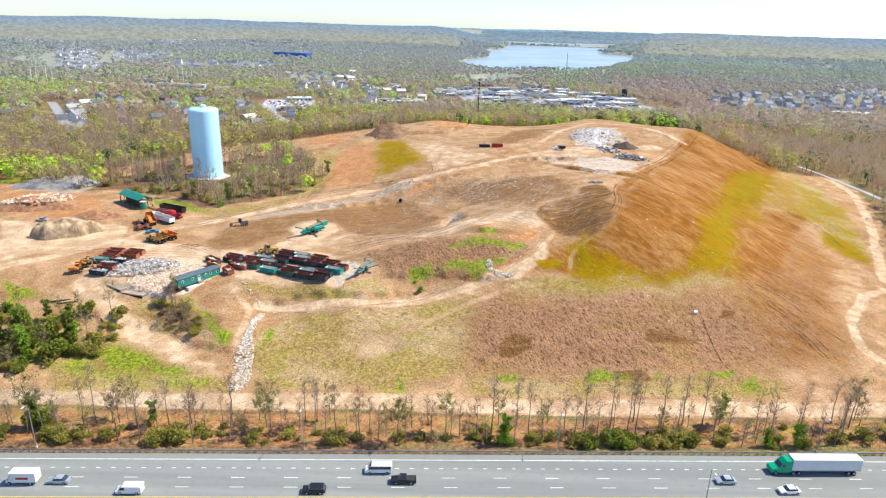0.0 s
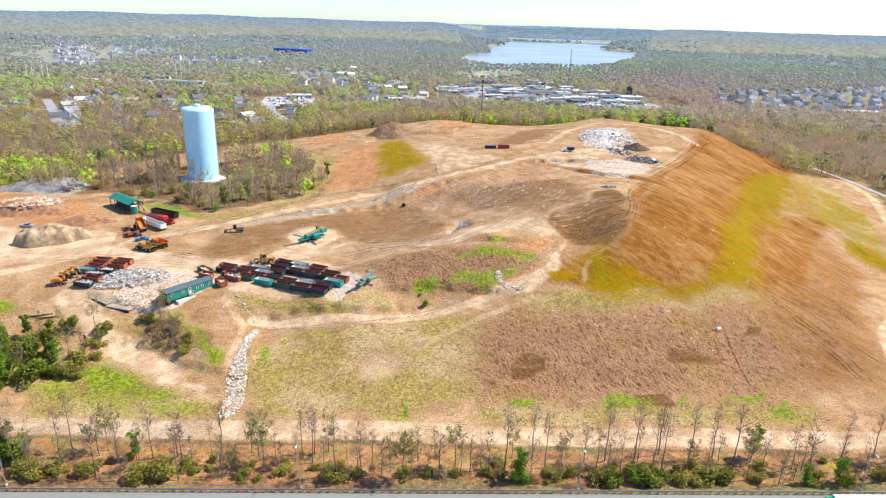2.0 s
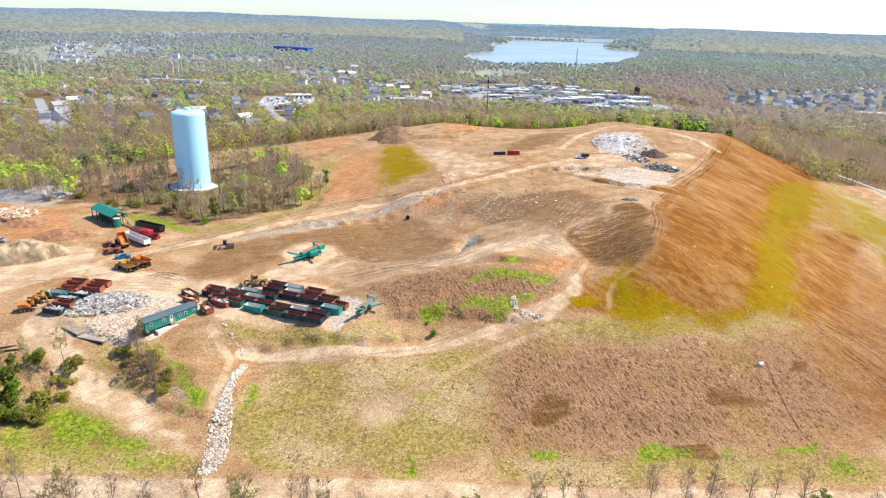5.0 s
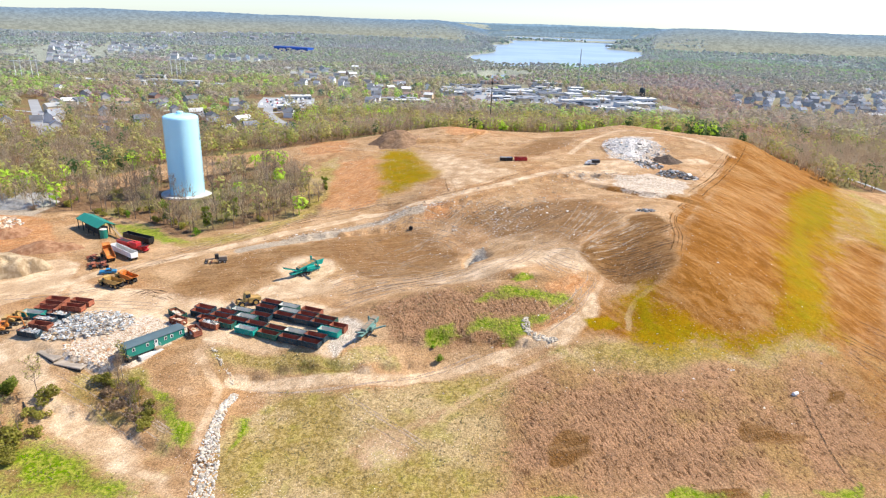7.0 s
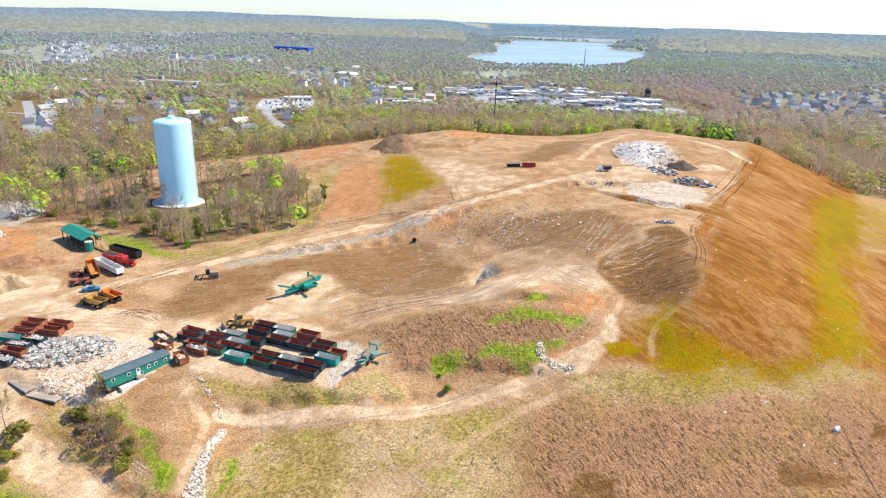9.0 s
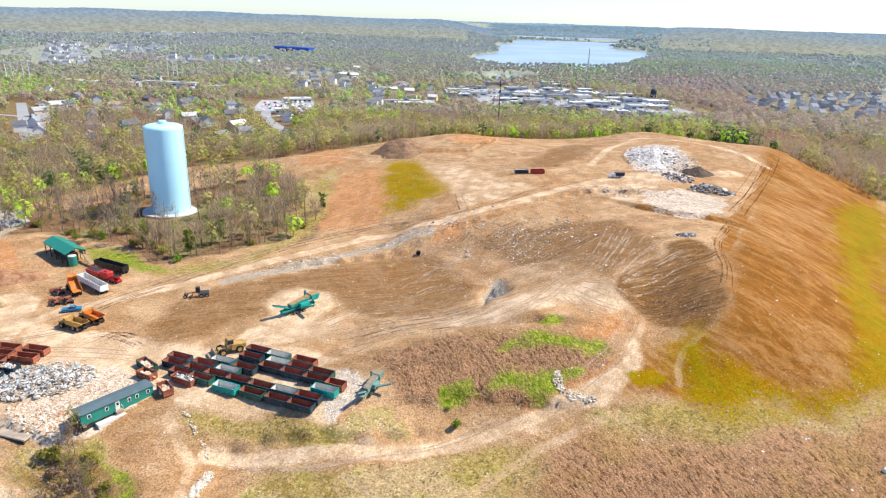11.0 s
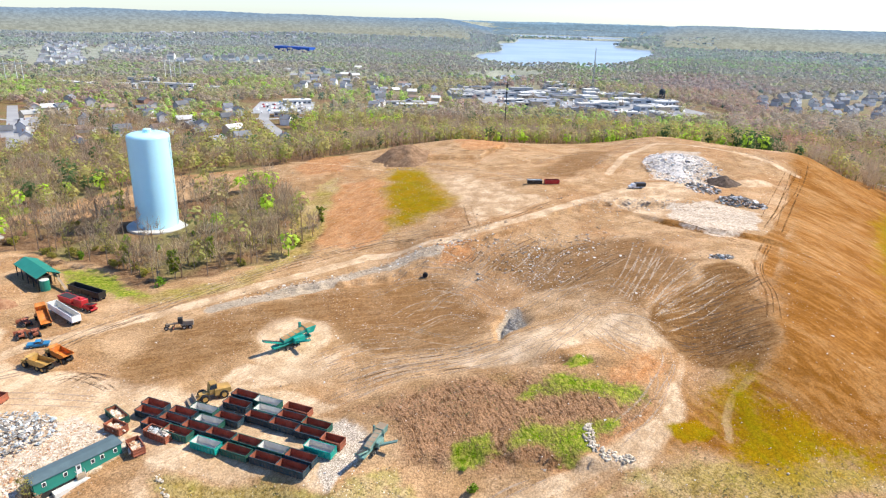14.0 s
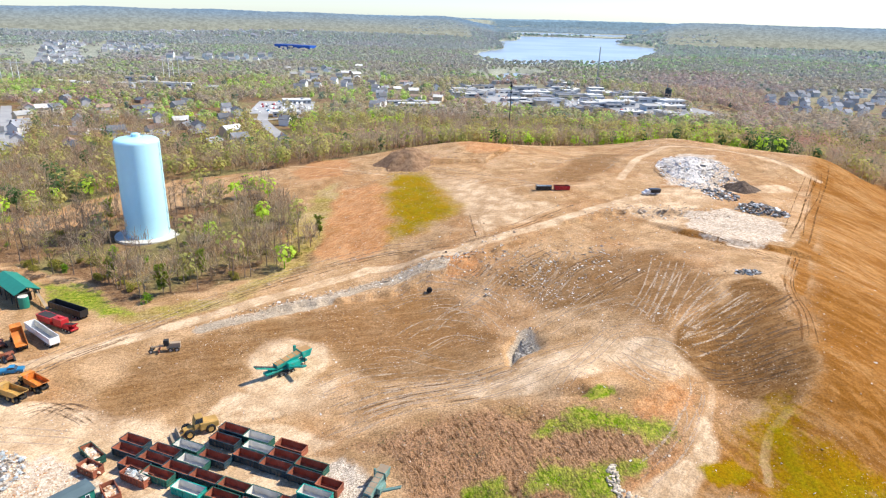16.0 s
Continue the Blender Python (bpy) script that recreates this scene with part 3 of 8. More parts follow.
# ---- building helpers ----
class Solid:
    """Collects boxes, tubes and prisms into one mesh."""

    def __init__(self):
        self.v, self.f = [], []

    def add(self, verts, faces, m=None):
        k = len(self.v)
        self.v += [tuple(m @ Vector(p)) for p in verts] if m else [tuple(p) for p in verts]
        self.f += [tuple(i + k for i in f) for f in faces]
        return self

    def box(self, x, y, z, sx, sy, sz, m=None, top=1.0):
        """A box on its base centre; top: how far its upper face narrows."""
        a, b = sx / 2, sy / 2
        p = [(x + i * a * k, y + j * b * k, z + h) for h, k in ((0, 1), (sz, top)) for i, j in ((-1, -1), (1, -1), (1, 1), (-1, 1))]
        return self.add(p, [(3, 2, 1, 0), (4, 5, 6, 7), (0, 1, 5, 4), (1, 2, 6, 5), (2, 3, 7, 6), (3, 0, 4, 7)], m)

    def tube(self, p, q, r, r2=None, n=8, cap=True):
        p, q = Vector(p), Vector(q)
        r2 = r if r2 is None else r2
        t = (q - p).to_track_quat("Z", "Y")
        v, f = [], []
        for c, s in ((p, r), (q, r2)):
            for i in range(n):
                a = 2 * math.pi * i / n
                v.append(c + t @ Vector((s * math.cos(a), s * math.sin(a), 0)))
        for i in range(n):
            f.append((i, (i + 1) % n, n + (i + 1) % n, n + i))
        if cap:
            f += [tuple(range(n))[::-1], tuple(range(n, 2 * n))]
        return self.add(v, f)

    def lathe(self, profile, n=24, at=(0, 0, 0)):
        """A turned body from (radius, height) pairs, closed at both ends."""
        v, f = [], []
        for r, h in profile:
            for i in range(n):
                a = 2 * math.pi * i / n
                v.append((at[0] + r * math.cos(a), at[1] + r * math.sin(a), at[2] + h))
        for k in range(len(profile) - 1):
            for i in range(n):
                j = (i + 1) % n
                f.append((k * n + i, k * n + j, (k + 1) * n + j, (k + 1) * n + i))
        f += [tuple(range(n))[::-1], tuple(range((len(profile) - 1) * n, len(profile) * n))]
        return self.add(v, f)

    def prism(self, outline, y0, y1, m=None):
        """An outline in x and z, drawn out along y."""
        n = len(outline)
        v = [(x, y, z) for y in (y0, y1) for x, z in outline]
        f = [tuple(range(n)), tuple(range(n, 2 * n))[::-1]] + [(n + i, n + (i + 1) % n, (i + 1) % n, i) for i in range(n)]
        return self.add(v, f, m)

    def mesh(self, name, bevel=0.0, smooth=False):
        me = bpy.data.meshes.new(name)
        me.from_pydata(self.v, [], self.f)
        bm = bmesh.new()
        bm.from_mesh(me)
        bmesh.ops.recalc_face_normals(bm, faces=bm.faces)
        if bevel:
            bmesh.ops.bevel(bm, geom=bm.edges[:], offset=bevel, segments=1, affect="EDGES", clamp_overlap=True)
        for f in bm.faces:
            f.smooth = smooth
        bm.to_mesh(me)
        bm.free()
        return me


def part(name, body, material, parent, label="", bevel=0.0, smooth=False):
    me = body.mesh(name, bevel, smooth) if isinstance(body, Solid) else body
    if not me.materials:
        me.materials.append(material if isinstance(material, bpy.types.Material) else M[material])
    ob = new(name, me)
    ob.parent = parent
    return tagged(ob, label)


def thing(name, label, category, at=(0, 0, 0), turn=0.0, group="", kind=""):
    ob = new(name)
    ob.empty_display_size = 0.3
    ob.matrix_basis = pose(*at, 0, 0, turn)
    return tagged(ob, label, category, group, kind)


def ground(x, y):
    return float(height(x, y))


def road_y(x, v):
    """y of the line v metres beyond the highway's far paint edge, at x."""
    return 124 + v + ROAD_TURN * x


ROAD_YAW = math.degrees(math.atan(ROAD_TURN))

# ---- the ground: one sheet to the horizon ----
def far_steps(start, end, first, grow):
    out, s = [], first
    while start < end:
        start += s
        s *= grow
        out.append(start)
    return out


def distance_line(px, py, line):
    best = np.full(px.shape, 1e9)
    for (ax, ay), (bx, by) in zip(line, line[1:]):
        dx, dy = bx - ax, by - ay
        u = np.clip(((px - ax) * dx + (py - ay) * dy) / (dx * dx + dy * dy + 1e-9), 0, 1)
        best = np.minimum(best, np.hypot(px - ax - u * dx, py - ay - u * dy))
    return best


KINDS = ["brush", "dry", "grass", "olive", "dark", "clay", "pale", "gravel", "orange", "white", "rock", "woods"]
SITE = [(-330, 135), (-330, 300), (-240, 345), (-205, 322), (-165, 322), (-138, 312), (-112, 292), (-62, 318), (-58, 352), (-92, 400), (-100, 425), (-150, 420), (-160, 440), (-100, 450), (-60, 470), (-10, 492),
        (40, 512), (110, 512), (170, 460), (215, 420), (275, 440), (240, 350), (200, 270), (165, 215), (150, 165), (260, 160), (260, 150), (-330, 142)]


MEADOW = [(-200, 370), (-188, 390), (-175, 413), (-156, 432), (-122, 438), (-98, 432), (-88, 408), (-116, 396), (-138, 386), (-156, 372), (-172, 358), (-195, 350)]


def around(x, y, outline, reach):
    """Which points lie in the outline's box, with a margin."""
    a = np.array(outline, float)
    (x0, y0), (x1, y1) = a.min(0) - reach, a.max(0) + reach
    return (x > x0) & (x < x1) & (y > y0) & (y < y1)


def covers(x, y):
    """The cover masks, 0 to 1, at plan points."""
    wx, wy = x + 2.2 * waves(x, y, 23, 31), y + 2.2 * waves(x, y, 21, 32)
    sx, sy = x + 0.6 * waves(x, y, 19, 33), y + 0.6 * waves(x, y, 17, 34)
    out = {k: np.zeros(x.shape) for k in KINDS}
    for kind, outline in AREAS:
        weight = 0.58 if kind[-1] == "2" else 1.0
        kind = kind.rstrip("2")
        size = math.sqrt(abs(sum(a[0] * b[1] - b[0] * a[1] for a, b in zip(outline, outline[1:] + outline[:1]))) / 2)
        soft = min(14.0 if kind == "brush" else 9.0 if kind in ("orange", "olive") else 5.0 if kind in ("dark", "dry") else 3.5, 0.22 * size)
        k = around(wx, wy, outline, soft + 1)
        out[kind][k] = np.maximum(out[kind][k], weight * ease(-soft, soft, distance_inside(wx[k], wy[k], outline)))
    for kind, width, line in STRIPS:
        weight = 0.75 if width > 3 else 0.5
        kind = {"track": "orange"}.get(kind, kind)
        k = around(x, y, line, width + 4)
        d = distance_line(sx[k], sy[k], line)
        out[kind][k] = np.maximum(out[kind][k], weight * (1 - ease(width * 0.3, width * 0.75, d)))
    # the reed thins out eastwards and lets the rust-brown soil through
    thin_out = ease(75, 115, x)
    out["orange"] = np.maximum(out["orange"], out["brush"] * thin_out * 0.85)
    out["brush"] = out["brush"] * (1 - 0.5 * thin_out)
    v = y - 150 - 0.02 * x
    track = (1 - ease(3.2, 5.0, np.abs(v))) * 1.0
    out["pale"] = np.maximum(out["pale"], track * 0.65 * (x > -60) + track * 0.5 * (x <= -60))
    out["gravel"] = np.maximum(out["gravel"], track * (x <= -40) * 0.6)
    woods = np.ones(x.shape)
    k = around(wx, wy, SITE, 6)
    woods[k] = ease(-4, 4, -distance_inside(wx[k], wy[k], SITE))
    woods = woods * (1 - ease(-4, 4, distance_inside(wx, wy, MEADOW)))
    strip = ease(0, 3, y - 129 - ROAD_TURN * x) * (1 - ease(-6.5, -4.5, v))
    out["woods"] = np.maximum(woods * (1 - out["pale"]), strip * 0.75)
    out["clay"] = np.maximum(out["clay"], strip * (0.6 + 0.3 * waves(x, y, 9, 35)))
    out["grass"] = np.maximum(out["grass"], strip * (0.1 + 0.3 * waves(x, y, 13, 36)))
    out["dark"] = np.maximum(out["dark"], strip * (0.28 + 0.2 * waves(x, y, 6, 37)))

    return out


near_x = np.concatenate([np.arange(-215, -110, 1.3), np.arange(-110, 116, 0.75), np.arange(116, 262, 1.4)])
near_y = np.concatenate([np.arange(122, 190, 1.0), np.arange(190, 300, 0.72), np.arange(300, 400, 1.0), np.arange(400, 505, 1.8)])
grid_x = np.concatenate([-215 - np.array(far_steps(0, 4400, 2.0, 1.07))[::-1], near_x, 262 + np.array(far_steps(0, 4400, 2.0, 1.07))])
grid_y = np.concatenate([122 - np.array(far_steps(0, 900, 2.5, 1.14))[::-1], near_y, 505 + np.array(far_steps(0, 4330, 2.0, 1.045))])
gx, gy = np.meshgrid(grid_x, grid_y)
gz = height(gx, gy)
masks = covers(gx, gy)
site = ease(-2, 8, distance_inside(gx, gy, SITE))
rough = waves(gx, gy, 7, 41) * 0.10 + waves(gx, gy, 3.1, 42) * 0.05
gz = gz + site * rough * (1 - 0.7 * masks["pale"]) + masks["brush"] * 0.20 * waves(gx * 1.6, gy * 0.8, 2.9, 43) + masks["rock"] * 0.3 * waves(gx, gy, 3, 44)
gz = gz - masks["gravel"] * (1 - ease(4, 14, np.hypot(gx - 2, gy - 262))) * 2.4


def sheet(name, x2, y2, z2):
    ny, nx = x2.shape
    me = bpy.data.meshes.new(name)
    idx = np.arange(nx * ny).reshape(ny, nx)
    quads = np.stack([idx[:-1, :-1], idx[:-1, 1:], idx[1:, 1:], idx[1:, :-1]], -1).reshape(-1, 4)
    me.vertices.add(nx * ny)
    me.vertices.foreach_set("co", np.stack([x2, y2, z2], -1).astype(np.float32).ravel())
    me.loops.add(quads.size)
    me.loops.foreach_set("vertex_index", quads.ravel().astype(np.int32))
    me.polygons.add(len(quads))
    me.polygons.foreach_set("loop_start", np.arange(0, quads.size, 4, dtype=np.int32))
    me.polygons.foreach_set("loop_total", np.full(len(quads), 4, np.int32))
    me.update(calc_edges=True)
    me.polygons.foreach_set("use_smooth", np.ones(len(quads), bool))
    return me


land = sheet("ground", gx, gy, gz)
for name, keys in (("cover_a", KINDS[:4]), ("cover_b", KINDS[4:8]), ("cover_c", KINDS[8:])):
    layer = land.attributes.new(name, "FLOAT_COLOR", "POINT")
    layer.data.foreach_set("color", np.stack([masks[k] for k in keys], -1).astype(np.float32).ravel())
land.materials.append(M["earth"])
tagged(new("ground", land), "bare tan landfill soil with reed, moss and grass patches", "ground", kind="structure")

# ---- tyre and blade tracks: number of lines, spacing and course of each run ----
LIGHT_TRACKS = [
    (2, 2.0, [(39.1, 256.4), (49.5, 267.2), (64.9, 278.2)]),
    (2, 2.0, [(39.5, 255.5), (51.2, 264.0), (66.0, 275.5)]),
    (2, 2.0, [(39.0, 258.4), (47.0, 268.2), (62.2, 282.7)]),
    (2, 2.0, [(39.0, 260.7), (46.2, 272.4), (59.1, 286.6)]),
    (2, 2.0, [(40.5, 254.1), (52.9, 261.1), (59.9, 267.2)]),
    (2, 2.0, [(38.1, 262.1), (44.3, 275.7), (56.1, 295.8)]),
    (2, 2.0, [(34.7, 264.3), (42.5, 279.5), (53.2, 301.8)]),
    (2, 2.0, [(31.6, 268.6), (40.0, 284.0), (49.4, 305.8)]),
    (2, 2.1, [(6.2, 280.8), (15.6, 294.6), (22.4, 307.1)]),
    (2, 2.1, [(2.4, 292.6), (13.3, 302.5), (22.5, 319.4)]),
    (2, 2.1, [(11.7, 288.9), (23.5, 302.9), (35.6, 312.4)]),
    (2, 2.1, [(-3.9, 297.9), (3.4, 307.8), (15.1, 318.2)]),
    (2, 2.1, [(16.0, 275.9), (25.3, 278.5), (34.1, 278.4), (39.4, 266.5)]),
    (2, 2.1, [(6.2, 266.7), (16.0, 275.9), (26.7, 285.5), (40.2, 296.5)]),
    (2, 2.1, [(-7.2, 304.3), (-1.7, 311.7), (9.6, 318.9)]),
    (2, 2.1, [(-24.7, 306.1), (-14.1, 304.7), (-5.6, 298.4), (2.1, 287.7)]),
    (2, 2.1, [(-27.0, 289.7), (-17.4, 296.3), (-5.9, 287.4), (-0.4, 273.4)]),
    (2, 2.1, [(-29.1, 275.1), (-20.3, 285.9), (-9.2, 281.7)]),
    (2, 2.1, [(-23.6, 262.0), (-13.8, 274.0), (-3.7, 267.6)]),
    (2, 2.1, [(-39.9, 287.6), (-27.8, 299.9), (-15.8, 301.6)]),
    (2, 2.1, [(-33.1, 301.2), (-21.4, 309.1), (-8.9, 307.3)]),
    (2, 2.1, [(-39.3, 262.6), (-28.5, 268.6), (-16.6, 261.0), (-5.7, 254.8)]),
    (2, 2.1, [(-17.2, 289.2), (-9.0, 295.1), (-2.0, 303.1), (3.6, 310.9)]),
    (2, 2.1, [(-20.0, 278.4), (-13.9, 290.2), (-4.2, 290.2)]),
    (3, 2.0, [(-42.3, 235.2), (-28.8, 243.6), (-13.7, 245.9), (-0.8, 249.9), (10.3, 256.3), (21.7, 260.7)]),
    (3, 2.0, [(-38.1, 238.5), (-23.8, 245.3), (-8.5, 250.0), (3.5, 254.1)]),
    (3, 2.0, [(-3.8, 243.3), (6.4, 246.5), (14.4, 250.0), (24.8, 262.4), (33.6, 260.4), (39.1, 256.4)]),
    (3, 2.0, [(-43.9, 243.0), (-33.3, 249.0), (-19.0, 251.0), (-3.4, 249.6)]),
    (3, 2.0, [(-39.2, 231.3), (-25.9, 239.7), (-11.2, 241.6), (3.8, 245.1)]),
    (3, 2.0, [(-47.4, 247.4), (-35.7, 257.0), (-22.0, 258.7)]),
    (2, 1.8, [(24.3, 253.8), (27.4, 245.6), (32.3, 240.8)]),
    (2, 1.8, [(26.2, 256.9), (32.2, 249.6), (38.6, 247.1)]),
    (2, 1.8, [(19.5, 255.8), (12.1, 243.9), (8.9, 238.4)]),
    (2, 1.8, [(27.9, 258.7), (36.0, 254.6), (40.9, 250.7)]),
    (2, 1.9, [(34.4, 239.5), (34.4, 233.4), (29.6, 226.3), (21.4, 219.2)]),
    (2, 1.9, [(40.5, 249.1), (39.1, 240.6), (34.0, 231.9), (29.6, 226.3)]),
    (2, 2.0, [(50.9, 406.1), (70.1, 444.2), (93.0, 475.8), (112.6, 461.9), (131.7, 444.1), (145.0, 424.4), (147.7, 413.1)]),
    (2, 2.1, [(-55.7, 402.9), (-28.7, 424.2), (0.4, 411.1), (30.9, 375.6)]),
    (2, 2.1, [(-80.4, 423.9), (-42.1, 422.7), (-2.5, 400.9)]),
    (2, 2.1, [(-5.2, 391.8), (9.4, 393.0), (30.9, 375.6)]),
    (2, 2.1, [(-53.6, 427.8), (-38.9, 452.3), (-9.7, 434.8)]),
    (2, 2.1, [(27.1, 418.0), (40.6, 437.4), (61.8, 458.5)]),
    (2, 2.2, [(-119.8, 249.5), (-113.1, 266.0), (-99.7, 282.0), (-83.2, 299.9), (-63.3, 320.1), (-38.3, 334.4), (-14.5, 330.1)]),
    (2, 2.0, [(-105.4, 197.2), (-86.8, 187.9), (-67.7, 174.5)]),
    (2, 2.0, [(-102.2, 199.5), (-83.1, 189.0), (-68.1, 179.0)]),
    (1, 1, [(-57.8, 197.2), (-38.6, 196.0), (-18.8, 200.7), (-1.0, 209.0), (11.6, 214.0)]),
    (1, 1, [(-58.3, 199.1), (-38.8, 197.4), (-18.9, 202.4), (-1.0, 210.8), (11.6, 214.6)]),
    (2, 2.0, [(-32.5, 194.0), (-17.2, 182.1), (-9.0, 174.8)]),
    (2, 2.0, [(-142.5, 232.6), (-124.4, 237.6), (-107.9, 247.8)]),
    (2, 2.0, [(-132.3, 222.1), (-116.6, 229.7), (-89.8, 230.7)]),
]
DARK_TRACKS = [
    (3, 1.6, [(43.1, 251.4), (54.8, 251.6), (66.7, 253.8)]),
    (3, 1.6, [(43.1, 246.9), (54.1, 246.8), (62.8, 246.6)]),
    (3, 1.6, [(46.5, 256.0), (58.6, 258.4), (72.4, 264.1)]),
    (3, 1.6, [(44.9, 261.8), (59.2, 267.2), (74.8, 277.1)]),
    (2, 2.1, [(1.4, 302.3), (9.0, 311.8), (18.9, 319.8)]),
    (2, 2.1, [(17.7, 297.5), (27.7, 307.7), (40.6, 311.2)]),
    (2, 2.1, [(21.2, 280.5), (32.5, 291.0), (44.3, 299.7)]),
    (2, 2.1, [(-10.6, 305.2), (-5.3, 309.3), (-3.3, 316.5)]),
    (2, 2.2, [(-43.1, 239.0), (-29.0, 246.0), (-13.7, 248.6), (-0.6, 252.8)]),
    (2, 2.2, [(-35.4, 237.2), (-21.2, 242.8), (-7.4, 244.3)]),
    (1, 1, [(-7.1, 357.3), (-6.0, 344.2), (-4.5, 328.8)]),
    (1, 1, [(-37.0, 426.5), (-9.9, 414.3), (10.5, 406.9)]),
    (1, 1, [(-21.3, 453.7), (1.8, 446.4), (16.2, 465.2)]),
    (2, 1.9, [(-108.2, 237.6), (-104.1, 241.1), (-96.3, 238.5), (-90.8, 235.0)]),
    (2, 1.9, [(-103.4, 235.9), (-100.2, 241.0), (-94.0, 238.7)]),
    (2, 1.9, [(-99.6, 235.6), (-98.7, 240.4), (-91.7, 237.9)]),
    (2, 2.2, [(-118.2, 247.1), (-111.2, 262.6), (-97.9, 278.1), (-81.8, 295.8), (-62.3, 315.6), (-37.9, 330.3), (-14.4, 326.2), (5.2, 335.9), (23.2, 352.2), (43.4, 369.2)]),
    (1, 1, [(86.1, 201.3), (86.3, 191.2), (85.9, 177.4), (87.0, 169.7)]),
    (1, 1, [(86.9, 200.9), (87.2, 191.3), (86.8, 177.5)]),
    (2, 2.0, [(108.4, 226.1), (122.5, 218.3), (129.1, 206.2)]),
    (2, 2.0, [(119.1, 235.7), (133.4, 231.7), (138.7, 212.8)]),
    (2, 2.0, [(107.9, 219.3), (116.4, 209.4), (121.8, 199.5)]),
    (2, 2.0, [(129.5, 199.4), (131.7, 193.0), (133.3, 189.1)]),
    (2, 2.0, [(173.0, 324.7), (183.5, 309.7), (184.4, 285.4)]),
    (2, 2.0, [(120.0, 204.0), (123.5, 191.8)]),
    (2, 2.0, [(111.8, 208.2), (119.2, 194.3), (120.3, 178.7)]),
]
RUSTY_TRACKS = [
    (2, 1.9, [(162.1, 429.2), (147.1, 401.1), (116.0, 351.1), (93.2, 311.9)]),
    (2, 1.9, [(154.0, 420.7), (127.5, 376.1), (96.1, 323.5)]),
    (2, 1.9, [(64.0, 335.6), (71.6, 319.8), (81.3, 308.8), (88.3, 305.3)]),
    (2, 1.9, [(64.0, 329.6), (73.2, 314.5), (82.0, 299.3)]),
    (2, 1.9, [(93.2, 311.9), (77.5, 283.2), (74.4, 266.8), (67.9, 251.1)]),
]


def quad_mesh(name, corners, mat):
    n = len(corners)
    me = bpy.data.meshes.new(name)
    me.vertices.add(n)
    me.vertices.foreach_set("co", corners.astype(np.float32).ravel())
    me.loops.add(n)
    me.loops.foreach_set("vertex_index", np.arange(n, dtype=np.int32))
    me.polygons.add(n // 4)
    me.polygons.foreach_set("loop_start", np.arange(0, n, 4, dtype=np.int32))
    me.polygons.foreach_set("loop_total", np.full(n // 4, 4, np.int32))
    me.update(calc_edges=True)
    me.materials.append(M[mat] if isinstance(mat, str) else mat)
    return me


def on_sheet(x, y):
    """Height of the ground mesh itself at plan points."""
    i = np.clip(np.searchsorted(grid_x, x) - 1, 0, len(grid_x) - 2)
    j = np.clip(np.searchsorted(grid_y, y) - 1, 0, len(grid_y) - 2)
    u, v = (x - grid_x[i]) / (grid_x[i + 1] - grid_x[i]), (y - grid_y[j]) / (grid_y[j + 1] - grid_y[j])
    return (gz[j, i] * (1 - u) + gz[j, i + 1] * u) * (1 - v) + (gz[j + 1, i] * (1 - u) + gz[j + 1, i + 1] * u) * v


def course(line, step=1.0):
    """A smooth curve through the points, at even steps."""
    p = np.array([line[0]] + list(line) + [line[-1]], float)
    out = []
    for k in range(1, len(p) - 2):
        n = max(2, int(np.hypot(*(p[k + 1] - p[k])) / step))
        t = (np.arange(n) / n)[:, None]
        m0, m1 = (p[k + 1] - p[k - 1]) / 2, (p[k + 2] - p[k]) / 2
        out.append((2 * t ** 3 - 3 * t ** 2 + 1) * p[k] + (t ** 3 - 2 * t ** 2 + t) * m0 + (-2 * t ** 3 + 3 * t ** 2) * p[k + 1] + (t ** 3 - t ** 2) * m1)
    return np.concatenate(out + [p[-1:]])


def worn(name, a, b):
    n = Nodes(name)
    c = n.mix(n.span(n.noise(1.2, 4), 0.35, 0.65), a, b)
    mat = n.done(c, 0.95, spec=0.05)
    n.put(n.out.inputs["Alpha"], n.span(n.math("ADD", n.math("MULTIPLY", n.noise(0.22, 3), 0.6), n.math("MULTIPLY", n.noise(2.2, 3), 0.4)), 0.36, 0.62, 0.0, 0.72))
    return mat


def track_runs(runs, mat, label, seed, width):
    rs = np.random.RandomState(seed)
    corners = []
    for count, gap, line in runs:
        mid = course(line)
        way = np.gradient(mid, axis=0)
        way /= np.linalg.norm(way, axis=1)[:, None] + 1e-9
        across = np.stack([-way[:, 1], way[:, 0]], -1)
        for k in range(count + (count > 1)):
            bend = rs.normal(0, 0.5) + 0.5 * np.sin(np.arange(len(mid)) * rs.uniform(0.04, 0.1) + rs.uniform(0, 6))
            c = mid + across * ((k - count / 2) * gap + bend)[:, None]
            i0, i1 = int(len(c) * rs.uniform(0, 0.15)), int(len(c) * rs.uniform(0.85, 1)) + 1
            c, n = c[i0:i1], across[i0:i1]
            w = width * rs.uniform(0.6, 1.3) * np.minimum(1, np.minimum(np.arange(len(c)), np.arange(len(c))[::-1]) / 4 + 0.15)
            l, r = c + n * w[:, None], c - n * w[:, None]
            l, r = np.column_stack([l, on_sheet(*l.T) + 0.05]), np.column_stack([r, on_sheet(*r.T) + 0.05])
            corners.append(np.stack([l[:-1], r[:-1], r[1:], l[1:]], 1).reshape(-1, 3))
    tagged(new("tyre_tracks", quad_mesh("tyre_tracks", np.concatenate(corners), mat)), label, "tracks", kind="stuff")


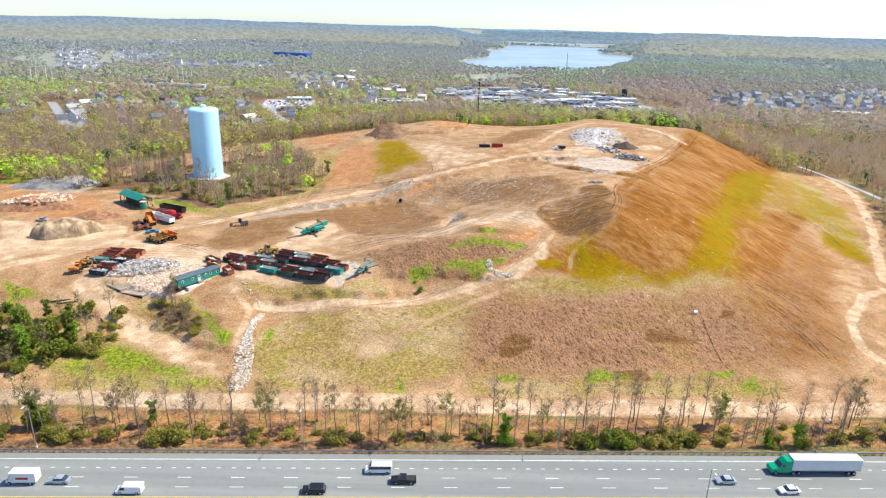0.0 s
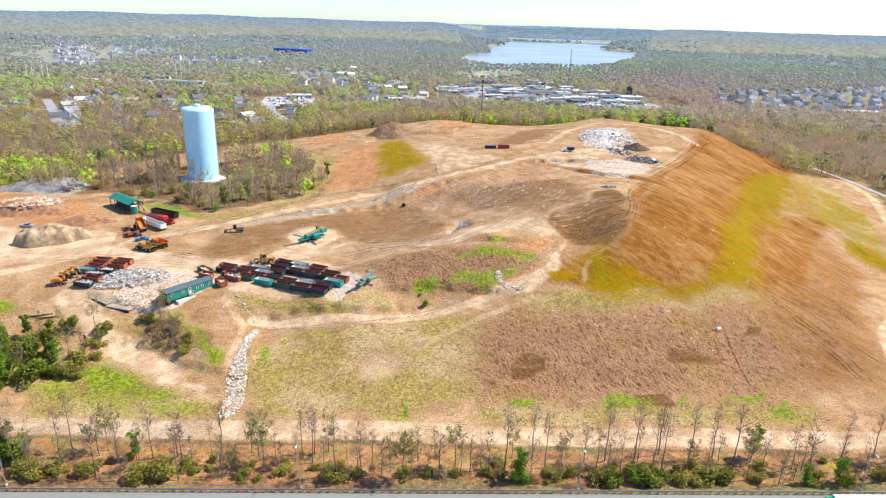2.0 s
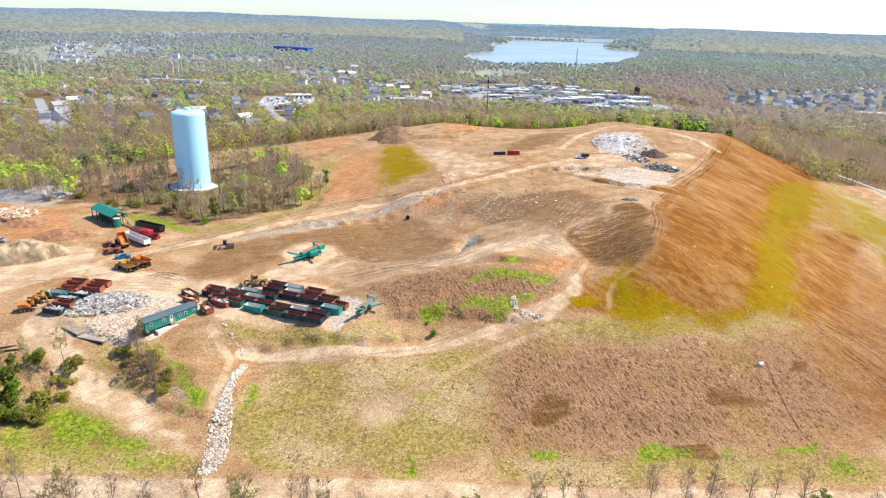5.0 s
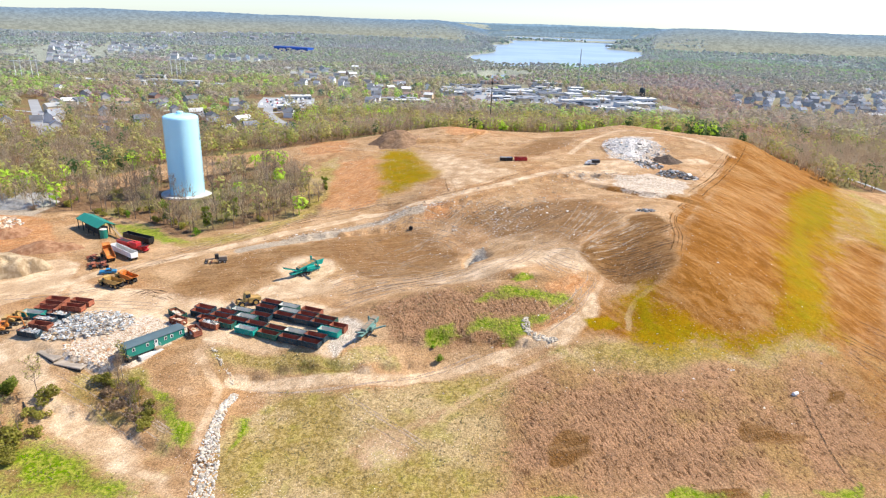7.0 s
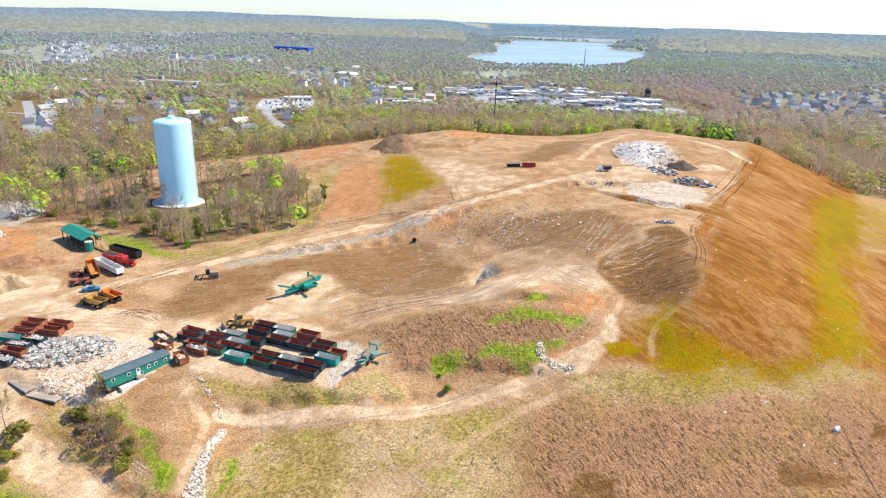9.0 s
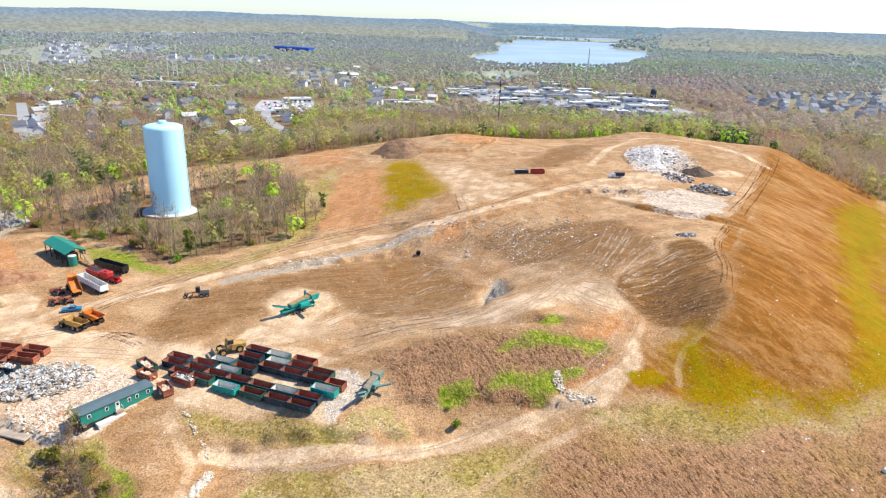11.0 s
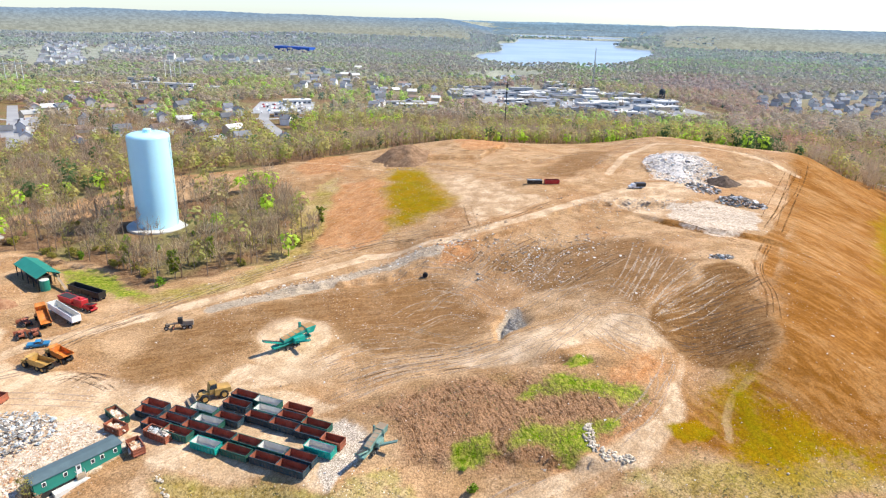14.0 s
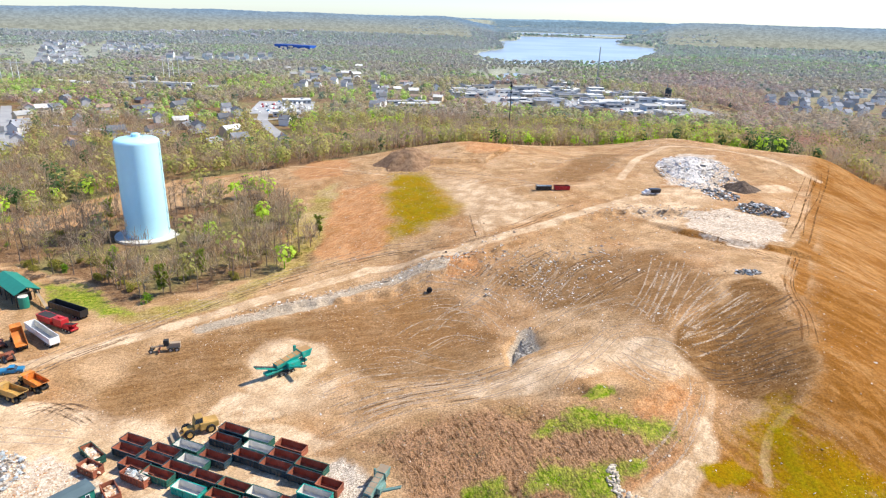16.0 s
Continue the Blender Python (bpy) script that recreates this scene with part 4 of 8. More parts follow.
track_runs(LIGHT_TRACKS, worn("dusty_track", (0.48, 0.35, 0.235), (0.60, 0.46, 0.33)), "pale dusty wheel tracks across the bare soil", 11, 0.22)
track_runs(DARK_TRACKS, worn("damp_track", (0.14, 0.085, 0.05), (0.21, 0.13, 0.08)), "dark wheel ruts in the soil", 12, 0.24)
track_runs(RUSTY_TRACKS, worn("rusty_track", (0.20, 0.085, 0.025), (0.28, 0.13, 0.045)), "rust-brown wheel tracks along the rim road", 13, 0.24)

# the lake
n = Nodes("lake_water")
ripple = n.noise(0.05, 4, (1.0, 0.25, 1.0))
n.done(n.mix(n.span(n.noise(0.004, 3), 0.4, 0.6), (0.30, 0.37, 0.45), (0.36, 0.43, 0.50)), 0.25, 0, n.bump(ripple, 0.25, 0.4), 0.5)
for x0, x1, y0, y1, z, label in ((-120, 960, 1190, 3860, LAKE_LEVEL, "wide grey-blue lake beyond the woods"), (250, 1250, 3930, 4450, LAKE_LEVEL + 4, "far arm of the lake below the horizon")):
    water = Solid().add([(x0, y0, z), (x1, y0, z), (x1, y1, z), (x0, y1, z)], [(0, 1, 2, 3)]).mesh("water")
    water.materials.append(n.mat)
    tagged(new("water", water), label, "lake", kind="structure")

# ---- the highway ----
def road_strip(name, v0, v1, z, mat, label, x0=-700, x1=700, kind="structure", lift=0.12):
    s = Solid()
    a, b = (x0, road_y(x0, v0)), (x1, road_y(x1, v0))
    c, d = (x1, road_y(x1, v1)), (x0, road_y(x0, v1))
    s.add([(*p, z - lift) for p in (a, b, c, d)] + [(*p, z) for p in (a, b, c, d)], [(0, 1, 2, 3), (4, 5, 6, 7), (0, 1, 5, 4), (1, 2, 6, 5), (2, 3, 7, 6), (3, 0, 4, 7)])
    me = s.mesh(name)
    me.materials.append(M[mat])
    return tagged(new(name, me), label, "road", kind=kind)


road = road_strip("road", -15.0, 3.3, 0.06, "asphalt", "grey asphalt carriageway of a highway with white lane paint", lift=0.2)
road_strip("road_opposite", -44, -24, 0.06, "asphalt", "grey asphalt carriageway of a highway", lift=0.2)


def paint_line(v, width, x0, x1, mat="road_paint"):
    s = Solid()
    a = [(x0, road_y(x0, v)), (x1, road_y(x1, v)), (x1, road_y(x1, v + width)), (x0, road_y(x0, v + width))]
    s.add([(*p, 0.066) for p in a], [(0, 1, 2, 3)])
    part("lane_line", s, mat, road)


paint_line(1.1, 0.2, -700, 700)
paint_line(-11.3, 0.2, -700, 700, "yellow_paint")
dash = Solid().box(0, 0, 0.061, 3.0, 0.19, 0.005).mesh("lane_dash")
short = Solid().box(0, 0, 0.061, 0.95, 0.22, 0.005).mesh("lane_dash")
for v, step, me, reach, shift in ((-1.8, 3.3, short, 112, 0.9), (-5.0, 11.5, dash, 112, 2.6), (-8.1, 11.5, dash, 112, 3.2)):
    for i in range(-int(reach / step), int(reach / step) + 1):
        x = i * step + shift
        ob = part("lane_dash", me, "road_paint", road)
        ob.matrix_basis = pose(x, road_y(x, v), 0, 0, 0, ROAD_YAW)

# guard rail with its posts
rail = thing("guard_rail", "galvanised steel guard rail on posts beside the highway", "guard rail")
s = Solid()
x0, x1 = -190, 190
for h, t in ((0.5, 0.0), (0.62, 0.05), (0.74, 0.0)):
    s.prism([(-0.05 - t, h - 0.06), (0.03 - t, h - 0.06), (0.03 - t, h + 0.06), (-0.05 - t, h + 0.06)], x0, x1)
me = s.mesh("rail")
beam = part("rail", me, "steel", rail)
beam.matrix_basis = pose(0, road_y(0, 3.6), 0.1, 0, 0, ROAD_YAW - 90)
post = Solid().box(0, 0, -0.3, 0.15, 0.2, 1.15).mesh("post")
for i in range(-100, 101):
    x = i * 1.9
    p = part("post", post, "timber", rail)
    p.matrix_basis = pose(x, road_y(x, 3.8), 0, 0, 0, ROAD_YAW)

# ---- the water tower ----
TOWER = (-131.5, 354.5)
tz = ground(*TOWER)
tower = thing("water_tower", "tall pale blue cylindrical water tank on a concrete pad", "water tower", (*TOWER, tz))
part("tank", Solid().lathe([(7.9, -0.5), (7.9, -0.3), (7.9, 0.2), (7.9, 35.4), (7.9, 35.8), (7.9, 36.0), (7.8, 36.6), (7.3, 37.1), (6.3, 37.5), (3.2, 37.8), (0.2, 37.9)], 48), "tower_paint", tower, smooth=True)
part("concrete_pad", Solid().lathe([(12.0, -1.5), (12.0, 0.45), (11.8, 0.5)], 40), "concrete", tower, "pale concrete ring pad")
part("roof_hatch", Solid().lathe([(1.6, 37.6), (1.6, 38.9), (1.2, 39.2)], 12), "tower_paint", tower)
rails = Solid()
for i in range(16):
    a = 2 * math.pi * i / 16
    rails.tube((2.6 * math.cos(a), 2.6 * math.sin(a), 37.4), (2.6 * math.cos(a), 2.6 * math.sin(a), 38.9), 0.05, n=4)
part("roof_railing", rails, "steel", tower)
ladder = Solid()
for sgn in (-0.25, 0.25):
    ladder.tube((8.15, sgn, 1), (8.15, sgn, 36), 0.05, n=4)
for k in range(60):
    ladder.tube((8.15, -0.25, 1.2 + k * 0.58), (8.15, 0.25, 1.2 + k * 0.58), 0.03, n=4)
part("ladder", ladder, "steel", tower)

# ---- vehicles on the highway ----
def wheel_set(parent, spots, r=0.34, w=0.24, rim="steel"):
    tyre = Solid().tube((0, -w / 2, 0), (0, w / 2, 0), r, n=14).mesh("tyre", 0.03)
    hub = Solid().tube((0, -w / 2 - 0.02, 0), (0, w / 2 + 0.02, 0), r * 0.55, n=10).mesh("rim")
    for x, y in spots:
        wheel = part("wheel", tyre, "rubber", parent)
        wheel.matrix_basis = pose(x, y, r)
        part("rim", hub, rim, wheel)


def motor_car(name, label, category, at, turn, paint, length=4.6, width=1.85, profile=None, glass=None, wheelbase=2.7, r=0.34):
    """A car heading along its -x: lower body and cabin from side outlines, with glazing, lamps and wheels."""
    ob = thing(name, label, category, at, turn)
    k = length / 4.6
    low = profile or [(-2.3, 0.3), (-2.25, 0.72), (-1.2, 0.92), (1.5, 0.98), (2.2, 0.92), (2.3, 0.45), (2.2, 0.25), (-2.2, 0.25)]
    cab = glass or [(-1.15, 0.9), (-0.45, 1.42), (0.95, 1.45), (1.75, 0.96)]
    part("body", Solid().prism([(x * k, z) for x, z in low], -width / 2, width / 2), paint, ob, bevel=0.06)
    part("window_band", Solid().prism([(x * k, z) for x, z in cab], -width / 2 + 0.12, width / 2 - 0.12), "glass", ob, "dark glazing", bevel=0.04)
    top = max(z for _, z in cab)
    xs = [x * k for x, z in cab if z > top - 0.1]
    part("roof", Solid().box((min(xs) + max(xs)) / 2, 0, top - 0.02, max(xs) - min(xs) + 0.15, width - 0.3, 0.06), paint, ob, bevel=0.02)
    for y in (-0.6, 0.6):
        part("headlight", Solid().box(low[0][0] * k + 0.02, y, 0.55, 0.12, 0.35, 0.14), "white_paint", ob, bevel=0.02)
        part("tail_light", Solid().box(max(x for x, _ in low) * k - 0.03, y, 0.65, 0.1, 0.3, 0.15), "red_paint", ob, bevel=0.02)
    wheel_set(ob, [(sx * wheelbase / 2, sy * (width / 2 - 0.1)) for sx in (-1, 1) for sy in (-1, 1)], r)
    return ob


def on_road(x, v):
    return (x, road_y(x, v), 0.06)


VAN = [(-2.75, 0.3), (-2.75, 0.85), (-2.0, 1.15), (-1.45, 1.95), (-1.1, 2.05), (2.7, 2.05), (2.75, 1.9), (2.75, 0.35)]
VAN_GLASS = [(-1.98, 1.2), (-1.48, 1.9), (-0.7, 1.9), (-0.7, 1.2)]
MINIBUS_GLASS = [(-1.98, 1.2), (-1.48, 1.9), (2.5, 1.9), (2.5, 1.25)]
PICKUP = [(-2.8, 0.4), (-2.8, 1.0), (-1.3, 1.12), (0.6, 1.12), (0.62, 1.1), (2.75, 1.1), (2.8, 0.5), (2.7, 0.4)]
SUV = [(-2.4, 0.35), (-2.35, 0.95), (-1.3, 1.08), (2.2, 1.1), (2.4, 1.0), (2.4, 0.4)]
SUV_GLASS = [(-1.3, 1.0), (-0.7, 1.7), (1.9, 1.72), (2.3, 1.08)]


def van_like(name, label, at, paint, glass, scale):
    ob = thing(name, label, "van", at, ROAD_YAW)
    part("body", Solid().prism([(x * scale, z * scale) for x, z in VAN], -1.0, 1.0), paint, ob, bevel=0.08)
    part("window_band", Solid().prism([(x * scale, z * scale) for x, z in glass], -1.015, 1.015), "glass", ob, "dark side glazing")
    part("windscreen", Solid().add([(-2.02 * scale, y, 1.2 * scale) for y in (-0.85, 0.85)] + [(-1.5 * scale, y, 1.93 * scale) for y in (0.85, -0.85)], [(0, 1, 2, 3)]), "glass", ob)
    for y in (-0.75, 0.75):
        part("headlight", Solid().box(-2.74 * scale, y, 0.7, 0.1, 0.3, 0.2), "white_paint", ob)
        part("tail_light", Solid().box(2.74 * scale, y, 0.9, 0.08, 0.2, 0.4), "red_paint", ob)
    wheel_set(ob, [(sx * 1.75 * scale, sy * 0.9) for sx in (-1, 1) for sy in (-1, 1)], 0.37)
    return ob


motor_car("sedan", "silver-blue sedan driving on the highway", "car", on_road(64.2, -6.2), ROAD_YAW, "silver_paint", 4.4)
motor_car("sedan", "white hatchback driving on the highway", "car", on_road(77, -9.4), ROAD_YAW, "white_paint", 4.6)
motor_car("hatchback", "pale silver car close behind a rental truck", "car", on_road(-80.7, -6.7), ROAD_YAW, "silver_paint", 4.7)
motor_car("suv", "black four-wheel-drive car on the highway", "car", on_road(-26, -9.6), ROAD_YAW, "black_paint", 4.8, 1.95, SUV, SUV_GLASS, 2.8, 0.38)
pickup = motor_car("pickup_truck", "black crew-cab pickup truck with an open bed", "truck", on_road(-7.2, -6.4), ROAD_YAW, "black_paint", 5.4, 1.95, [(x * 0.83, z) for x, z in PICKUP], [(-1.15, 1.05), (-0.6, 1.72), (0.45, 1.72), (0.6, 1.05)], 3.2, 0.4)
part("bed_lining", Solid().box(1.55, 0, 1.1, 1.75, 1.5, 0.03), "dark_iron", pickup)
van_like("cargo_van", "plain white panel van on the highway", on_road(-64.4, -9.7), "white_paint", VAN_GLASS, 0.98)
minibus = van_like("minibus", "white minibus with dark windows and roof vents", on_road(-13, -2.9), "white_paint", MINIBUS_GLASS, 1.08)
for x in (-0.6, 0.8, 1.9):
    part("roof_vent", Solid().box(x, 0, 2.2, 0.5, 0.45, 0.16), "white_paint", minibus, bevel=0.03)
# rental box truck
box = thing("box_truck", "white rental box truck with a red stripe", "truck", on_road(-88.1, -6.7), ROAD_YAW)
part("cab", Solid().prism([(-3.2, 0.4), (-3.2, 1.1), (-2.5, 1.3), (-2.0, 2.05), (-1.3, 2.05), (-1.3, 0.4)], -1.0, 1.0), "white_paint", box, bevel=0.06)
part("windscreen", Solid().add([(-2.53, y, 1.33) for y in (-0.85, 0.85)] + [(-2.04, y, 2.0) for y in (0.85, -0.85)], [(0, 1, 2, 3)]), "glass", box)
part("cargo_box", Solid().box(0.95, 0, 0.7, 4.5, 2.2, 2.3), "white_paint", box, bevel=0.04)
part("overcab_box", Solid().box(-1.75, 0, 2.15, 1.0, 2.2, 0.85), "white_paint", box, bevel=0.04)
for y in (-1.105, 1.105):
    part("side_stripe", Solid().box(0.4, y, 1.45, 2.6, 0.012, 0.55), "red_paint", box, "red stripe band")
wheel_set(box, [(sx, sy * 0.95) for sx in (-2.4, 1.9) for sy in (-1, 1)], 0.4)
# articulated lorry
lorry = thing("semi_truck", "green tractor unit pulling a long white trailer", "truck", on_road(86, -2.4), ROAD_YAW)
tractor = part("tractor", Solid().prism([(-10.3, 0.5), (-10.3, 1.5), (-8.6, 1.9), (-8.1, 2.8), (-7.2, 3.6), (-5.4, 3.7), (-5.4, 0.6)], -1.2, 1.2), "truck_green", lorry, "bright green bonneted cab", bevel=0.08)
part("windscreen", Solid().add([(-8.62, y, 1.95) for y in (-1.0, 1.0)] + [(-8.13, y, 2.75) for y in (1.0, -1.0)], [(0, 1, 2, 3)]), "glass", tractor)
for y in (-1.21, 1.21):
    part("side_window", Solid().box(-7.7, y, 2.0, 0.8, 0.02, 0.7), "glass", tractor)
    part("exhaust_stack", Solid().tube((-5.6, y * 0.92, 1.0), (-5.6, y * 0.92, 4.0), 0.09, n=8), "steel", tractor)
part("fifth_wheel_frame", Solid().box(-4.2, 0, 0.6, 4.5, 1.0, 0.35), "dark_iron", lorry)
part("trailer_box", Solid().box(2.3, 0, 1.15, 16.0, 2.55, 2.9), "white_paint", lorry, "long plain white trailer", bevel=0.04)
part("trailer_frame", Solid().box(2.3, 0, 0.9, 15.6, 1.2, 0.25), "dark_iron", lorry)
for y in (-1.29, 1.29):
    part("side_rail", Solid().box(2.3, y, 1.15, 16.0, 0.03, 0.18), "steel", lorry)
wheel_set(lorry, [(x, sy * 1.05) for x in (-9.3, -5.2, -3.9, 7.6, 8.9) for sy in (-1, 1)], 0.5, 0.5)

# lamp posts and road signs along the verge
def lamp_post(x, v, h, yellow=False):
    ob = thing("street_lamp", "slim grey steel lamp post on the highway verge", "street lamp", (x, road_y(x, v), ground(x, road_y(x, v)) - 0.1), ROAD_YAW, "highway lamps")
    part("pole", Solid().tube((0, 0, 0), (0, 0, h), 0.13, 0.07, 8), "steel", ob)
    part("arm", Solid().tube((0, 0, h), (0, -1.6, h + 0.35), 0.05, n=6), "steel", ob)
    part("lamp_head", Solid().box(0, -1.9, h + 0.3, 0.3, 0.8, 0.15), "white_paint", ob, bevel=0.03)
    part("base", Solid().box(0, 0, 0, 0.45, 0.45, 0.5), "concrete", ob)
    if yellow:
        part("marker", Solid().box(0, -0.16, 1.2, 0.35, 0.1, 1.2), "yellow_plant", ob, "yellow marker sleeve")


for x, h, yel in ((-31.2, 11.5, False), (-92.5, 11.5, True), (28.5, 11.0, False), (91, 10.0, False), (152, 11, False), (-152, 11, False)):
    lamp_post(x, 5.2, h, yel)
lamp_post(57, -13.2, 9.0)
sign = thing("road_sign", "small dark-backed road sign on a post", "road sign", (-3.2, road_y(-3.2, 5.0), 0.3), ROAD_YAW)
part("post", Solid().tube((0, 0, 0), (0, 0, 4.6), 0.06, n=6), "steel", sign)
part("panel", Solid().box(0, -0.08, 2.3, 0.5, 0.04, 2.3), "dark_iron", sign)

# ---- the yard: roll-off containers ----
def rolloff(name, label, outside, inside="rust", length=6.2, width=2.4, high=1.6):
    ob = thing(name, label, "container", (0, 0, -50), 0, "roll-off containers in the yard")
    L, W = length / 2, width / 2
    rib = Solid().box(0, 0, 0.25, 0.12, 0.12, high - 0.1).mesh("rib")
    bar = Solid().box(0, 0, 0, 0.1, width, 0.12).mesh("bar")
    for sy in (-1, 1):
        part("side_wall", Solid().box(0, sy * (W - 0.03), 0.25, length, 0.06, high), outside, ob)
        part("top_rail", Solid().box(0, sy * (W + 0.03), high + 0.13, length, 0.14, 0.13), outside, ob)
        for i in range(8):
            o = part("rib", rib, outside, ob)
            o.matrix_basis = pose(-L + 0.35 + i * (length - 0.7) / 7, sy * (W + 0.05), 0)
        part("side_lining", Solid().box(0, sy * (W - 0.075), 0.32, length - 0.16, 0.03, high - 0.12), inside, ob, "rust-red inner plate")
    for sx in (-1, 1):
        part("rear_door" if sx > 0 else "front_wall", Solid().box(sx * (L - 0.03), 0, 0.25, 0.06, width - 0.13, high), outside, ob)
        for k in range(3):
            o = part("bar", bar, outside, ob)
            o.matrix_basis = pose(sx * (L + 0.04), 0, 0.5 + k * 0.65)
        part("end_lining", Solid().box(sx * (L - 0.075), 0, 0.32, 0.03, width - 0.2, high - 0.12), inside, ob, "rust-red inner plate")
    part("floor", Solid().box(0, 0, 0.22, length - 0.1, width - 0.1, 0.1), inside, ob)
    for sy in (-0.5, 0.5):
        part("skid_rail", Solid().box(0, sy, 0.05, length, 0.12, 0.18), "dark_iron", ob)
    roller = Solid().tube((0, -0.12, 0), (0, 0.12, 0), 0.12, n=8).mesh("roller")
    for sx in (-1, 1):
        for sy in (-1, 1):
            r = part("roller", roller, "dark_iron", ob)
            r.matrix_basis = pose(sx * (L - 0.3), sy * 0.9, 0.12)
    return ob


def settle(ob, x, y, turn, lift=0.0):
    """Stands a thing on the slope under it."""
    ob.matrix_basis = pose(x, y, ground(x, y) + lift, 0, 0, turn)
    return ob


KITS = {
    "b": rolloff("rolloff_container", "open steel roll-off container, dark blue outside, rusty inside", "blue_steel"),
    "g": rolloff("rolloff_container", "open steel roll-off container, dark green outside, rusty inside", "green_steel"),
    "t": rolloff("rolloff_container", "open teal-green steel container with a grey interior", "teal_paint", "concrete"),
    "w": rolloff("rolloff_container", "open dark container with a whitish worn interior", "green_steel", "concrete"),
    "r": rolloff("rolloff_container", "open rust-brown steel roll-off container", "rust"),
    "s": rolloff("rolloff_container", "short open roll-off container with rusty sides", "rust", "rust", 4.6, 2.4, 1.7),
}
FIRST = dict.fromkeys(KITS, True)


def container(kit, x, y, turn):
    m = pose(x, y, ground(x, y) + 0.02, 0, 0, turn)
    if FIRST[kit]:
        FIRST[kit] = False
        KITS[kit].matrix_basis = m
        return KITS[kit]
    return copy_thing(KITS[kit], m)


ROW = -20.3
for kit, x, y in (("b", -59.2, 233.2), ("w", -53.3, 230.7), ("r", -45.9, 228.0), ("b", -60.0, 229.9), ("w", -52.4, 227.4), ("b", -46.5, 224.9), ("g", -40.4, 221.6),
                  ("b", -53.6, 224.9), ("b", -47.5, 222.1), ("b", -41.2, 218.7), ("t", -38.1, 213.4), ("b", -78.2, 229.2), ("b", -78.4, 226.4), ("b", -70.7, 226.1),
                  ("w", -63.8, 222.8), ("b", -71.7, 223.5), ("b", -65.7, 220.5), ("b", -74.9, 221.7), ("g", -68.9, 218.7), ("b", -60.1, 224.4), ("w", -66.6, 227.5),
                  ("b", -59.7, 218.3), ("g", -53.6, 216.3), ("w", -47.7, 214.1), ("b", -41.4, 211.0), ("t", -61.7, 215.0), ("g", -55.1, 213.7), ("b", -48.6, 211.5),
                  ("b", -42.6, 208.6)):
    container(kit, x, y, ROW)
container("s", -35.9, 215.6, ROW)
loaded = [container("g", -85.0, 225.2, -38), container("s", -83.2, 221.0, -25), container("s", -75.9, 214.4, -48), container("r", -73.0, 218.6, -24)]
for kit, x, y, turn in (("r", -123.2, 230.4, -8), ("r", -123.2, 227.4, -8), ("r", -123.2, 224.4, -8), ("r", -115.4, 229.6, -10), ("r", -115.9, 225.8, -8), ("b", -117.6, 220.9, -10), ("b", -119.8, 218.0, -10), ("r", -119.2, 214.9, -12), ("b", -120.2, 211.2, -14), ("t", -125.2, 221.6, -8)):
    loaded.append(container(kit, x, y, turn))

# rubble: irregular broken lumps, many to a heap
LUMPS = random.Random(4)


def lump_mesh(name, r, squash=0.6):
    """One broken stone of about fourteen faces."""
    bm = bmesh.new()
    bmesh.ops.create_icosphere(bm, subdivisions=1, radius=1.0)
    for v in bm.verts:
        v.co *= r.uniform(0.72, 1.15)
        v.co.z *= squash
    me = bpy.data.meshes.new(name)
    bm.to_mesh(me)
    bm.free()
    return me


def scatter(name, label, category, mat, spots, sizes, seed, flat=0.5, lift=0.0, top=None):
    """A heap of loose pieces as one object; spots(r) gives plan points, top(x, y) the heap's rise over the ground."""
    r = random.Random(seed)
    kinds = []
    for _ in range(5):
        me = lump_mesh("lump", r, r.uniform(flat * 0.7, flat * 1.2))
        kinds.append(([tuple(v.co) for v in me.vertices], [tuple(p.vertices) for p in me.polygons]))
    boxv = [(i, j, k * 0.25) for k in (-1, 1) for i, j in ((-1, -1), (1, -1), (1, 1), (-1, 1))]
    boxf = [(3, 2, 1, 0), (4, 5, 6, 7), (0, 1, 5, 4), (1, 2, 6, 5), (2, 3, 7, 6), (3, 0, 4, 7)]
    v, f = [], []
    pts = spots(r)
    zs = height(np.array([p[0] for p in pts]), np.array([p[1] for p in pts]))
    for (x, y), z in zip(pts, zs):
        kv, kf = (boxv, boxf) if r.random() < 0.35 else r.choice(kinds)
        s = r.uniform(*sizes) * (1.6 if r.random() < 0.08 else 1)
        m = Matrix.Translation((x, y, float(z) + lift + (top(x, y) if top else 0) + s * 0.15)) @ Euler((r.gauss(0, 0.35), r.gauss(0, 0.35), r.uniform(0, 6.3))).to_matrix().to_4x4() @ Matrix.Diagonal((s * r.uniform(0.6, 1.4), s * r.uniform(0.5, 1.1), s, 1))
        k = len(v)
        v += [tuple(m @ Vector(p)) for p in kv]
        f += [tuple(i + k for i in q) for q in kf]
    me = bpy.data.meshes.new(name)
    me.from_pydata(v, [], f)
    me.materials.append(M[mat] if isinstance(mat, str) else mat)
    return tagged(new(name, me), label, category, kind="stuff")


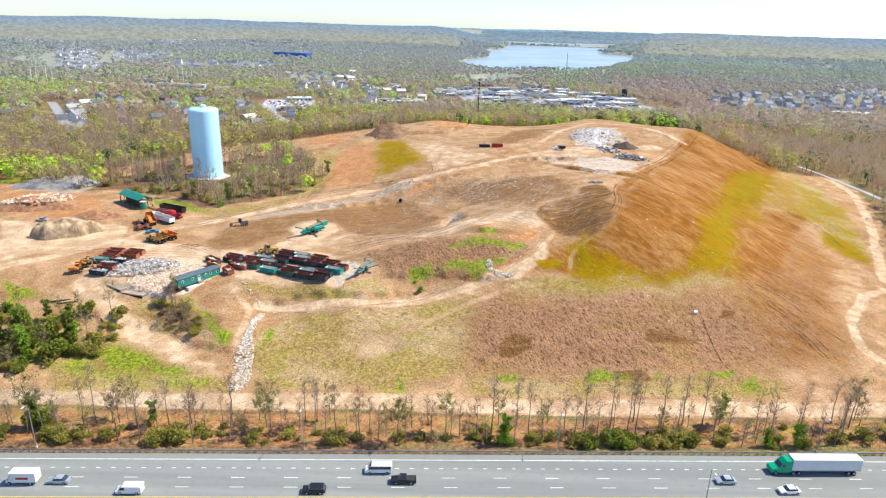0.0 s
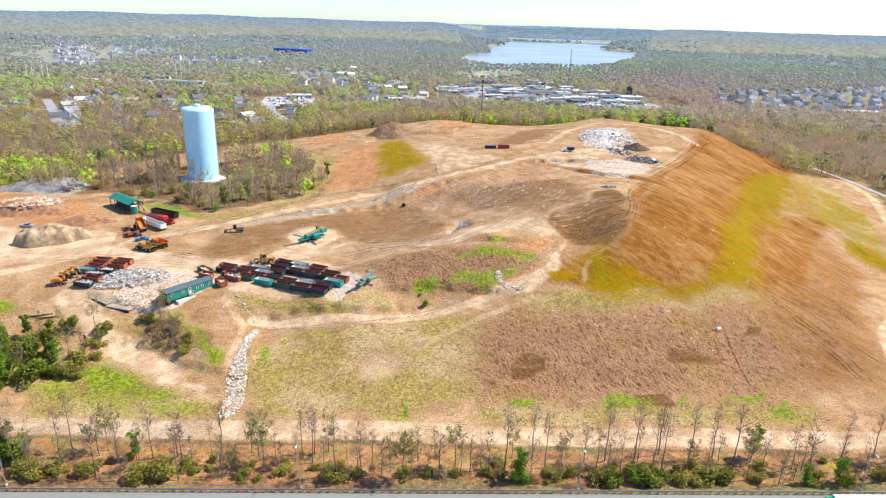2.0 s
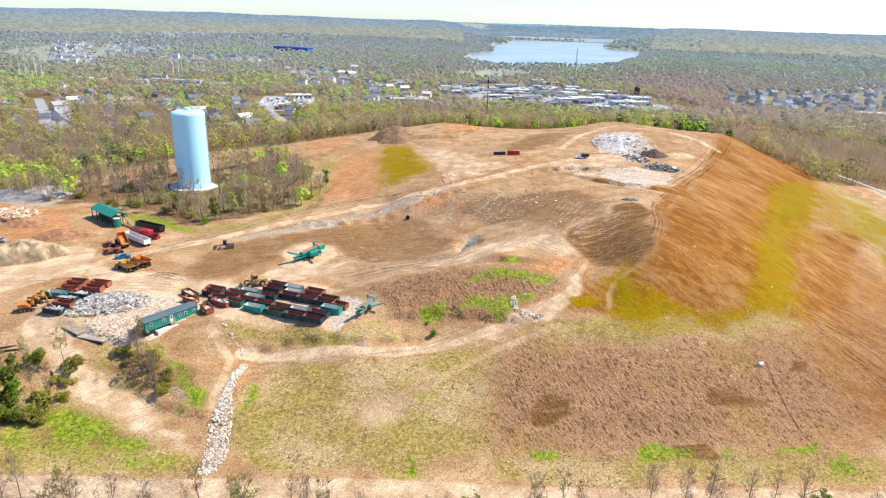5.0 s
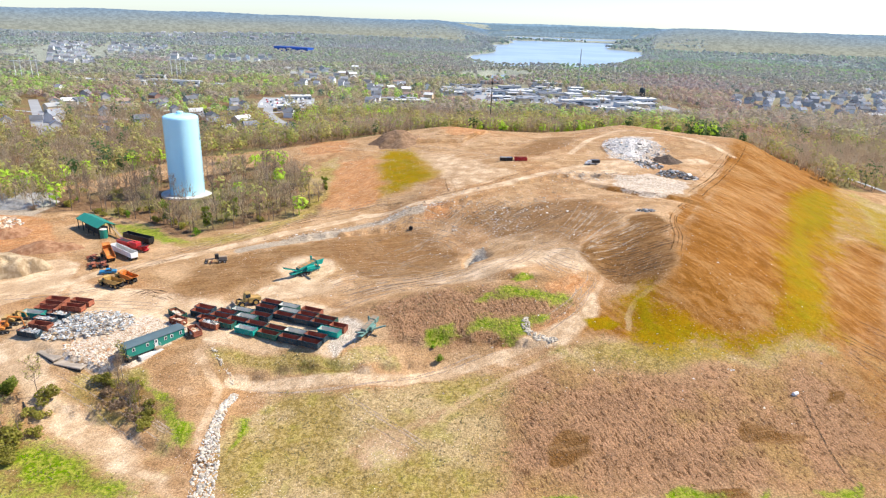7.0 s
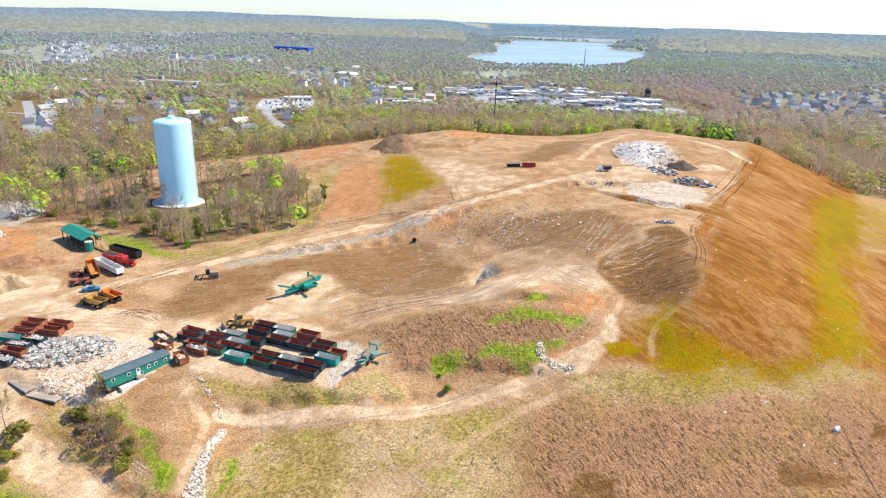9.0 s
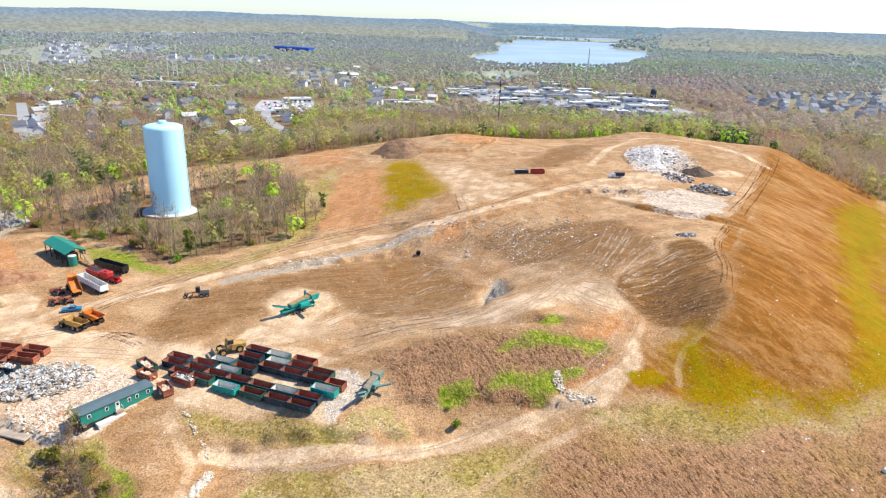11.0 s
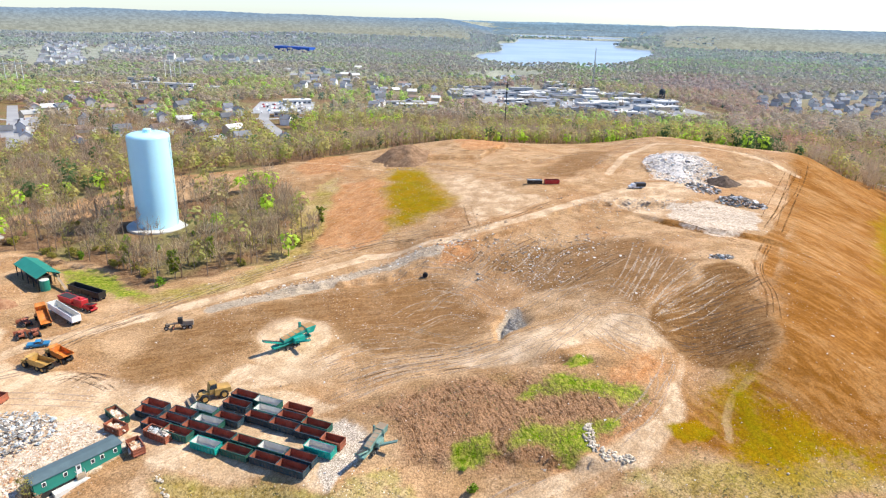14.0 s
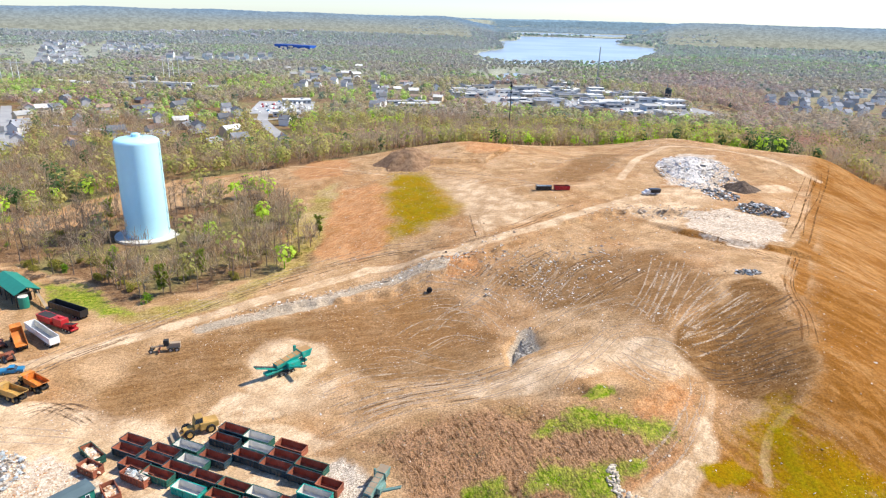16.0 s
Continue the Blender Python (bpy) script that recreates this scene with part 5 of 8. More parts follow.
def motley(name, colors, rough=0.85):
    """Loose scrap: every piece takes one of several colours."""
    n = Nodes(name)
    ramp = n.add("ValToRGB", Fac=n.add("NewGeometry").outputs["Random Per Island"])
    ramp.color_ramp.interpolation = "CONSTANT"
    el = ramp.color_ramp.elements
    el[0].color, el[1].color, el[1].position = (*colors[0], 1), (*colors[1], 1), 1 / len(colors)
    for i, c in enumerate(colors[2:]):
        el.new((i + 2) / len(colors)).color = (*c, 1)
    fine = n.noise(3, 4)
    c = n.mix(n.span(fine, 0.4, 0.7, 0, 0.5), ramp.outputs[0], (0.30, 0.25, 0.2))
    return n.done(c, rough, 0, n.bump(fine, 0.4, 0.05), 0.2)


M["scrap"] = motley("scrap", [(0.50, 0.48, 0.44), (0.66, 0.65, 0.62), (0.56, 0.38, 0.22), (0.36, 0.34, 0.31), (0.30, 0.36, 0.40), (0.52, 0.50, 0.47), (0.16, 0.17, 0.17), (0.62, 0.54, 0.44), (0.42, 0.48, 0.50), (0.46, 0.40, 0.33), (0.22, 0.19, 0.16), (0.78, 0.77, 0.74)])
M["wood_scrap"] = motley("wood_scrap", [(0.68, 0.5, 0.33), (0.75, 0.62, 0.47), (0.55, 0.36, 0.22), (0.8, 0.74, 0.65), (0.48, 0.24, 0.11), (0.7, 0.58, 0.45)])
M["stone"] = motley("stone", [(0.62, 0.57, 0.5), (0.72, 0.67, 0.6), (0.5, 0.45, 0.38), (0.66, 0.6, 0.53), (0.76, 0.73, 0.67)])
M["dark_stone"] = motley("dark_stone", [(0.16, 0.15, 0.135), (0.25, 0.235, 0.21), (0.40, 0.37, 0.33), (0.20, 0.175, 0.15), (0.34, 0.31, 0.28)])
M["dark_scrap"] = motley("dark_scrap", [(0.04, 0.04, 0.04), (0.12, 0.11, 0.1), (0.5, 0.5, 0.5), (0.1, 0.16, 0.2), (0.75, 0.75, 0.75), (0.06, 0.05, 0.05), (0.25, 0.2, 0.16)])
M["dusty_concrete"] = plain("dusty_concrete", (0.36, 0.30, 0.24), 0.95, scale=1.0, wear=0.4)
M["clod"] = motley("clod", [(0.5, 0.38, 0.27), (0.62, 0.52, 0.4), (0.36, 0.26, 0.18), (0.7, 0.66, 0.6), (0.45, 0.33, 0.22)])


def blob(cx, cy, rx, ry, n, turn=0.0, power=0.6):
    def spots(r):
        out = []
        for _ in range(n):
            a, d = r.uniform(0, 2 * math.pi), r.random() ** power
            x, y = rx * d * math.cos(a), ry * d * math.sin(a)
            c, s = math.cos(radians(turn)), math.sin(radians(turn))
            out.append((cx + x * c - y * s, cy + x * s + y * c))
        return out
    return spots


def dome(cx, cy, r, h):
    return lambda x, y: h * max(0.0, 1 - ((x - cx) ** 2 + (y - cy) ** 2) / r ** 2)


scatter("scrap_heap", "heap of white and grey demolition rubble in the yard", "rubble", "scrap", blob(-107, 216.5, 12.5, 8, 1500, 20), (0.1, 0.42), 11, 0.4, 0, dome(-107, 217, 13, 1.2))
scatter("timber_scrap", "spread of orange and tan broken timber and plaster", "debris", "wood_scrap", blob(-94, 213, 12, 10, 1900, 20), (0.06, 0.24), 12, 0.35)
scatter("timber_scrap", "spread of pale broken timber and plaster", "debris", "wood_scrap", blob(-100, 204, 9, 4, 450, -20), (0.1, 0.35), 13, 0.35)
for k, ob in enumerate(loaded):
    x, y, z = ob.matrix_basis.translation
    if k in (0, 1, 2, 3, 9, 10, 12):
        scatter("debris_load", "load of pale broken debris filling a container", "debris", "scrap" if k in (3, 9, 10, 12) else "wood_scrap", blob(x, y, 2.2 if k in (1, 2) else 2.9, 1.1, 70, math.degrees(ob.matrix_basis.to_euler().z)), (0.25, 0.55), 20 + k, 0.5, 1.45 if k in (3, 9, 10, 12) else 1.0)

# ---- the site office ----
oz = ground(-82, 209) - 0.35
office = thing("site_office", "long dark green office trailer with a slate-blue roof", "trailer", (-85.0, 208.6, oz), 52.5)
part("wall_box", Solid().box(0, 0, 0.5, 16.4, 3.6, 2.75), "office_paint", office, bevel=0.03)
part("roof", Solid().prism([(-2.05, 3.2), (-2.05, 3.32), (0, 3.62), (2.05, 3.32), (2.05, 3.2)], -8.45, 8.45, pose(0, 0, 0, 0, 0, 90)), "roof_slate", office, bevel=0.02)
part("skirting", Solid().box(0, 0, -1.0, 16.1, 3.4, 1.5), "dark_iron", office)
for x in (-6.4, -2.6, 2.5, 4.3, 6.9):
    w = part("window", Solid().box(x, -1.83, 1.75, 0.75, 0.08, 0.95), "white_paint", office, "white window frame")
    part("pane", Solid().box(x, -1.875, 1.83, 0.55, 0.02, 0.78), "glass", w)
for y in (-0.9, 0.9):
    w = part("window", Solid().box(-8.23, y, 1.75, 0.08, 0.7, 0.95), "white_paint", office, "white window frame")
    part("pane", Solid().box(-8.275, y, 1.83, 0.02, 0.5, 0.78), "glass", w)
door = part("door", Solid().box(-0.2, -1.83, 0.95, 0.95, 0.08, 2.05), "white_paint", office, "white panel door")
part("pane", Solid().box(-0.2, -1.875, 2.0, 0.5, 0.02, 0.7), "glass", door)
part("door_step", Solid().box(-0.2, -2.3, 0.3, 1.6, 0.9, 0.65), "timber", office)
for x in (-0.95, 0.55):
    part("step_railing", Solid().tube((x, -2.7, 0.9), (x, -2.7, 1.9), 0.04, n=5).tube((x, -2.7, 1.9), (x, -1.9, 1.9), 0.04, n=5), "white_paint", office)
part("lean_to", Solid().prism([(-9.9, 0.2), (-8.2, 0.2), (-8.2, 2.0), (-9.9, 1.6)], 0.2, 1.7), "timber", office, "weathered box at the trailer end")
apron = thing("concrete_apron", "pale concrete strip along the office trailer", "paving", (-85.0, 208.6, oz + 0.5), 52.5)
part("slab", Solid().box(1.5, -2.7, -1.4, 14.0, 1.5, 1.0), "concrete", apron)

# ---- the open shed with the green roof ----
sz = ground(-147, 297)
shed = thing("canopy_shed", "open-sided shed with a green metal gable roof", "shed", (-146.5, 298.0, sz), -38.7)
part("roof", Solid().prism([(-3.6, 4.3), (0, 5.9), (3.6, 4.3), (3.6, 4.12), (0, 5.7), (-3.6, 4.12)], -9.4, 9.4, pose(0, 0, 0, 0, 0, -90)), "shed_roof", shed)
post = Solid().box(0, 0, -0.3, 0.25, 0.25, 4.7).mesh("post")
for x in (-9.0, -4.5, 0, 4.5, 9.0):
    for y in (-3.1, 3.1):
        p = part("post", post, "dark_iron", shed)
        p.matrix_basis = pose(x, y, 0)
    part("roof_truss", Solid().box(x, 0, 4.0, 0.2, 6.6, 0.25).tube((x, -3.1, 4.2), (x, 0, 5.6), 0.08, n=4).tube((x, 3.1, 4.2), (x, 0, 5.6), 0.08, n=4), "dark_iron", shed)
# dark block added to stand for the shade under the roof
part("machine_block", Solid().box(-1, 0.4, 0, 13, 3.2, 2.6).box(-3, 0.2, 2.6, 5, 2.4, 1.0), "dark_iron", shed, "dark block standing for the shade under the roof")
part("tank", Solid().tube((9.6, -1.5, 0), (9.6, -1.5, 3.4), 1.4, n=16), "shed_roof", shed, "green round tank at the shed's end")
part("tank_lid", Solid().tube((9.6, -1.5, 3.4), (9.6, -1.5, 3.6), 1.35, n=16), "concrete", shed)
conveyor = thing("belt_conveyor", "yellow sloping conveyor from the green shed", "conveyor", (-136.5, 293.2, ground(-136, 293)), -44)
part("frame", Solid().tube((-7, -0.5, 3.9), (7, -0.5, 0.7), 0.13, n=5).tube((-7, 0.5, 3.9), (7, 0.5, 0.7), 0.13, n=5), "yellow_plant", conveyor)
part("belt", Solid().prism([(-7, 4.0), (7, 0.8), (7, 0.7), (-7, 3.9)], -0.42, 0.42), "timber", conveyor)
for x, h in ((-4, 3.1), (1.5, 1.9), (6, 0.8)):
    part("support", Solid().tube((x, -0.5, 0), (x, -0.5, h), 0.08, n=5).tube((x, 0.5, 0), (x, 0.5, h), 0.08, n=5), "yellow_plant", conveyor)


def open_trailer(name, label, at, turn, length, paint, inside, high=1.9):
    ob = thing(name, label, "trailer", (*at, ground(*at)), turn)
    L = length / 2
    for sy in (-1, 1):
        s = Solid().box(0, sy * 1.22, 1.1, length, 0.08, high)
        for i in range(10):
            s.box(-L + 0.3 + i * (length - 0.6) / 9, sy * 1.29, 1.1, 0.1, 0.08, high)
        s.box(0, sy * 1.26, 1.05 + high, length, 0.16, 0.12)
        part("side_wall", s, paint, ob)
        part("side_lining", Solid().box(0, sy * 1.165, 1.2, length - 0.2, 0.02, high - 0.15), inside, ob)
    for sx in (-1, 1):
        part("end_gate", Solid().box(sx * (L - 0.04), 0, 1.1, 0.08, 2.36, high), paint, ob)
    part("floor", Solid().box(0, 0, 1.05, length - 0.1, 2.4, 0.1), inside, ob)
    part("chassis", Solid().box(0, -0.45, 0.7, length * 0.95, 0.15, 0.35).box(0, 0.45, 0.7, length * 0.95, 0.15, 0.35), "dark_iron", ob)
    part("landing_leg", Solid().tube((-L + 2.5, 0, 0), (-L + 2.5, 0, 1.0), 0.1, n=6), "dark_iron", ob)
    wheel_set(ob, [(L - d, sy * 0.95) for d in (1.0, 2.3, 3.6) for sy in (-1, 1)], 0.5, 0.45)
    return ob


open_trailer("dump_trailer", "black open-top dump trailer beside the grass", (-124.4, 286.6), -25.3, 14.0, "black_paint", "dark_iron")
open_trailer("dump_trailer", "white open-top dump trailer with a grey interior", (-123.0, 271.8), -36.5, 15.0, "white_paint", "concrete")

# red grinder
red = thing("wood_grinder", "red mobile grinding machine on a wheeled chassis", "machine", (-122.8, 278.8, ground(-122.8, 278.8)), -25.4)
part("chassis", Solid().box(0, 0, 0.7, 14, 2.2, 0.5), "red_paint", red, bevel=0.04)
part("hopper", Solid().prism([(-6.8, 1.2), (-1.5, 1.2), (-1.2, 2.8), (-7.3, 2.8)], -1.5, 1.5), "red_paint", red, bevel=0.05)
part("hopper_bed", Solid().box(-4.2, 0, 2.78, 5.2, 2.4, 0.06), "dark_iron", red)
part("engine_house", Solid().box(1.2, 0, 1.2, 3.6, 2.3, 1.9).box(1.2, 0, 3.1, 1.0, 0.8, 0.4), "red_paint", red, bevel=0.06)
part("conveyor", Solid().prism([(3.0, 1.2), (7.4, 2.3), (7.4, 2.7), (3.0, 1.7)], -0.8, 0.8), "red_paint", red)
part("conveyor_belt", Solid().prism([(3.0, 1.72), (7.4, 2.72), (7.4, 2.78), (3.0, 1.78)], -0.6, 0.6), "dark_iron", red)
part("guard_panel", Solid().box(4.9, -1.05, 1.1, 2.2, 0.1, 0.8).box(4.9, 1.05, 1.1, 2.2, 0.1, 0.8), "red_paint", red)
wheel_set(red, [(x, sy * 1.0) for x in (3.2, 4.6, 6.0) for sy in (-1, 1)], 0.5, 0.4)


def track_pair(parent, length, gauge, width=0.5, high=0.85):
    for sy in (-1, 1):
        L = length / 2
        out = [(-L + 0.25, 0), (L - 0.25, 0), (L, high * 0.35), (L, high * 0.65), (L - 0.3, high), (-L + 0.3, high), (-L, high * 0.65), (-L, high * 0.35)]
        t = part("crawler_track", Solid().prism(out, sy * gauge / 2 - width / 2, sy * gauge / 2 + width / 2), "dark_iron", parent, bevel=0.04)
        for i in range(4):
            x = -L + 0.5 + i * (length - 1.0) / 3
            part("roller", Solid().tube((x, sy * (gauge / 2 + width / 2), high * 0.4), (x, sy * (gauge / 2 + width / 2) + sy * 0.06, high * 0.4), 0.22, n=10), "steel", t)


def excavator(label, at, turn, paint, reach=(2.2, 4.6, 5.2, 1.2)):
    ob = thing("excavator", label, "excavator", (*at, ground(*at)), turn, "excavators")
    track_pair(ob, 4.2, 2.6)
    part("turntable", Solid().tube((0, 0, 0.8), (0, 0, 1.15), 0.9, n=16), "dark_iron", ob)
    part("engine_house", Solid().prism([(-2.4, 1.15), (0.9, 1.15), (0.9, 1.7), (-0.3, 2.3), (-2.3, 2.3)], -1.35, 1.35), paint, ob, bevel=0.08)
    cab = part("cab", Solid().prism([(-0.2, 1.2), (1.5, 1.2), (1.5, 2.0), (1.1, 2.95), (-0.2, 2.95)], 0.3, 1.35), paint, ob, bevel=0.06)
    part("window", Solid().prism([(0.0, 2.0), (1.4, 2.05), (1.05, 2.8), (0.0, 2.8)], 0.28, 1.37), "glass", cab)
    x1, z1, x2, z2 = reach
    part("boom", Solid().tube((0.8, -0.3, 1.6), (x1, -0.3, z1), 0.32, 0.28, 6).tube((x1, -0.3, z1), (x2, -0.3, z1 - 0.6), 0.28, 0.2, 6), paint, ob)
    part("stick", Solid().tube((x2, -0.3, z1 - 0.6), (x2 + 0.5, -0.3, z2), 0.22, 0.18, 6), paint, ob)
    part("bucket", Solid().prism([(x2 - 0.2, z2), (x2 + 0.9, z2 + 0.1), (x2 + 0.7, z2 - 0.9), (x2 - 0.4, z2 - 0.8)], -0.9, 0.3), "dark_iron", ob, bevel=0.04)
    part("hydraulic_ram", Solid().tube((0.9, -0.3, 1.3), (x1 - 0.3, -0.3, z1 - 0.6), 0.09, n=6), "steel", ob)
    return ob


excavator("orange tracked excavator working at the rubble heap", (-129.5, 213.6), 20, "orange_paint")
excavator("pale yellow tracked excavator behind the loaded containers", (-129.2, 218.2), 8, "yellow_plant", (1.6, 4.0, 3.6, 2.0))


def dump_truck(label, at, turn, raised=0.0, paint="orange_paint", body="yellow_plant"):
    """An articulated six-wheel dumper; cab towards -x."""
    ob = thing("dump_truck", label, "dump truck", (*at, ground(*at)), turn, "articulated dump trucks")
    part("front_frame", Solid().box(-2.9, 0, 0.9, 2.9, 1.5, 0.6), "dark_iron", ob)
    part("bonnet", Solid().prism([(-4.7, 1.0), (-4.7, 1.9), (-3.0, 2.2), (-3.0, 1.0)], -1.0, 1.0), body, ob, bevel=0.07)
    cab = part("cab", Solid().prism([(-3.1, 1.1), (-1.7, 1.1), (-1.7, 3.1), (-2.8, 3.1), (-3.1, 2.3)], -0.8, 0.8), body, ob, bevel=0.06)
    part("window", Solid().prism([(-3.02, 2.2), (-1.85, 2.2), (-1.85, 2.95), (-2.75, 2.95)], -0.82, 0.82), "glass", cab)
    part("mudguard", Solid().box(-3.4, 0, 1.55, 1.5, 2.7, 0.12), body, ob)
    part("rear_frame", Solid().box(1.4, 0, 0.95, 5.6, 1.0, 0.45), "dark_iron", ob)
    tip = pose(3.4, 0, 1.4, 0, raised, 0) @ pose(-3.4, 0, -1.4)
    s = Solid()
    s.prism([(-1.3, 1.5), (2.6, 1.4), (4.4, 2.4), (4.4, 2.52), (2.5, 1.56), (-1.3, 1.64)], -1.3, 1.3, tip)
    for sy in (-1, 1):
        s.prism([(-1.4, 1.5), (2.6, 1.4), (4.4, 2.4), (4.3, 2.75), (-1.4, 2.9)], sy * 1.35 - 0.06, sy * 1.35 + 0.06, tip)
    s.prism([(-1.45, 1.5), (-1.3, 1.5), (-1.3, 3.2), (-1.45, 3.2)], -1.4, 1.4, tip).prism([(-2.6, 3.2), (-1.3, 3.1), (-1.3, 3.25), (-2.6, 3.3)], -1.3, 1.3, tip)
    part("tipping_body", s, paint, ob, "worn dusty tipping body")
    wheel_set(ob, [(x, sy * 1.1) for x in (-3.4, 1.0, 2.8) for sy in (-1, 1)], 0.8, 0.6, body)
    return ob


dump_truck("dusty yellow articulated dump truck parked beside the haul road", (-113.6, 243.9), -20, 0.0, "yellow_plant")
dump_truck("orange articulated dump truck parked beside the haul road", (-111.0, 248.5), -29)
dump_truck("orange dump truck with its body raised", (-127.0, 268.0), -47, 32, "orange_paint", "orange_paint")


def old_dozer(label, at, turn):
    ob = thing("bulldozer", label, "bulldozer", (*at, ground(*at)), turn, "old bulldozers")
    track_pair(ob, 3.4, 1.9, 0.45, 1.0)
    part("hull", Solid().prism([(-1.8, 0.5), (0.4, 0.5), (0.4, 1.5), (-1.8, 1.4)], -0.55, 0.55), "rust", ob, bevel=0.05)
    part("seat_frame", Solid().box(0.9, 0, 0.9, 1.2, 1.3, 0.5).tube((0.5, 0.5, 1.4), (0.5, 0.5, 2.3), 0.06, n=5).tube((0.5, -0.5, 1.4), (0.5, -0.5, 2.3), 0.06, n=5).box(0.8, 0, 2.3, 1.3, 1.4, 0.08), "rust", ob)
    part("blade", Solid().prism([(-2.6, 0.1), (-2.4, 0.1), (-2.3, 0.6), (-2.4, 1.2), (-2.6, 1.2), (-2.5, 0.6)], -1.6, 1.6), "rust", ob)
    part("exhaust", Solid().tube((-1.2, 0, 1.4), (-1.2, 0, 2.2), 0.07, n=6), "dark_iron", ob)
    return ob


old_dozer("rusty old bulldozer parked with other plant", (-127.6, 259.2), -50)
old_dozer("rusty old bulldozer parked beside a pickup", (-124.6, 260.3), -45)
old_dozer("brown bulldozer behind the orange truck", (-131.2, 266.8), -35)
motor_car("pickup_truck", "bright blue pickup truck on the yard track", "truck", (-120.2, 254.6, ground(-120.2, 254.6)), 200, "blue_paint", 5.2, 1.9, [(x * 0.83, z) for x, z in PICKUP], [(-1.15, 1.05), (-0.6, 1.7), (0.45, 1.7), (0.6, 1.05)], 3.1, 0.38)
motor_car("pickup_truck", "grey-blue pickup parked by the soil stockpile", "truck", (-174.5, 269.3, ground(-174.5, 269.3)), 180, "silver_paint", 5.2, 1.9, [(x * 0.83, z) for x, z in PICKUP], [(-1.15, 1.05), (-0.6, 1.7), (0.45, 1.7), (0.6, 1.05)], 3.1, 0.38)

# wheel loader
loader = thing("wheel_loader", "yellow wheel loader parked behind the containers", "loader", (-67.0, 234.2, ground(-67, 234.2)), 35)
loader.matrix_basis = loader.matrix_basis @ Matrix.Diagonal((1.2, 1.2, 1.2, 1))
part("rear_body", Solid().prism([(0.0, 0.8), (3.2, 0.9), (3.2, 2.0), (0.6, 2.2), (0.0, 2.2)], -1.1, 1.1), "yellow_plant", loader, bevel=0.08)
cab = part("cab", Solid().prism([(-0.9, 1.2), (0.7, 1.2), (0.7, 3.4), (-0.6, 3.4), (-0.9, 2.4)], -0.8, 0.8), "yellow_plant", loader, bevel=0.05)
part("window", Solid().prism([(-0.84, 2.3), (0.55, 2.3), (0.55, 3.2), (-0.55, 3.2)], -0.82, 0.82), "glass", cab)
part("front_frame", Solid().box(-1.8, 0, 0.8, 1.8, 1.1, 0.8), "yellow_plant", loader, bevel=0.05)
part("lift_arm", Solid().tube((-1.2, 0.55, 1.7), (-3.6, 0.55, 0.7), 0.16, n=6).tube((-1.2, -0.55, 1.7), (-3.6, -0.55, 0.7), 0.16, n=6), "yellow_plant", loader)
part("bucket", Solid().prism([(-4.8, 0.2), (-3.6, 0.2), (-3.4, 1.4), (-3.6, 1.4), (-3.9, 0.5), (-4.8, 0.3)], -1.6, 1.6), "timber", loader, "wide worn bucket", bevel=0.03)
wheel_set(loader, [(x, sy * 1.1) for x in (-1.9, 1.7) for sy in (-1, 1)], 0.85, 0.6, "yellow_plant")

# motor grader out on the basin floor
grader = thing("motor_grader", "old dusty tan motor grader standing on bare soil", "grader", (-87.6, 266.5, ground(-87.6, 266.5)), 14)
part("frame", Solid().tube((-3.6, 0, 1.3), (0.2, 0, 1.6), 0.25, n=6).box(1.9, 0, 0.9, 3.4, 1.1, 0.9), "timber", grader)
part("engine_cover", Solid().box(2.3, 0, 1.5, 2.6, 1.2, 0.8), "timber", grader, bevel=0.06)
part("cab", Solid().box(0.2, 0, 1.5, 1.2, 1.2, 1.7), "dark_iron", grader, bevel=0.05)
part("blade", Solid().box(-1.6, 0, 0.3, 0.15, 3.4, 0.6), "rust", grader)
wheel_set(grader, [(x, sy * 0.95) for x in (-3.5, 1.2, 2.8) for sy in (-1, 1)], 0.6, 0.4)


M["ochre"] = plain("ochre", (0.46, 0.27, 0.11), 0.8, wear=0.35, dirt=(0.3, 0.2, 0.12))


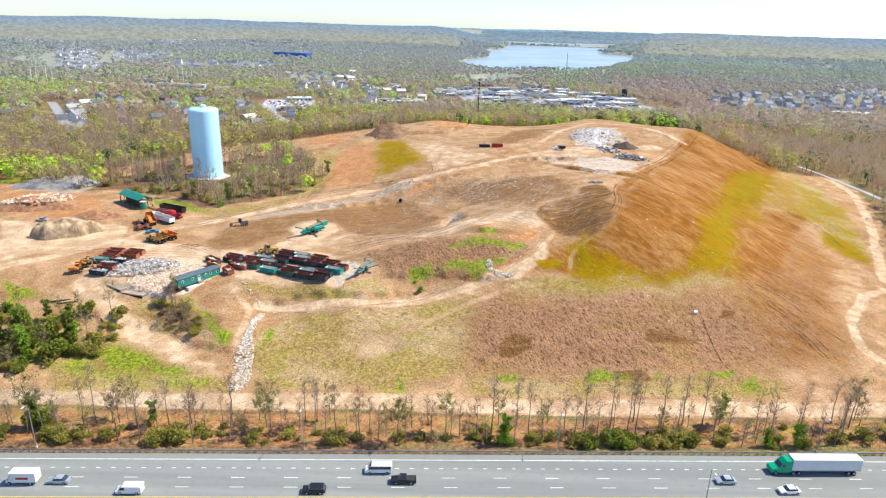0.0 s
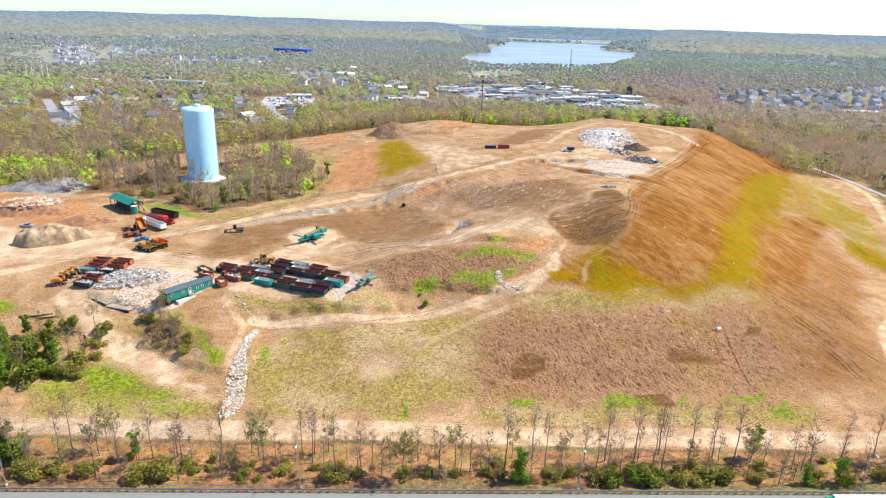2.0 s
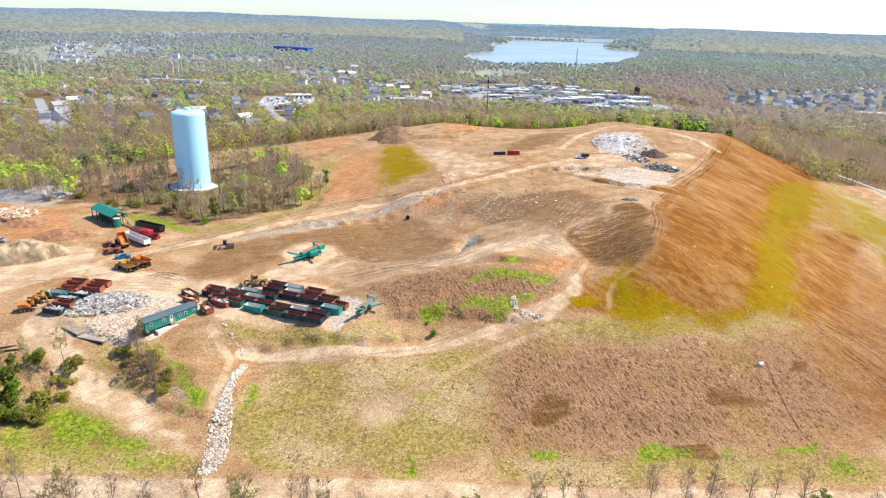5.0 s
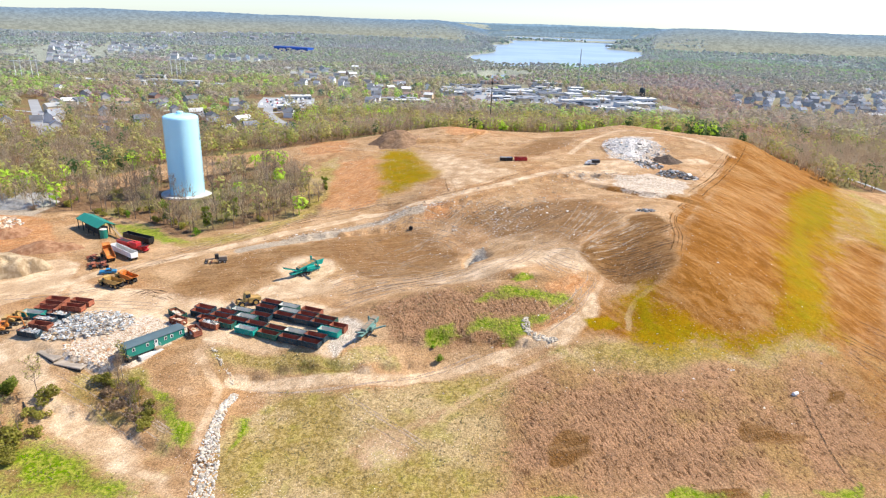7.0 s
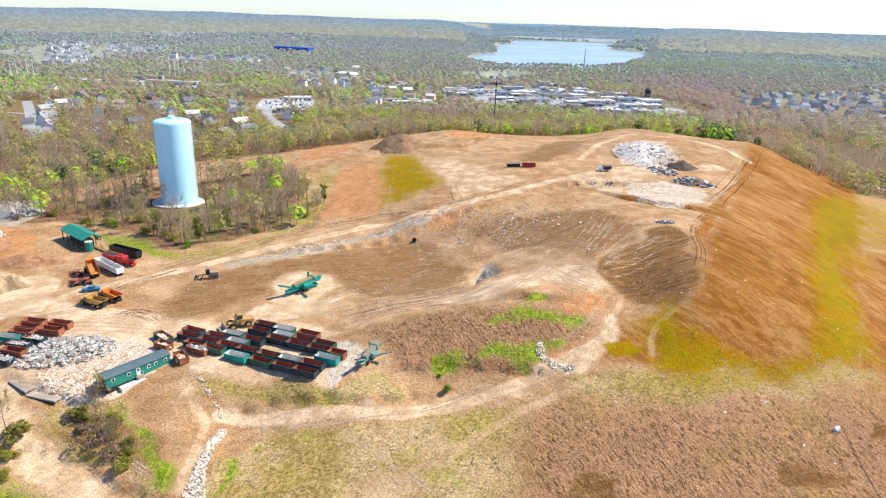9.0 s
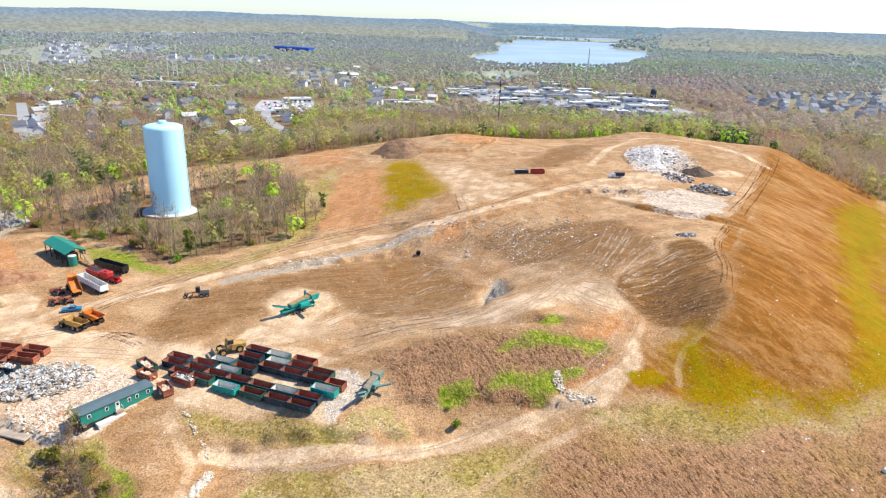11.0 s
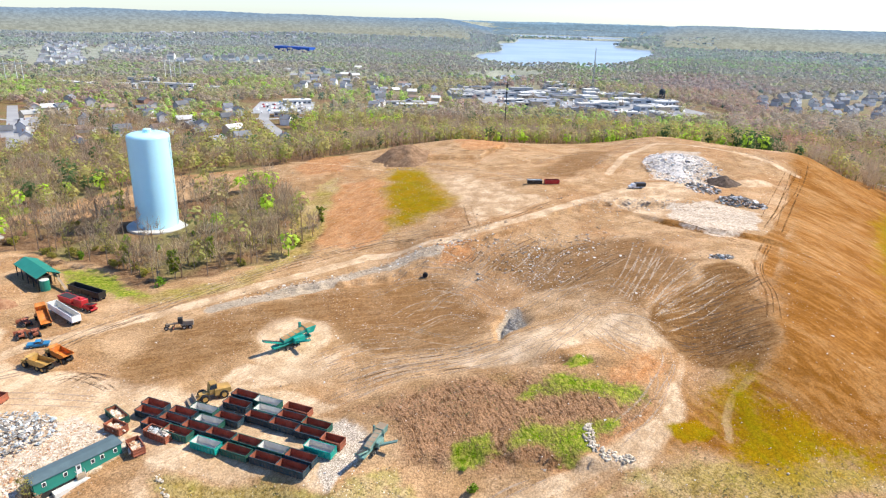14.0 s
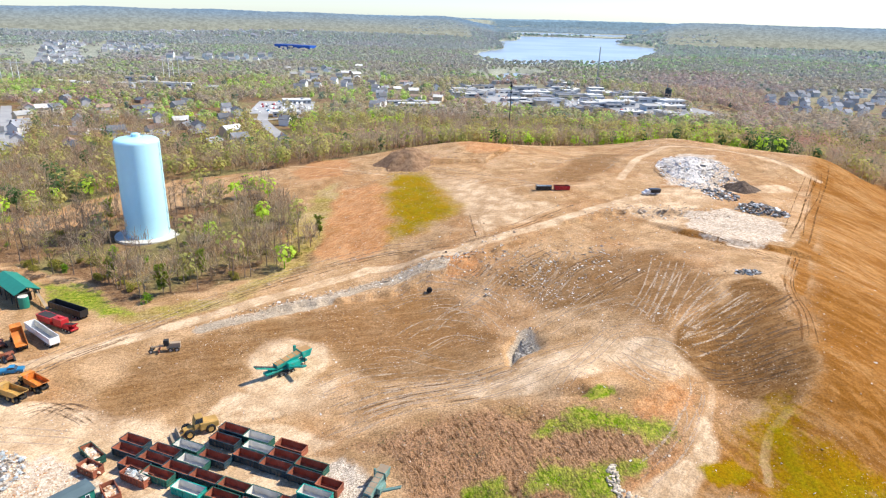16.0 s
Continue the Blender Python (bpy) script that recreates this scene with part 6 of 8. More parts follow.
def crusher(label, at, turn, side, accent, paint="teal_paint", size=1.0):
    """A tracked screening plant: hopper, screen box, long discharge conveyor and side conveyor."""
    ob = thing("screening_plant", label, "crusher", (*at, ground(*at)), turn, "tracked screening plants")
    track_pair(ob, 3.8, 2.4, 0.5, 0.8)
    part("chassis", Solid().box(0.5, 0, 0.9, 10.0, 1.5, 0.45), paint, ob, bevel=0.04)
    part("screen_box", Solid().prism([(-2.0, 1.7), (4.5, 2.7), (4.5, 3.5), (-2.0, 2.4)], -0.95, 0.95), paint, ob, bevel=0.04)
    part("screen_deck", Solid().prism([(-1.9, 2.42), (4.4, 3.5), (4.4, 3.6), (-1.9, 2.52)], -0.8, 0.8), accent, ob, "ochre screen mesh")
    for i in range(5):
        x = -1.5 + i * 1.4
        part("deck_rib", Solid().box(x, 0, 2.52 + i * 0.245, 0.08, 1.8, 0.12), paint, ob)
    part("hopper", Solid().prism([(4.3, 2.2), (6.0, 2.2), (6.7, 3.7), (3.9, 3.7)], -1.2, 1.2), paint, ob, bevel=0.05)
    part("hopper_grid", Solid().box(5.3, 0, 3.69, 2.5, 2.1, 0.08), accent, ob)
    part("grid_frame", Solid().box(3.6, 1.1, 2.6, 0.5, 0.5, 2.0), paint, ob, bevel=0.04)
    part("engine_house", Solid().box(1.6, -1.5, 1.2, 2.8, 0.9, 1.4), paint, ob, bevel=0.05)
    part("discharge_conveyor", Solid().prism([(-1.5, 1.2), (-6.6, 3.4), (-6.6, 3.75), (-1.5, 1.6)], -0.55, 0.55), paint, ob)
    part("conveyor_belt", Solid().prism([(-1.5, 1.62), (-6.6, 3.77), (-6.6, 3.82), (-1.5, 1.68)], -0.4, 0.4), "dark_iron", ob)
    part("side_conveyor", Solid().prism([(0.8, 1.1), (6.2, 3.2), (6.2, 3.5), (0.8, 1.5)], -0.4, 0.4, pose(0.5, 0, 0, 0, 0, side)), paint, ob)
    part("leg", Solid().tube((-3.2, 0.5, 0), (-3.2, 0.5, 2.0), 0.08, n=5).tube((-3.2, -0.5, 0), (-3.2, -0.5, 2.0), 0.08, n=5), "dark_iron", ob)
    part("leg", Solid().tube((4.8, 0.8, 0), (4.8, 0.8, 2.2), 0.1, n=5).tube((4.8, -0.8, 0), (4.8, -0.8, 2.2), 0.1, n=5), "dark_iron", ob)
    ob.matrix_basis = ob.matrix_basis @ Matrix.Diagonal((size, size, size, 1))
    return ob


crusher("teal tracked screening plant with an ochre screen deck", (-54.8, 257.2), 46, -80, "ochre", "teal_paint", 1.14)
crusher("weathered teal screening plant beside the reed slope", (-28.0, 214.2), 68, -75, "timber", "old_teal", 0.85)

# soil stockpiles
def heap(name, label, cx, cy, rx, ry, h, turn, mat, seed, steep=2.0, cut=False):
    """A free-standing mound; steep: how flat its top is; cut: a dug vertical face towards -y."""
    nr, na = 16, 56
    v, f = [], []
    c, s = math.cos(radians(turn)), math.sin(radians(turn))
    for i in range(nr + 1):
        d = i / nr
        for j in range(na):
            a = 2 * math.pi * j / na
            k = 1 + 0.10 * math.sin(3 * a + seed) + 0.06 * math.sin(7 * a + 2 * seed)
            x, y = rx * d * k * math.cos(a), ry * d * k * math.sin(a)
            z = h * (1 - d ** steep) * (1 + 0.12 * math.sin(2.3 * x / rx * 3 + seed))
            if cut and y < -ry * 0.15:
                z = h * (1 - d ** 8) * (0.92 + 0.1 * math.sin(x * 1.1 + seed)) - 0.2
                y -= 0.35 * math.sin(x * 1.9) + 0.2 * math.sin(x * 4.3)
            wx, wy = cx + x * c - y * s, cy + x * s + y * c
            v.append((wx, wy, z))
    zs = height(np.array([p[0] for p in v]), np.array([p[1] for p in v]))
    v = [(x, y, z + float(g) - 0.25 + 0.12 * math.sin(x * 1.7) * math.sin(y * 1.3)) for (x, y, z), g in zip(v, zs)]
    for i in range(nr):
        for j in range(na):
            q = (j + 1) % na
            f.append((i * na + j, i * na + q, (i + 1) * na + q, (i + 1) * na + j))
    me = bpy.data.meshes.new(name)
    me.from_pydata(v, [], f)
    me.polygons.foreach_set("use_smooth", np.ones(len(f), bool))
    me.materials.append(M[mat])
    return tagged(new(name, me), label, "mound")


def soil(name, a, b, scale=0.5):
    n = Nodes(name)
    mid, fine = n.noise(scale, 5), n.noise(scale * 6, 4)
    rill = n.noise(scale * 2.5, 4, (1, 1, 0.12))
    c = n.mix(n.span(mid, 0.36, 0.64), a, b)
    c = n.mix(n.span(rill, 0.5, 0.7, 0, 0.5), c, tone(a, 0.6))
    return n.done(c, 0.95, 0, n.bump(n.math("ADD", fine, rill), 0.9, 0.35), 0.1)


M["tan_soil"] = soil("tan_soil", (0.36, 0.25, 0.14), (0.55, 0.42, 0.27))
M["brown_soil"] = soil("brown_soil", (0.22, 0.13, 0.075), (0.33, 0.21, 0.125))
M["red_soil"] = soil("red_soil", (0.30, 0.145, 0.075), (0.44, 0.25, 0.14))
M["black_soil"] = soil("black_soil", (0.09, 0.065, 0.05), (0.17, 0.125, 0.095))
M["grey_gravel"] = soil("grey_gravel", (0.30, 0.28, 0.25), (0.42, 0.40, 0.36))
M["white_rubble"] = soil("white_rubble", (0.62, 0.56, 0.50), (0.82, 0.77, 0.72), 0.9)
heap("soil_stockpile", "long tan soil stockpile with a dug steep face", -156, 254, 14, 7.5, 6.0, 15, "tan_soil", 1.0, 4.0, True)
heap("soil_mound", "low red-brown soil heap", -155, 277, 13, 6, 3.0, 15, "red_soil", 2.0)
heap("soil_mound", "broad heap of red-brown soil and roots", -190, 292, 20, 11, 4.5, 10, "red_soil", 3.0)
heap("gravel_mound", "flat grey gravel heap at the wood's edge", -205, 336, 22, 14, 4.0, 5, "grey_gravel", 4.0, 3.0)
heap("soil_mound", "cone of dark brown soil on the rear plateau", -38.5, 438, 15, 16, 8.0, 0, "brown_soil", 5.0, 1.05)
heap("rubble_mound", "white mound of crushed rubble on the summit", 94, 418, 13, 22, 3.4, -10, "white_rubble", 6.0, 1.6)
heap("soil_mound", "black-brown soil heap beside the white rubble", 107, 388, 8, 6, 3.6, 0, "black_soil", 7.0, 1.5)
M["chalk"] = motley("chalk", [(0.82, 0.77, 0.72), (0.74, 0.68, 0.62), (0.86, 0.83, 0.8), (0.6, 0.54, 0.48), (0.8, 0.75, 0.7)])
scatter("rubble", "broken white concrete on the summit mound", "rubble", "chalk", blob(95, 410, 17, 26, 1100, -10), (0.12, 0.5), 31, 0.5, 0, dome(94, 418, 22, 3.0))
scatter("scrap", "grey and tan scrap among the white rubble", "debris", "scrap", blob(97, 404, 18, 24, 260, -10), (0.2, 0.7), 44, 0.5, 0, dome(94, 418, 22, 3.0))
scatter("scrap_heap", "dark heap of tangled scrap on the summit", "debris", "dark_scrap", blob(103, 358, 10, 9, 420), (0.2, 0.75), 32, 0.5, 0, dome(102, 358, 9, 1.6))
scatter("scrap_heap", "small dark heap of scrap on bare soil", "debris", "dark_scrap", blob(68, 288.5, 4.0, 1.8, 110), (0.2, 0.55), 33, 0.5)
scatter("scrap_heap", "mixed scrap beside the black soil heap", "debris", "dark_scrap", blob(95, 378, 7, 9, 260), (0.2, 0.7), 36, 0.5)
scatter("scrap_heap", "roots and broken timber on the red heap", "debris", "wood_scrap", blob(-192, 296, 16, 11, 700), (0.2, 0.8), 34, 0.4, 0, dome(-190, 292, 21, 4.0))
scatter("litter", "pale litter and stones scattered over the bare soil", "litter", "clod", lambda r: [(r.uniform(-100, 105), r.uniform(190, 440)) for _ in range(2600)], (0.08, 0.26), 35, 0.5)
scatter("slope_stones", "stony rubble along the haul road bank", "stones", "clod", lambda r: [(-75 + 80 * u + r.gauss(0, 2.0), 289 + 34 * u + 8 * math.sin(u * 3) + r.gauss(0, 1.5) - 5) for u in [r.random() for _ in range(500)]], (0.1, 0.4), 37, 0.5)
scatter("slope_rubble", "brick and clod rubble along the basin's upper edge", "rubble", "clod", lambda r: [(r.gauss(12, 18), r.gauss(312, 8)) for _ in range(700)], (0.12, 0.4), 38, 0.5)
scatter("basin_litter", "white and tan litter strewn above the drainage cut", "litter", "chalk", lambda r: [(r.gauss(14, 9), r.gauss(295, 9)) for _ in range(420)], (0.07, 0.26), 43, 0.4)
scatter("ditch_stones", "dark stones lining the drainage cut", "stones", "dark_stone", blob(4.2, 263, 2.0, 9.5, 620, -14), (0.12, 0.4), 39, 0.7, -1.6)
scatter("summit_rubble", "brown rubble strewn on the summit bank", "rubble", "clod", lambda r: [(r.gauss(62, 14), r.gauss(352, 5)) for _ in range(450)], (0.12, 0.4), 40, 0.5)

# trucks and boxes on the summit
settle(motor_car("pickup_truck", "white-cabbed truck with a black box on the summit road", "truck", (0, 0, 0), 0, "white_paint", 6.6, 2.3, [(-2.3, 0.5), (-2.25, 1.2), (-1.6, 1.4), (-1.2, 2.2), (-0.3, 2.2), (-0.3, 0.9), (2.3, 0.9), (2.3, 0.5)], [(-1.55, 1.45), (-1.22, 2.1), (-0.5, 2.1), (-0.5, 1.45)], 3.4, 0.48), 65.5, 376, 8)
summit_box = thing("hook_lift_box", "black steel hook-lift box on the summit road", "container", (67.2, 376.3, ground(67, 376) + 1.05), 8)
part("box", Solid().box(0, 0, 0, 4.2, 2.3, 1.5, None, 1.06), "black_paint", summit_box, bevel=0.05)
red_box = settle(rolloff("rolloff_container", "red steel roll-off container on the upper plateau", "red_paint"), 30.0, 379.0, 6)
settle(rolloff("rolloff_container", "black and white steel container on the upper plateau", "black_paint", "white_paint"), 22.6, 379.0, 4)

# odds and ends
barrel = thing("scrap_tyre", "dark scrap tyre lying on the basin floor", "tyre", (-21, 303, ground(-21, 303)))
part("tread", Solid().tube((0, -0.5, 0.8), (0, 0.5, 0.8), 0.85, n=16), "rubber", barrel, bevel=0.1)
pipe = thing("drain_pipe", "white plastic pipe head on the reed slope", "pipe", (85.2, 200.0, ground(85.2, 200)), 30)
part("pipe_head", Solid().tube((-0.8, 0, 0.5), (0.9, 0, 0.35), 0.45, n=12), "white_paint", pipe)
part("stand", Solid().box(0, 0, -0.3, 0.7, 0.8, 0.8), "concrete", pipe)
for x, y, t, ln in ((-126, 195.5, 20, 7), (-123, 194.5, 15, 6), (-115, 193.3, -40, 4.5), (-107.5, 186.4, -50, 8)):
    log = thing("tree_log", "dark weathered log lying on the slope", "log", (x, y, ground(x, y)), t, "logs on the slope")
    part("trunk", Solid().tube((-ln / 2, 0, 0.25), (ln / 2, 0.2, 0.3), 0.3, 0.22, 8), "dark_iron", log)
for x, y, t, w in ((-111, 202.6, -32, 8), (-103.5, 199.2, -14, 8.5)):
    slab = thing("concrete_slab", "broken concrete slab with its hollow's shade as a dark block", "slab", (x, y, ground(x, y) + 0.2), t)
    part("slab", Solid().box(0, 0.9, 0, w, 2.6, 0.45), "dusty_concrete", slab, bevel=0.08)
    # dark block stands for the shade in the gap below the slab
    part("hollow_face", Solid().box(0, -0.3, -0.8, w * 0.95, 0.3, 0.85), "dark_iron", slab)

# ---- trees and bushes ----
M["bark"] = plain("bark", (0.22, 0.165, 0.125), 0.95, scale=2.0, vary=0.25)
M["twigs"] = leafy("twigs", [(0.27, 0.185, 0.115), (0.36, 0.255, 0.165), (0.45, 0.325, 0.22)])
M["bud_leaves"] = leafy("bud_leaves", [(0.28, 0.27, 0.07), (0.36, 0.34, 0.09), (0.42, 0.39, 0.13)])
M["spring_leaves"] = leafy("spring_leaves", [(0.14, 0.27, 0.02), (0.22, 0.38, 0.03), (0.32, 0.46, 0.06)])
M["bush_leaves"] = leafy("bush_leaves", [(0.25, 0.24, 0.045), (0.38, 0.36, 0.07), (0.47, 0.39, 0.13)])
M["pine_leaves"] = leafy("pine_leaves", [(0.13, 0.19, 0.03), (0.24, 0.30, 0.045), (0.36, 0.37, 0.08)])
M["dead_grass"] = leafy("dead_grass", [(0.40, 0.25, 0.145), (0.50, 0.335, 0.205), (0.58, 0.41, 0.27)])


def cards(points, size, rs, squash=1.0, facing=None):
    """Small leaf-like quads of random tilt at the points, as arrays of corners and faces."""
    n = len(points)
    a = rs.normal(size=(n, 3)) * (1, 1, 0.6)
    a /= np.linalg.norm(a, axis=1)[:, None]
    b = np.cross(a, rs.normal(size=(n, 3)) * 0.6 + (0, 0, 0.8))
    if facing is not None:
        f = facing + rs.normal(0, 0.35, (n, 3))
        a = np.cross(f, rs.normal(size=(n, 3)))
        a /= np.linalg.norm(a, axis=1)[:, None] + 1e-9
        b = np.cross(f, a)
    b /= np.linalg.norm(b, axis=1)[:, None] + 1e-9
    s = (size * rs.uniform(0.6, 1.4, n))[:, None]
    a, b = a * s, b * s * squash
    return np.stack([points - a - b * 0.4, points + a * 0.3 - b, points + a + b * 0.5, points - a * 0.4 + b], 1).reshape(-1, 3)


def strokes(points, ways, length, width, rs):
    """Thin twig-like quads along the given ways."""
    n = len(points)
    a = ways + rs.normal(0, 0.35, (n, 3))
    a /= np.linalg.norm(a, axis=1)[:, None] + 1e-9
    b = np.cross(a, rs.normal(size=(n, 3)))
    b /= np.linalg.norm(b, axis=1)[:, None] + 1e-9
    a, b = a * (length * rs.uniform(0.5, 1.5, n))[:, None], b * width
    return np.stack([points - a - b, points - a + b, points + a + b * 0.3, points + a - b * 0.3], 1).reshape(-1, 3)


def tree(label, h, seed, leaf=None, leaves=0, leaf_size=0.3, spread=0.26, low=0.35, limbs=11):
    """A tree with a tapered, slightly bent trunk, forked limbs and a ragged crown of twigs or leaves."""
    r, rs = random.Random(seed), np.random.RandomState(seed)
    ob = thing("tree", label, "tree", (0, 0, -60))
    s, tips = Solid(), []
    bend = [(0, 0, -0.4)]
    for i in range(1, 6):
        bend.append((bend[-1][0] + r.gauss(0, 0.009) * h, bend[-1][1] + r.gauss(0, 0.009) * h, h * i / 5))
    base = 0.010 * h + 0.04
    for i in range(5):
        s.tube(bend[i], bend[i + 1], base * (1 - i / 5.3), base * (1 - (i + 1) / 5.3), 6, False)
    for k in range(limbs):
        u = low + (0.95 - low) * (k + r.random()) / limbs
        i = min(4, int(u * 5))
        p = Vector(bend[i]).lerp(Vector(bend[i + 1]), u * 5 - i)
        a = k * 2.4 + r.uniform(-0.5, 0.5)
        ln = h * spread * (1.15 - 0.75 * abs(u - 0.55)) * r.uniform(0.7, 1.2)
        q = p + Vector((math.cos(a) * ln * 0.75, math.sin(a) * ln * 0.75, ln * r.uniform(0.6, 1.0)))
        s.tube(p, q, base * 0.5 * (1.15 - u), 0.035, 4, False)
        for _ in range(4):
            w = r.uniform(0.35, 1.0)
            p2 = p.lerp(q, w)
            q2 = p2 + Vector((r.gauss(0, 0.5), r.gauss(0, 0.5), r.uniform(0.3, 0.9))) * ln * 0.5
            s.tube(p2, q2, 0.05, 0.02, 3, False)
            tips += [p2.lerp(q2, t) for t in (0.4, 0.75, 1.0)]
    part("trunk", s, "bark", ob)
    tips = np.array([tuple(t) for t in tips])
    pick = tips[rs.randint(0, len(tips), 230)] + rs.normal(0, h * 0.024, (230, 3))
    twig = strokes(pick, np.array((0, 0, 0.8)) + (pick - (0, 0, h * 0.55)) / h, 0.7, 0.02, rs)
    tagged(part("twig_spray", quad_mesh("twig_spray", twig, "twigs"), "twigs", ob), kind="stuff")
    if leaf:
        pick = tips[rs.randint(0, len(tips), leaves)] + rs.normal(0, h * 0.028, (leaves, 3))
        tagged(part("crown", quad_mesh("crown", cards(pick, leaf_size, rs, 0.7), leaf), leaf, ob), kind="stuff")
    return ob


def bush(label, r0, h, seed, leaf, n=420, size=0.22, name="bush"):
    rs = np.random.RandomState(seed)
    ob = thing(name, label, "bush" if name == "bush" else "tree", (0, 0, -60))
    lobes = rs.normal(0, 1, (7, 3)) * (r0 * 0.45, r0 * 0.45, h * 0.16) + (0, 0, h * 0.5)
    c = lobes[rs.randint(0, 7, n)]
    d = rs.normal(size=(n, 3))
    d /= np.linalg.norm(d, axis=1)[:, None]
    p = c + d * np.array((r0 * 0.5, r0 * 0.5, h * 0.33)) * rs.uniform(0.75, 1.1, (n, 1))
    p[:, 2] = np.maximum(p[:, 2], 0.05)
    tagged(part("crown", quad_mesh("crown", cards(p, size, rs, 0.8), leaf), leaf, ob), kind="stuff")
    s = Solid()
    for k in range(5):
        q = lobes[k]
        s.tube((0.1 * k - 0.2, 0, -0.3), tuple(q), 0.05 + 0.01 * h, 0.02, 4, False)
    part("stem", s, "bark", ob)
    return ob


def plant(kit, x, y, turn, scale, used=set()):
    m = pose(x, y, ground(x, y), 0, 0, turn) @ Matrix.Diagonal((scale, scale, scale, 1))
    if kit.name not in used:
        used.add(kit.name)
        kit.matrix_basis = m
        return kit
    ob = copy_thing(kit, pose(0, 0, 0))
    ob.matrix_basis = m
    return ob


BARE = [tree("bare grey deciduous tree with fine upright twigs", h, 100 + i, None, 0, 0.3, sp, lo, li) for i, (h, sp, lo, li) in enumerate(((13, 0.17, 0.35, 12), (14, 0.13, 0.5, 9), (11, 0.19, 0.3, 12), (15, 0.13, 0.55, 9), (10, 0.15, 0.35, 8), (12, 0.12, 0.45, 8)))]
BUDDING = [tree("deciduous tree with yellow-green opening buds", h, 200 + i, "bud_leaves", 520, 0.17, 0.25, 0.35, 11) for i, h in enumerate((11, 13, 9.5))]
GREEN = [tree("young tree in fresh bright green leaf", h, 300 + i, "spring_leaves", 800, 0.28, 0.22, 0.15, 13) for i, h in enumerate((8, 10))]
DARK = [tree("dark green conifer with dense short limbs", h, 400 + i, "pine_leaves", 1100, 0.34, 0.24, 0.10, 17) for i, h in enumerate((9, 11))]
BUSH = [bush("olive-green roadside bush with mixed dead stems", 2.2, 2.6, 500 + i, "bush_leaves", 700, 0.22) for i in range(3)]
DEAD = [bush("brown leafless roadside scrub", 2.0, 1.8, 560 + i, "twigs", 300, 0.2) for i in range(2)]
SHRUB = [bush("bright green leafy shrub", 1.6, 2.8, 520 + i, "spring_leaves", 320, 0.2) for i in range(2)]
PINEBUSH = [bush("dark evergreen thicket of dense leaves", 2.6, 4.2, 540 + i, "pine_leaves", 900, 0.28) for i in range(2)]

R = random.Random(77)
# the belt between highway and service track
for i in range(140):
    x = -128 + 268 * (i + R.random()) / 140
    y = road_y(x, R.uniform(7.5, 18.5))
    kit = R.choice(BARE) if R.random() < 0.84 else R.choice(BUDDING)
    plant(kit, x, y, R.uniform(0, 360), R.uniform(0.5, 1.1))
for x, v, kit, sc in ((-88, 8.5, 0, 1.0), (-84, 9.5, 1, 0.9), (-78, 9, 2, 1.1), (-92, 10, 1, 1.0), (-66, 8.5, 0, 1.2), (-61, 8.7, 2, 1.2), (-63.5, 10, 1, 1.2), (-25, 7.6, 2, 1.1), (-19, 9.2, 1, 0.7), (-44, 9, 0, 0.8),
                      (-36, 10, 1, 0.7), (34, 8.4, 0, 1.0), (52, 9, 1, 0.9), (57, 9.2, 2, 1.1), (60, 9.8, 0, 1.1), (62, 8.7, 1, 1.0), (98, 9, 0, 0.9), (105, 10, 2, 1.0), (112, 9.5, 1, 1.1), (70, 9, 2, 0.8), (-4, 9, 0, 0.6), (8, 10, 1, 0.7), (84, 10, 2, 0.7), (-104, 9, 0, 1.1), (122, 9.4, 0, 1.0)):
    plant(BUSH[kit], x, road_y(x, v), R.uniform(0, 360), sc)
for x, v, kit, sc in ((37, 8.2, 0, 0.8), (42, 8.6, 1, 0.9), (44.5, 8.9, 0, 0.9), (47, 8.1, 1, 0.7), (-96, 12, 0, 1.2)):
    plant(PINEBUSH[kit], x, road_y(x, v), R.uniform(0, 360), sc)
for x, v, kit, sc in ((16, 8.2, 0, 0.9), (80, 7.8, 0, 0.55), (87.5, 8, 1, 0.62), (-70, 15, 0, 0.8), (72, 17, 1, 0.8)):
    plant(GREEN[kit], x, road_y(x, v), R.uniform(0, 360), sc)
for x, v, kit, sc in ((17.3, 7.8, 0, 0.9), (15, 8.6, 1, 0.9), (80, 7.6, 0, 0.8), (88, 7.6, 1, 0.9)):
    plant(SHRUB[kit], x, road_y(x, v), R.uniform(0, 360), sc)
plant(DARK[0], -97, road_y(-97, 13), 20, 0.9)
# thicket left of the ramp
for k in range(95):
    x, y = R.uniform(-150, -100), R.uniform(160, 190)
    if x > -112 and y < 168:
        continue
    kit = R.choice(BUSH + BUSH + PINEBUSH + [BUDDING[0], BUDDING[2], BUDDING[1], BARE[4], BARE[5], GREEN[0], SHRUB[0], SHRUB[1]])
    plant(kit, x, y, R.uniform(0, 360), R.uniform(0.5, 0.8) if kit in BUDDING or kit in BARE else R.uniform(0.7, 1.3))
# brush along the belt's foot
for k in range(110):
    x = R.uniform(-125, 135)
    plant(R.choice(BUSH + DEAD), x, road_y(x, R.uniform(7, 16)), R.uniform(0, 360), R.uniform(0.35, 0.75))
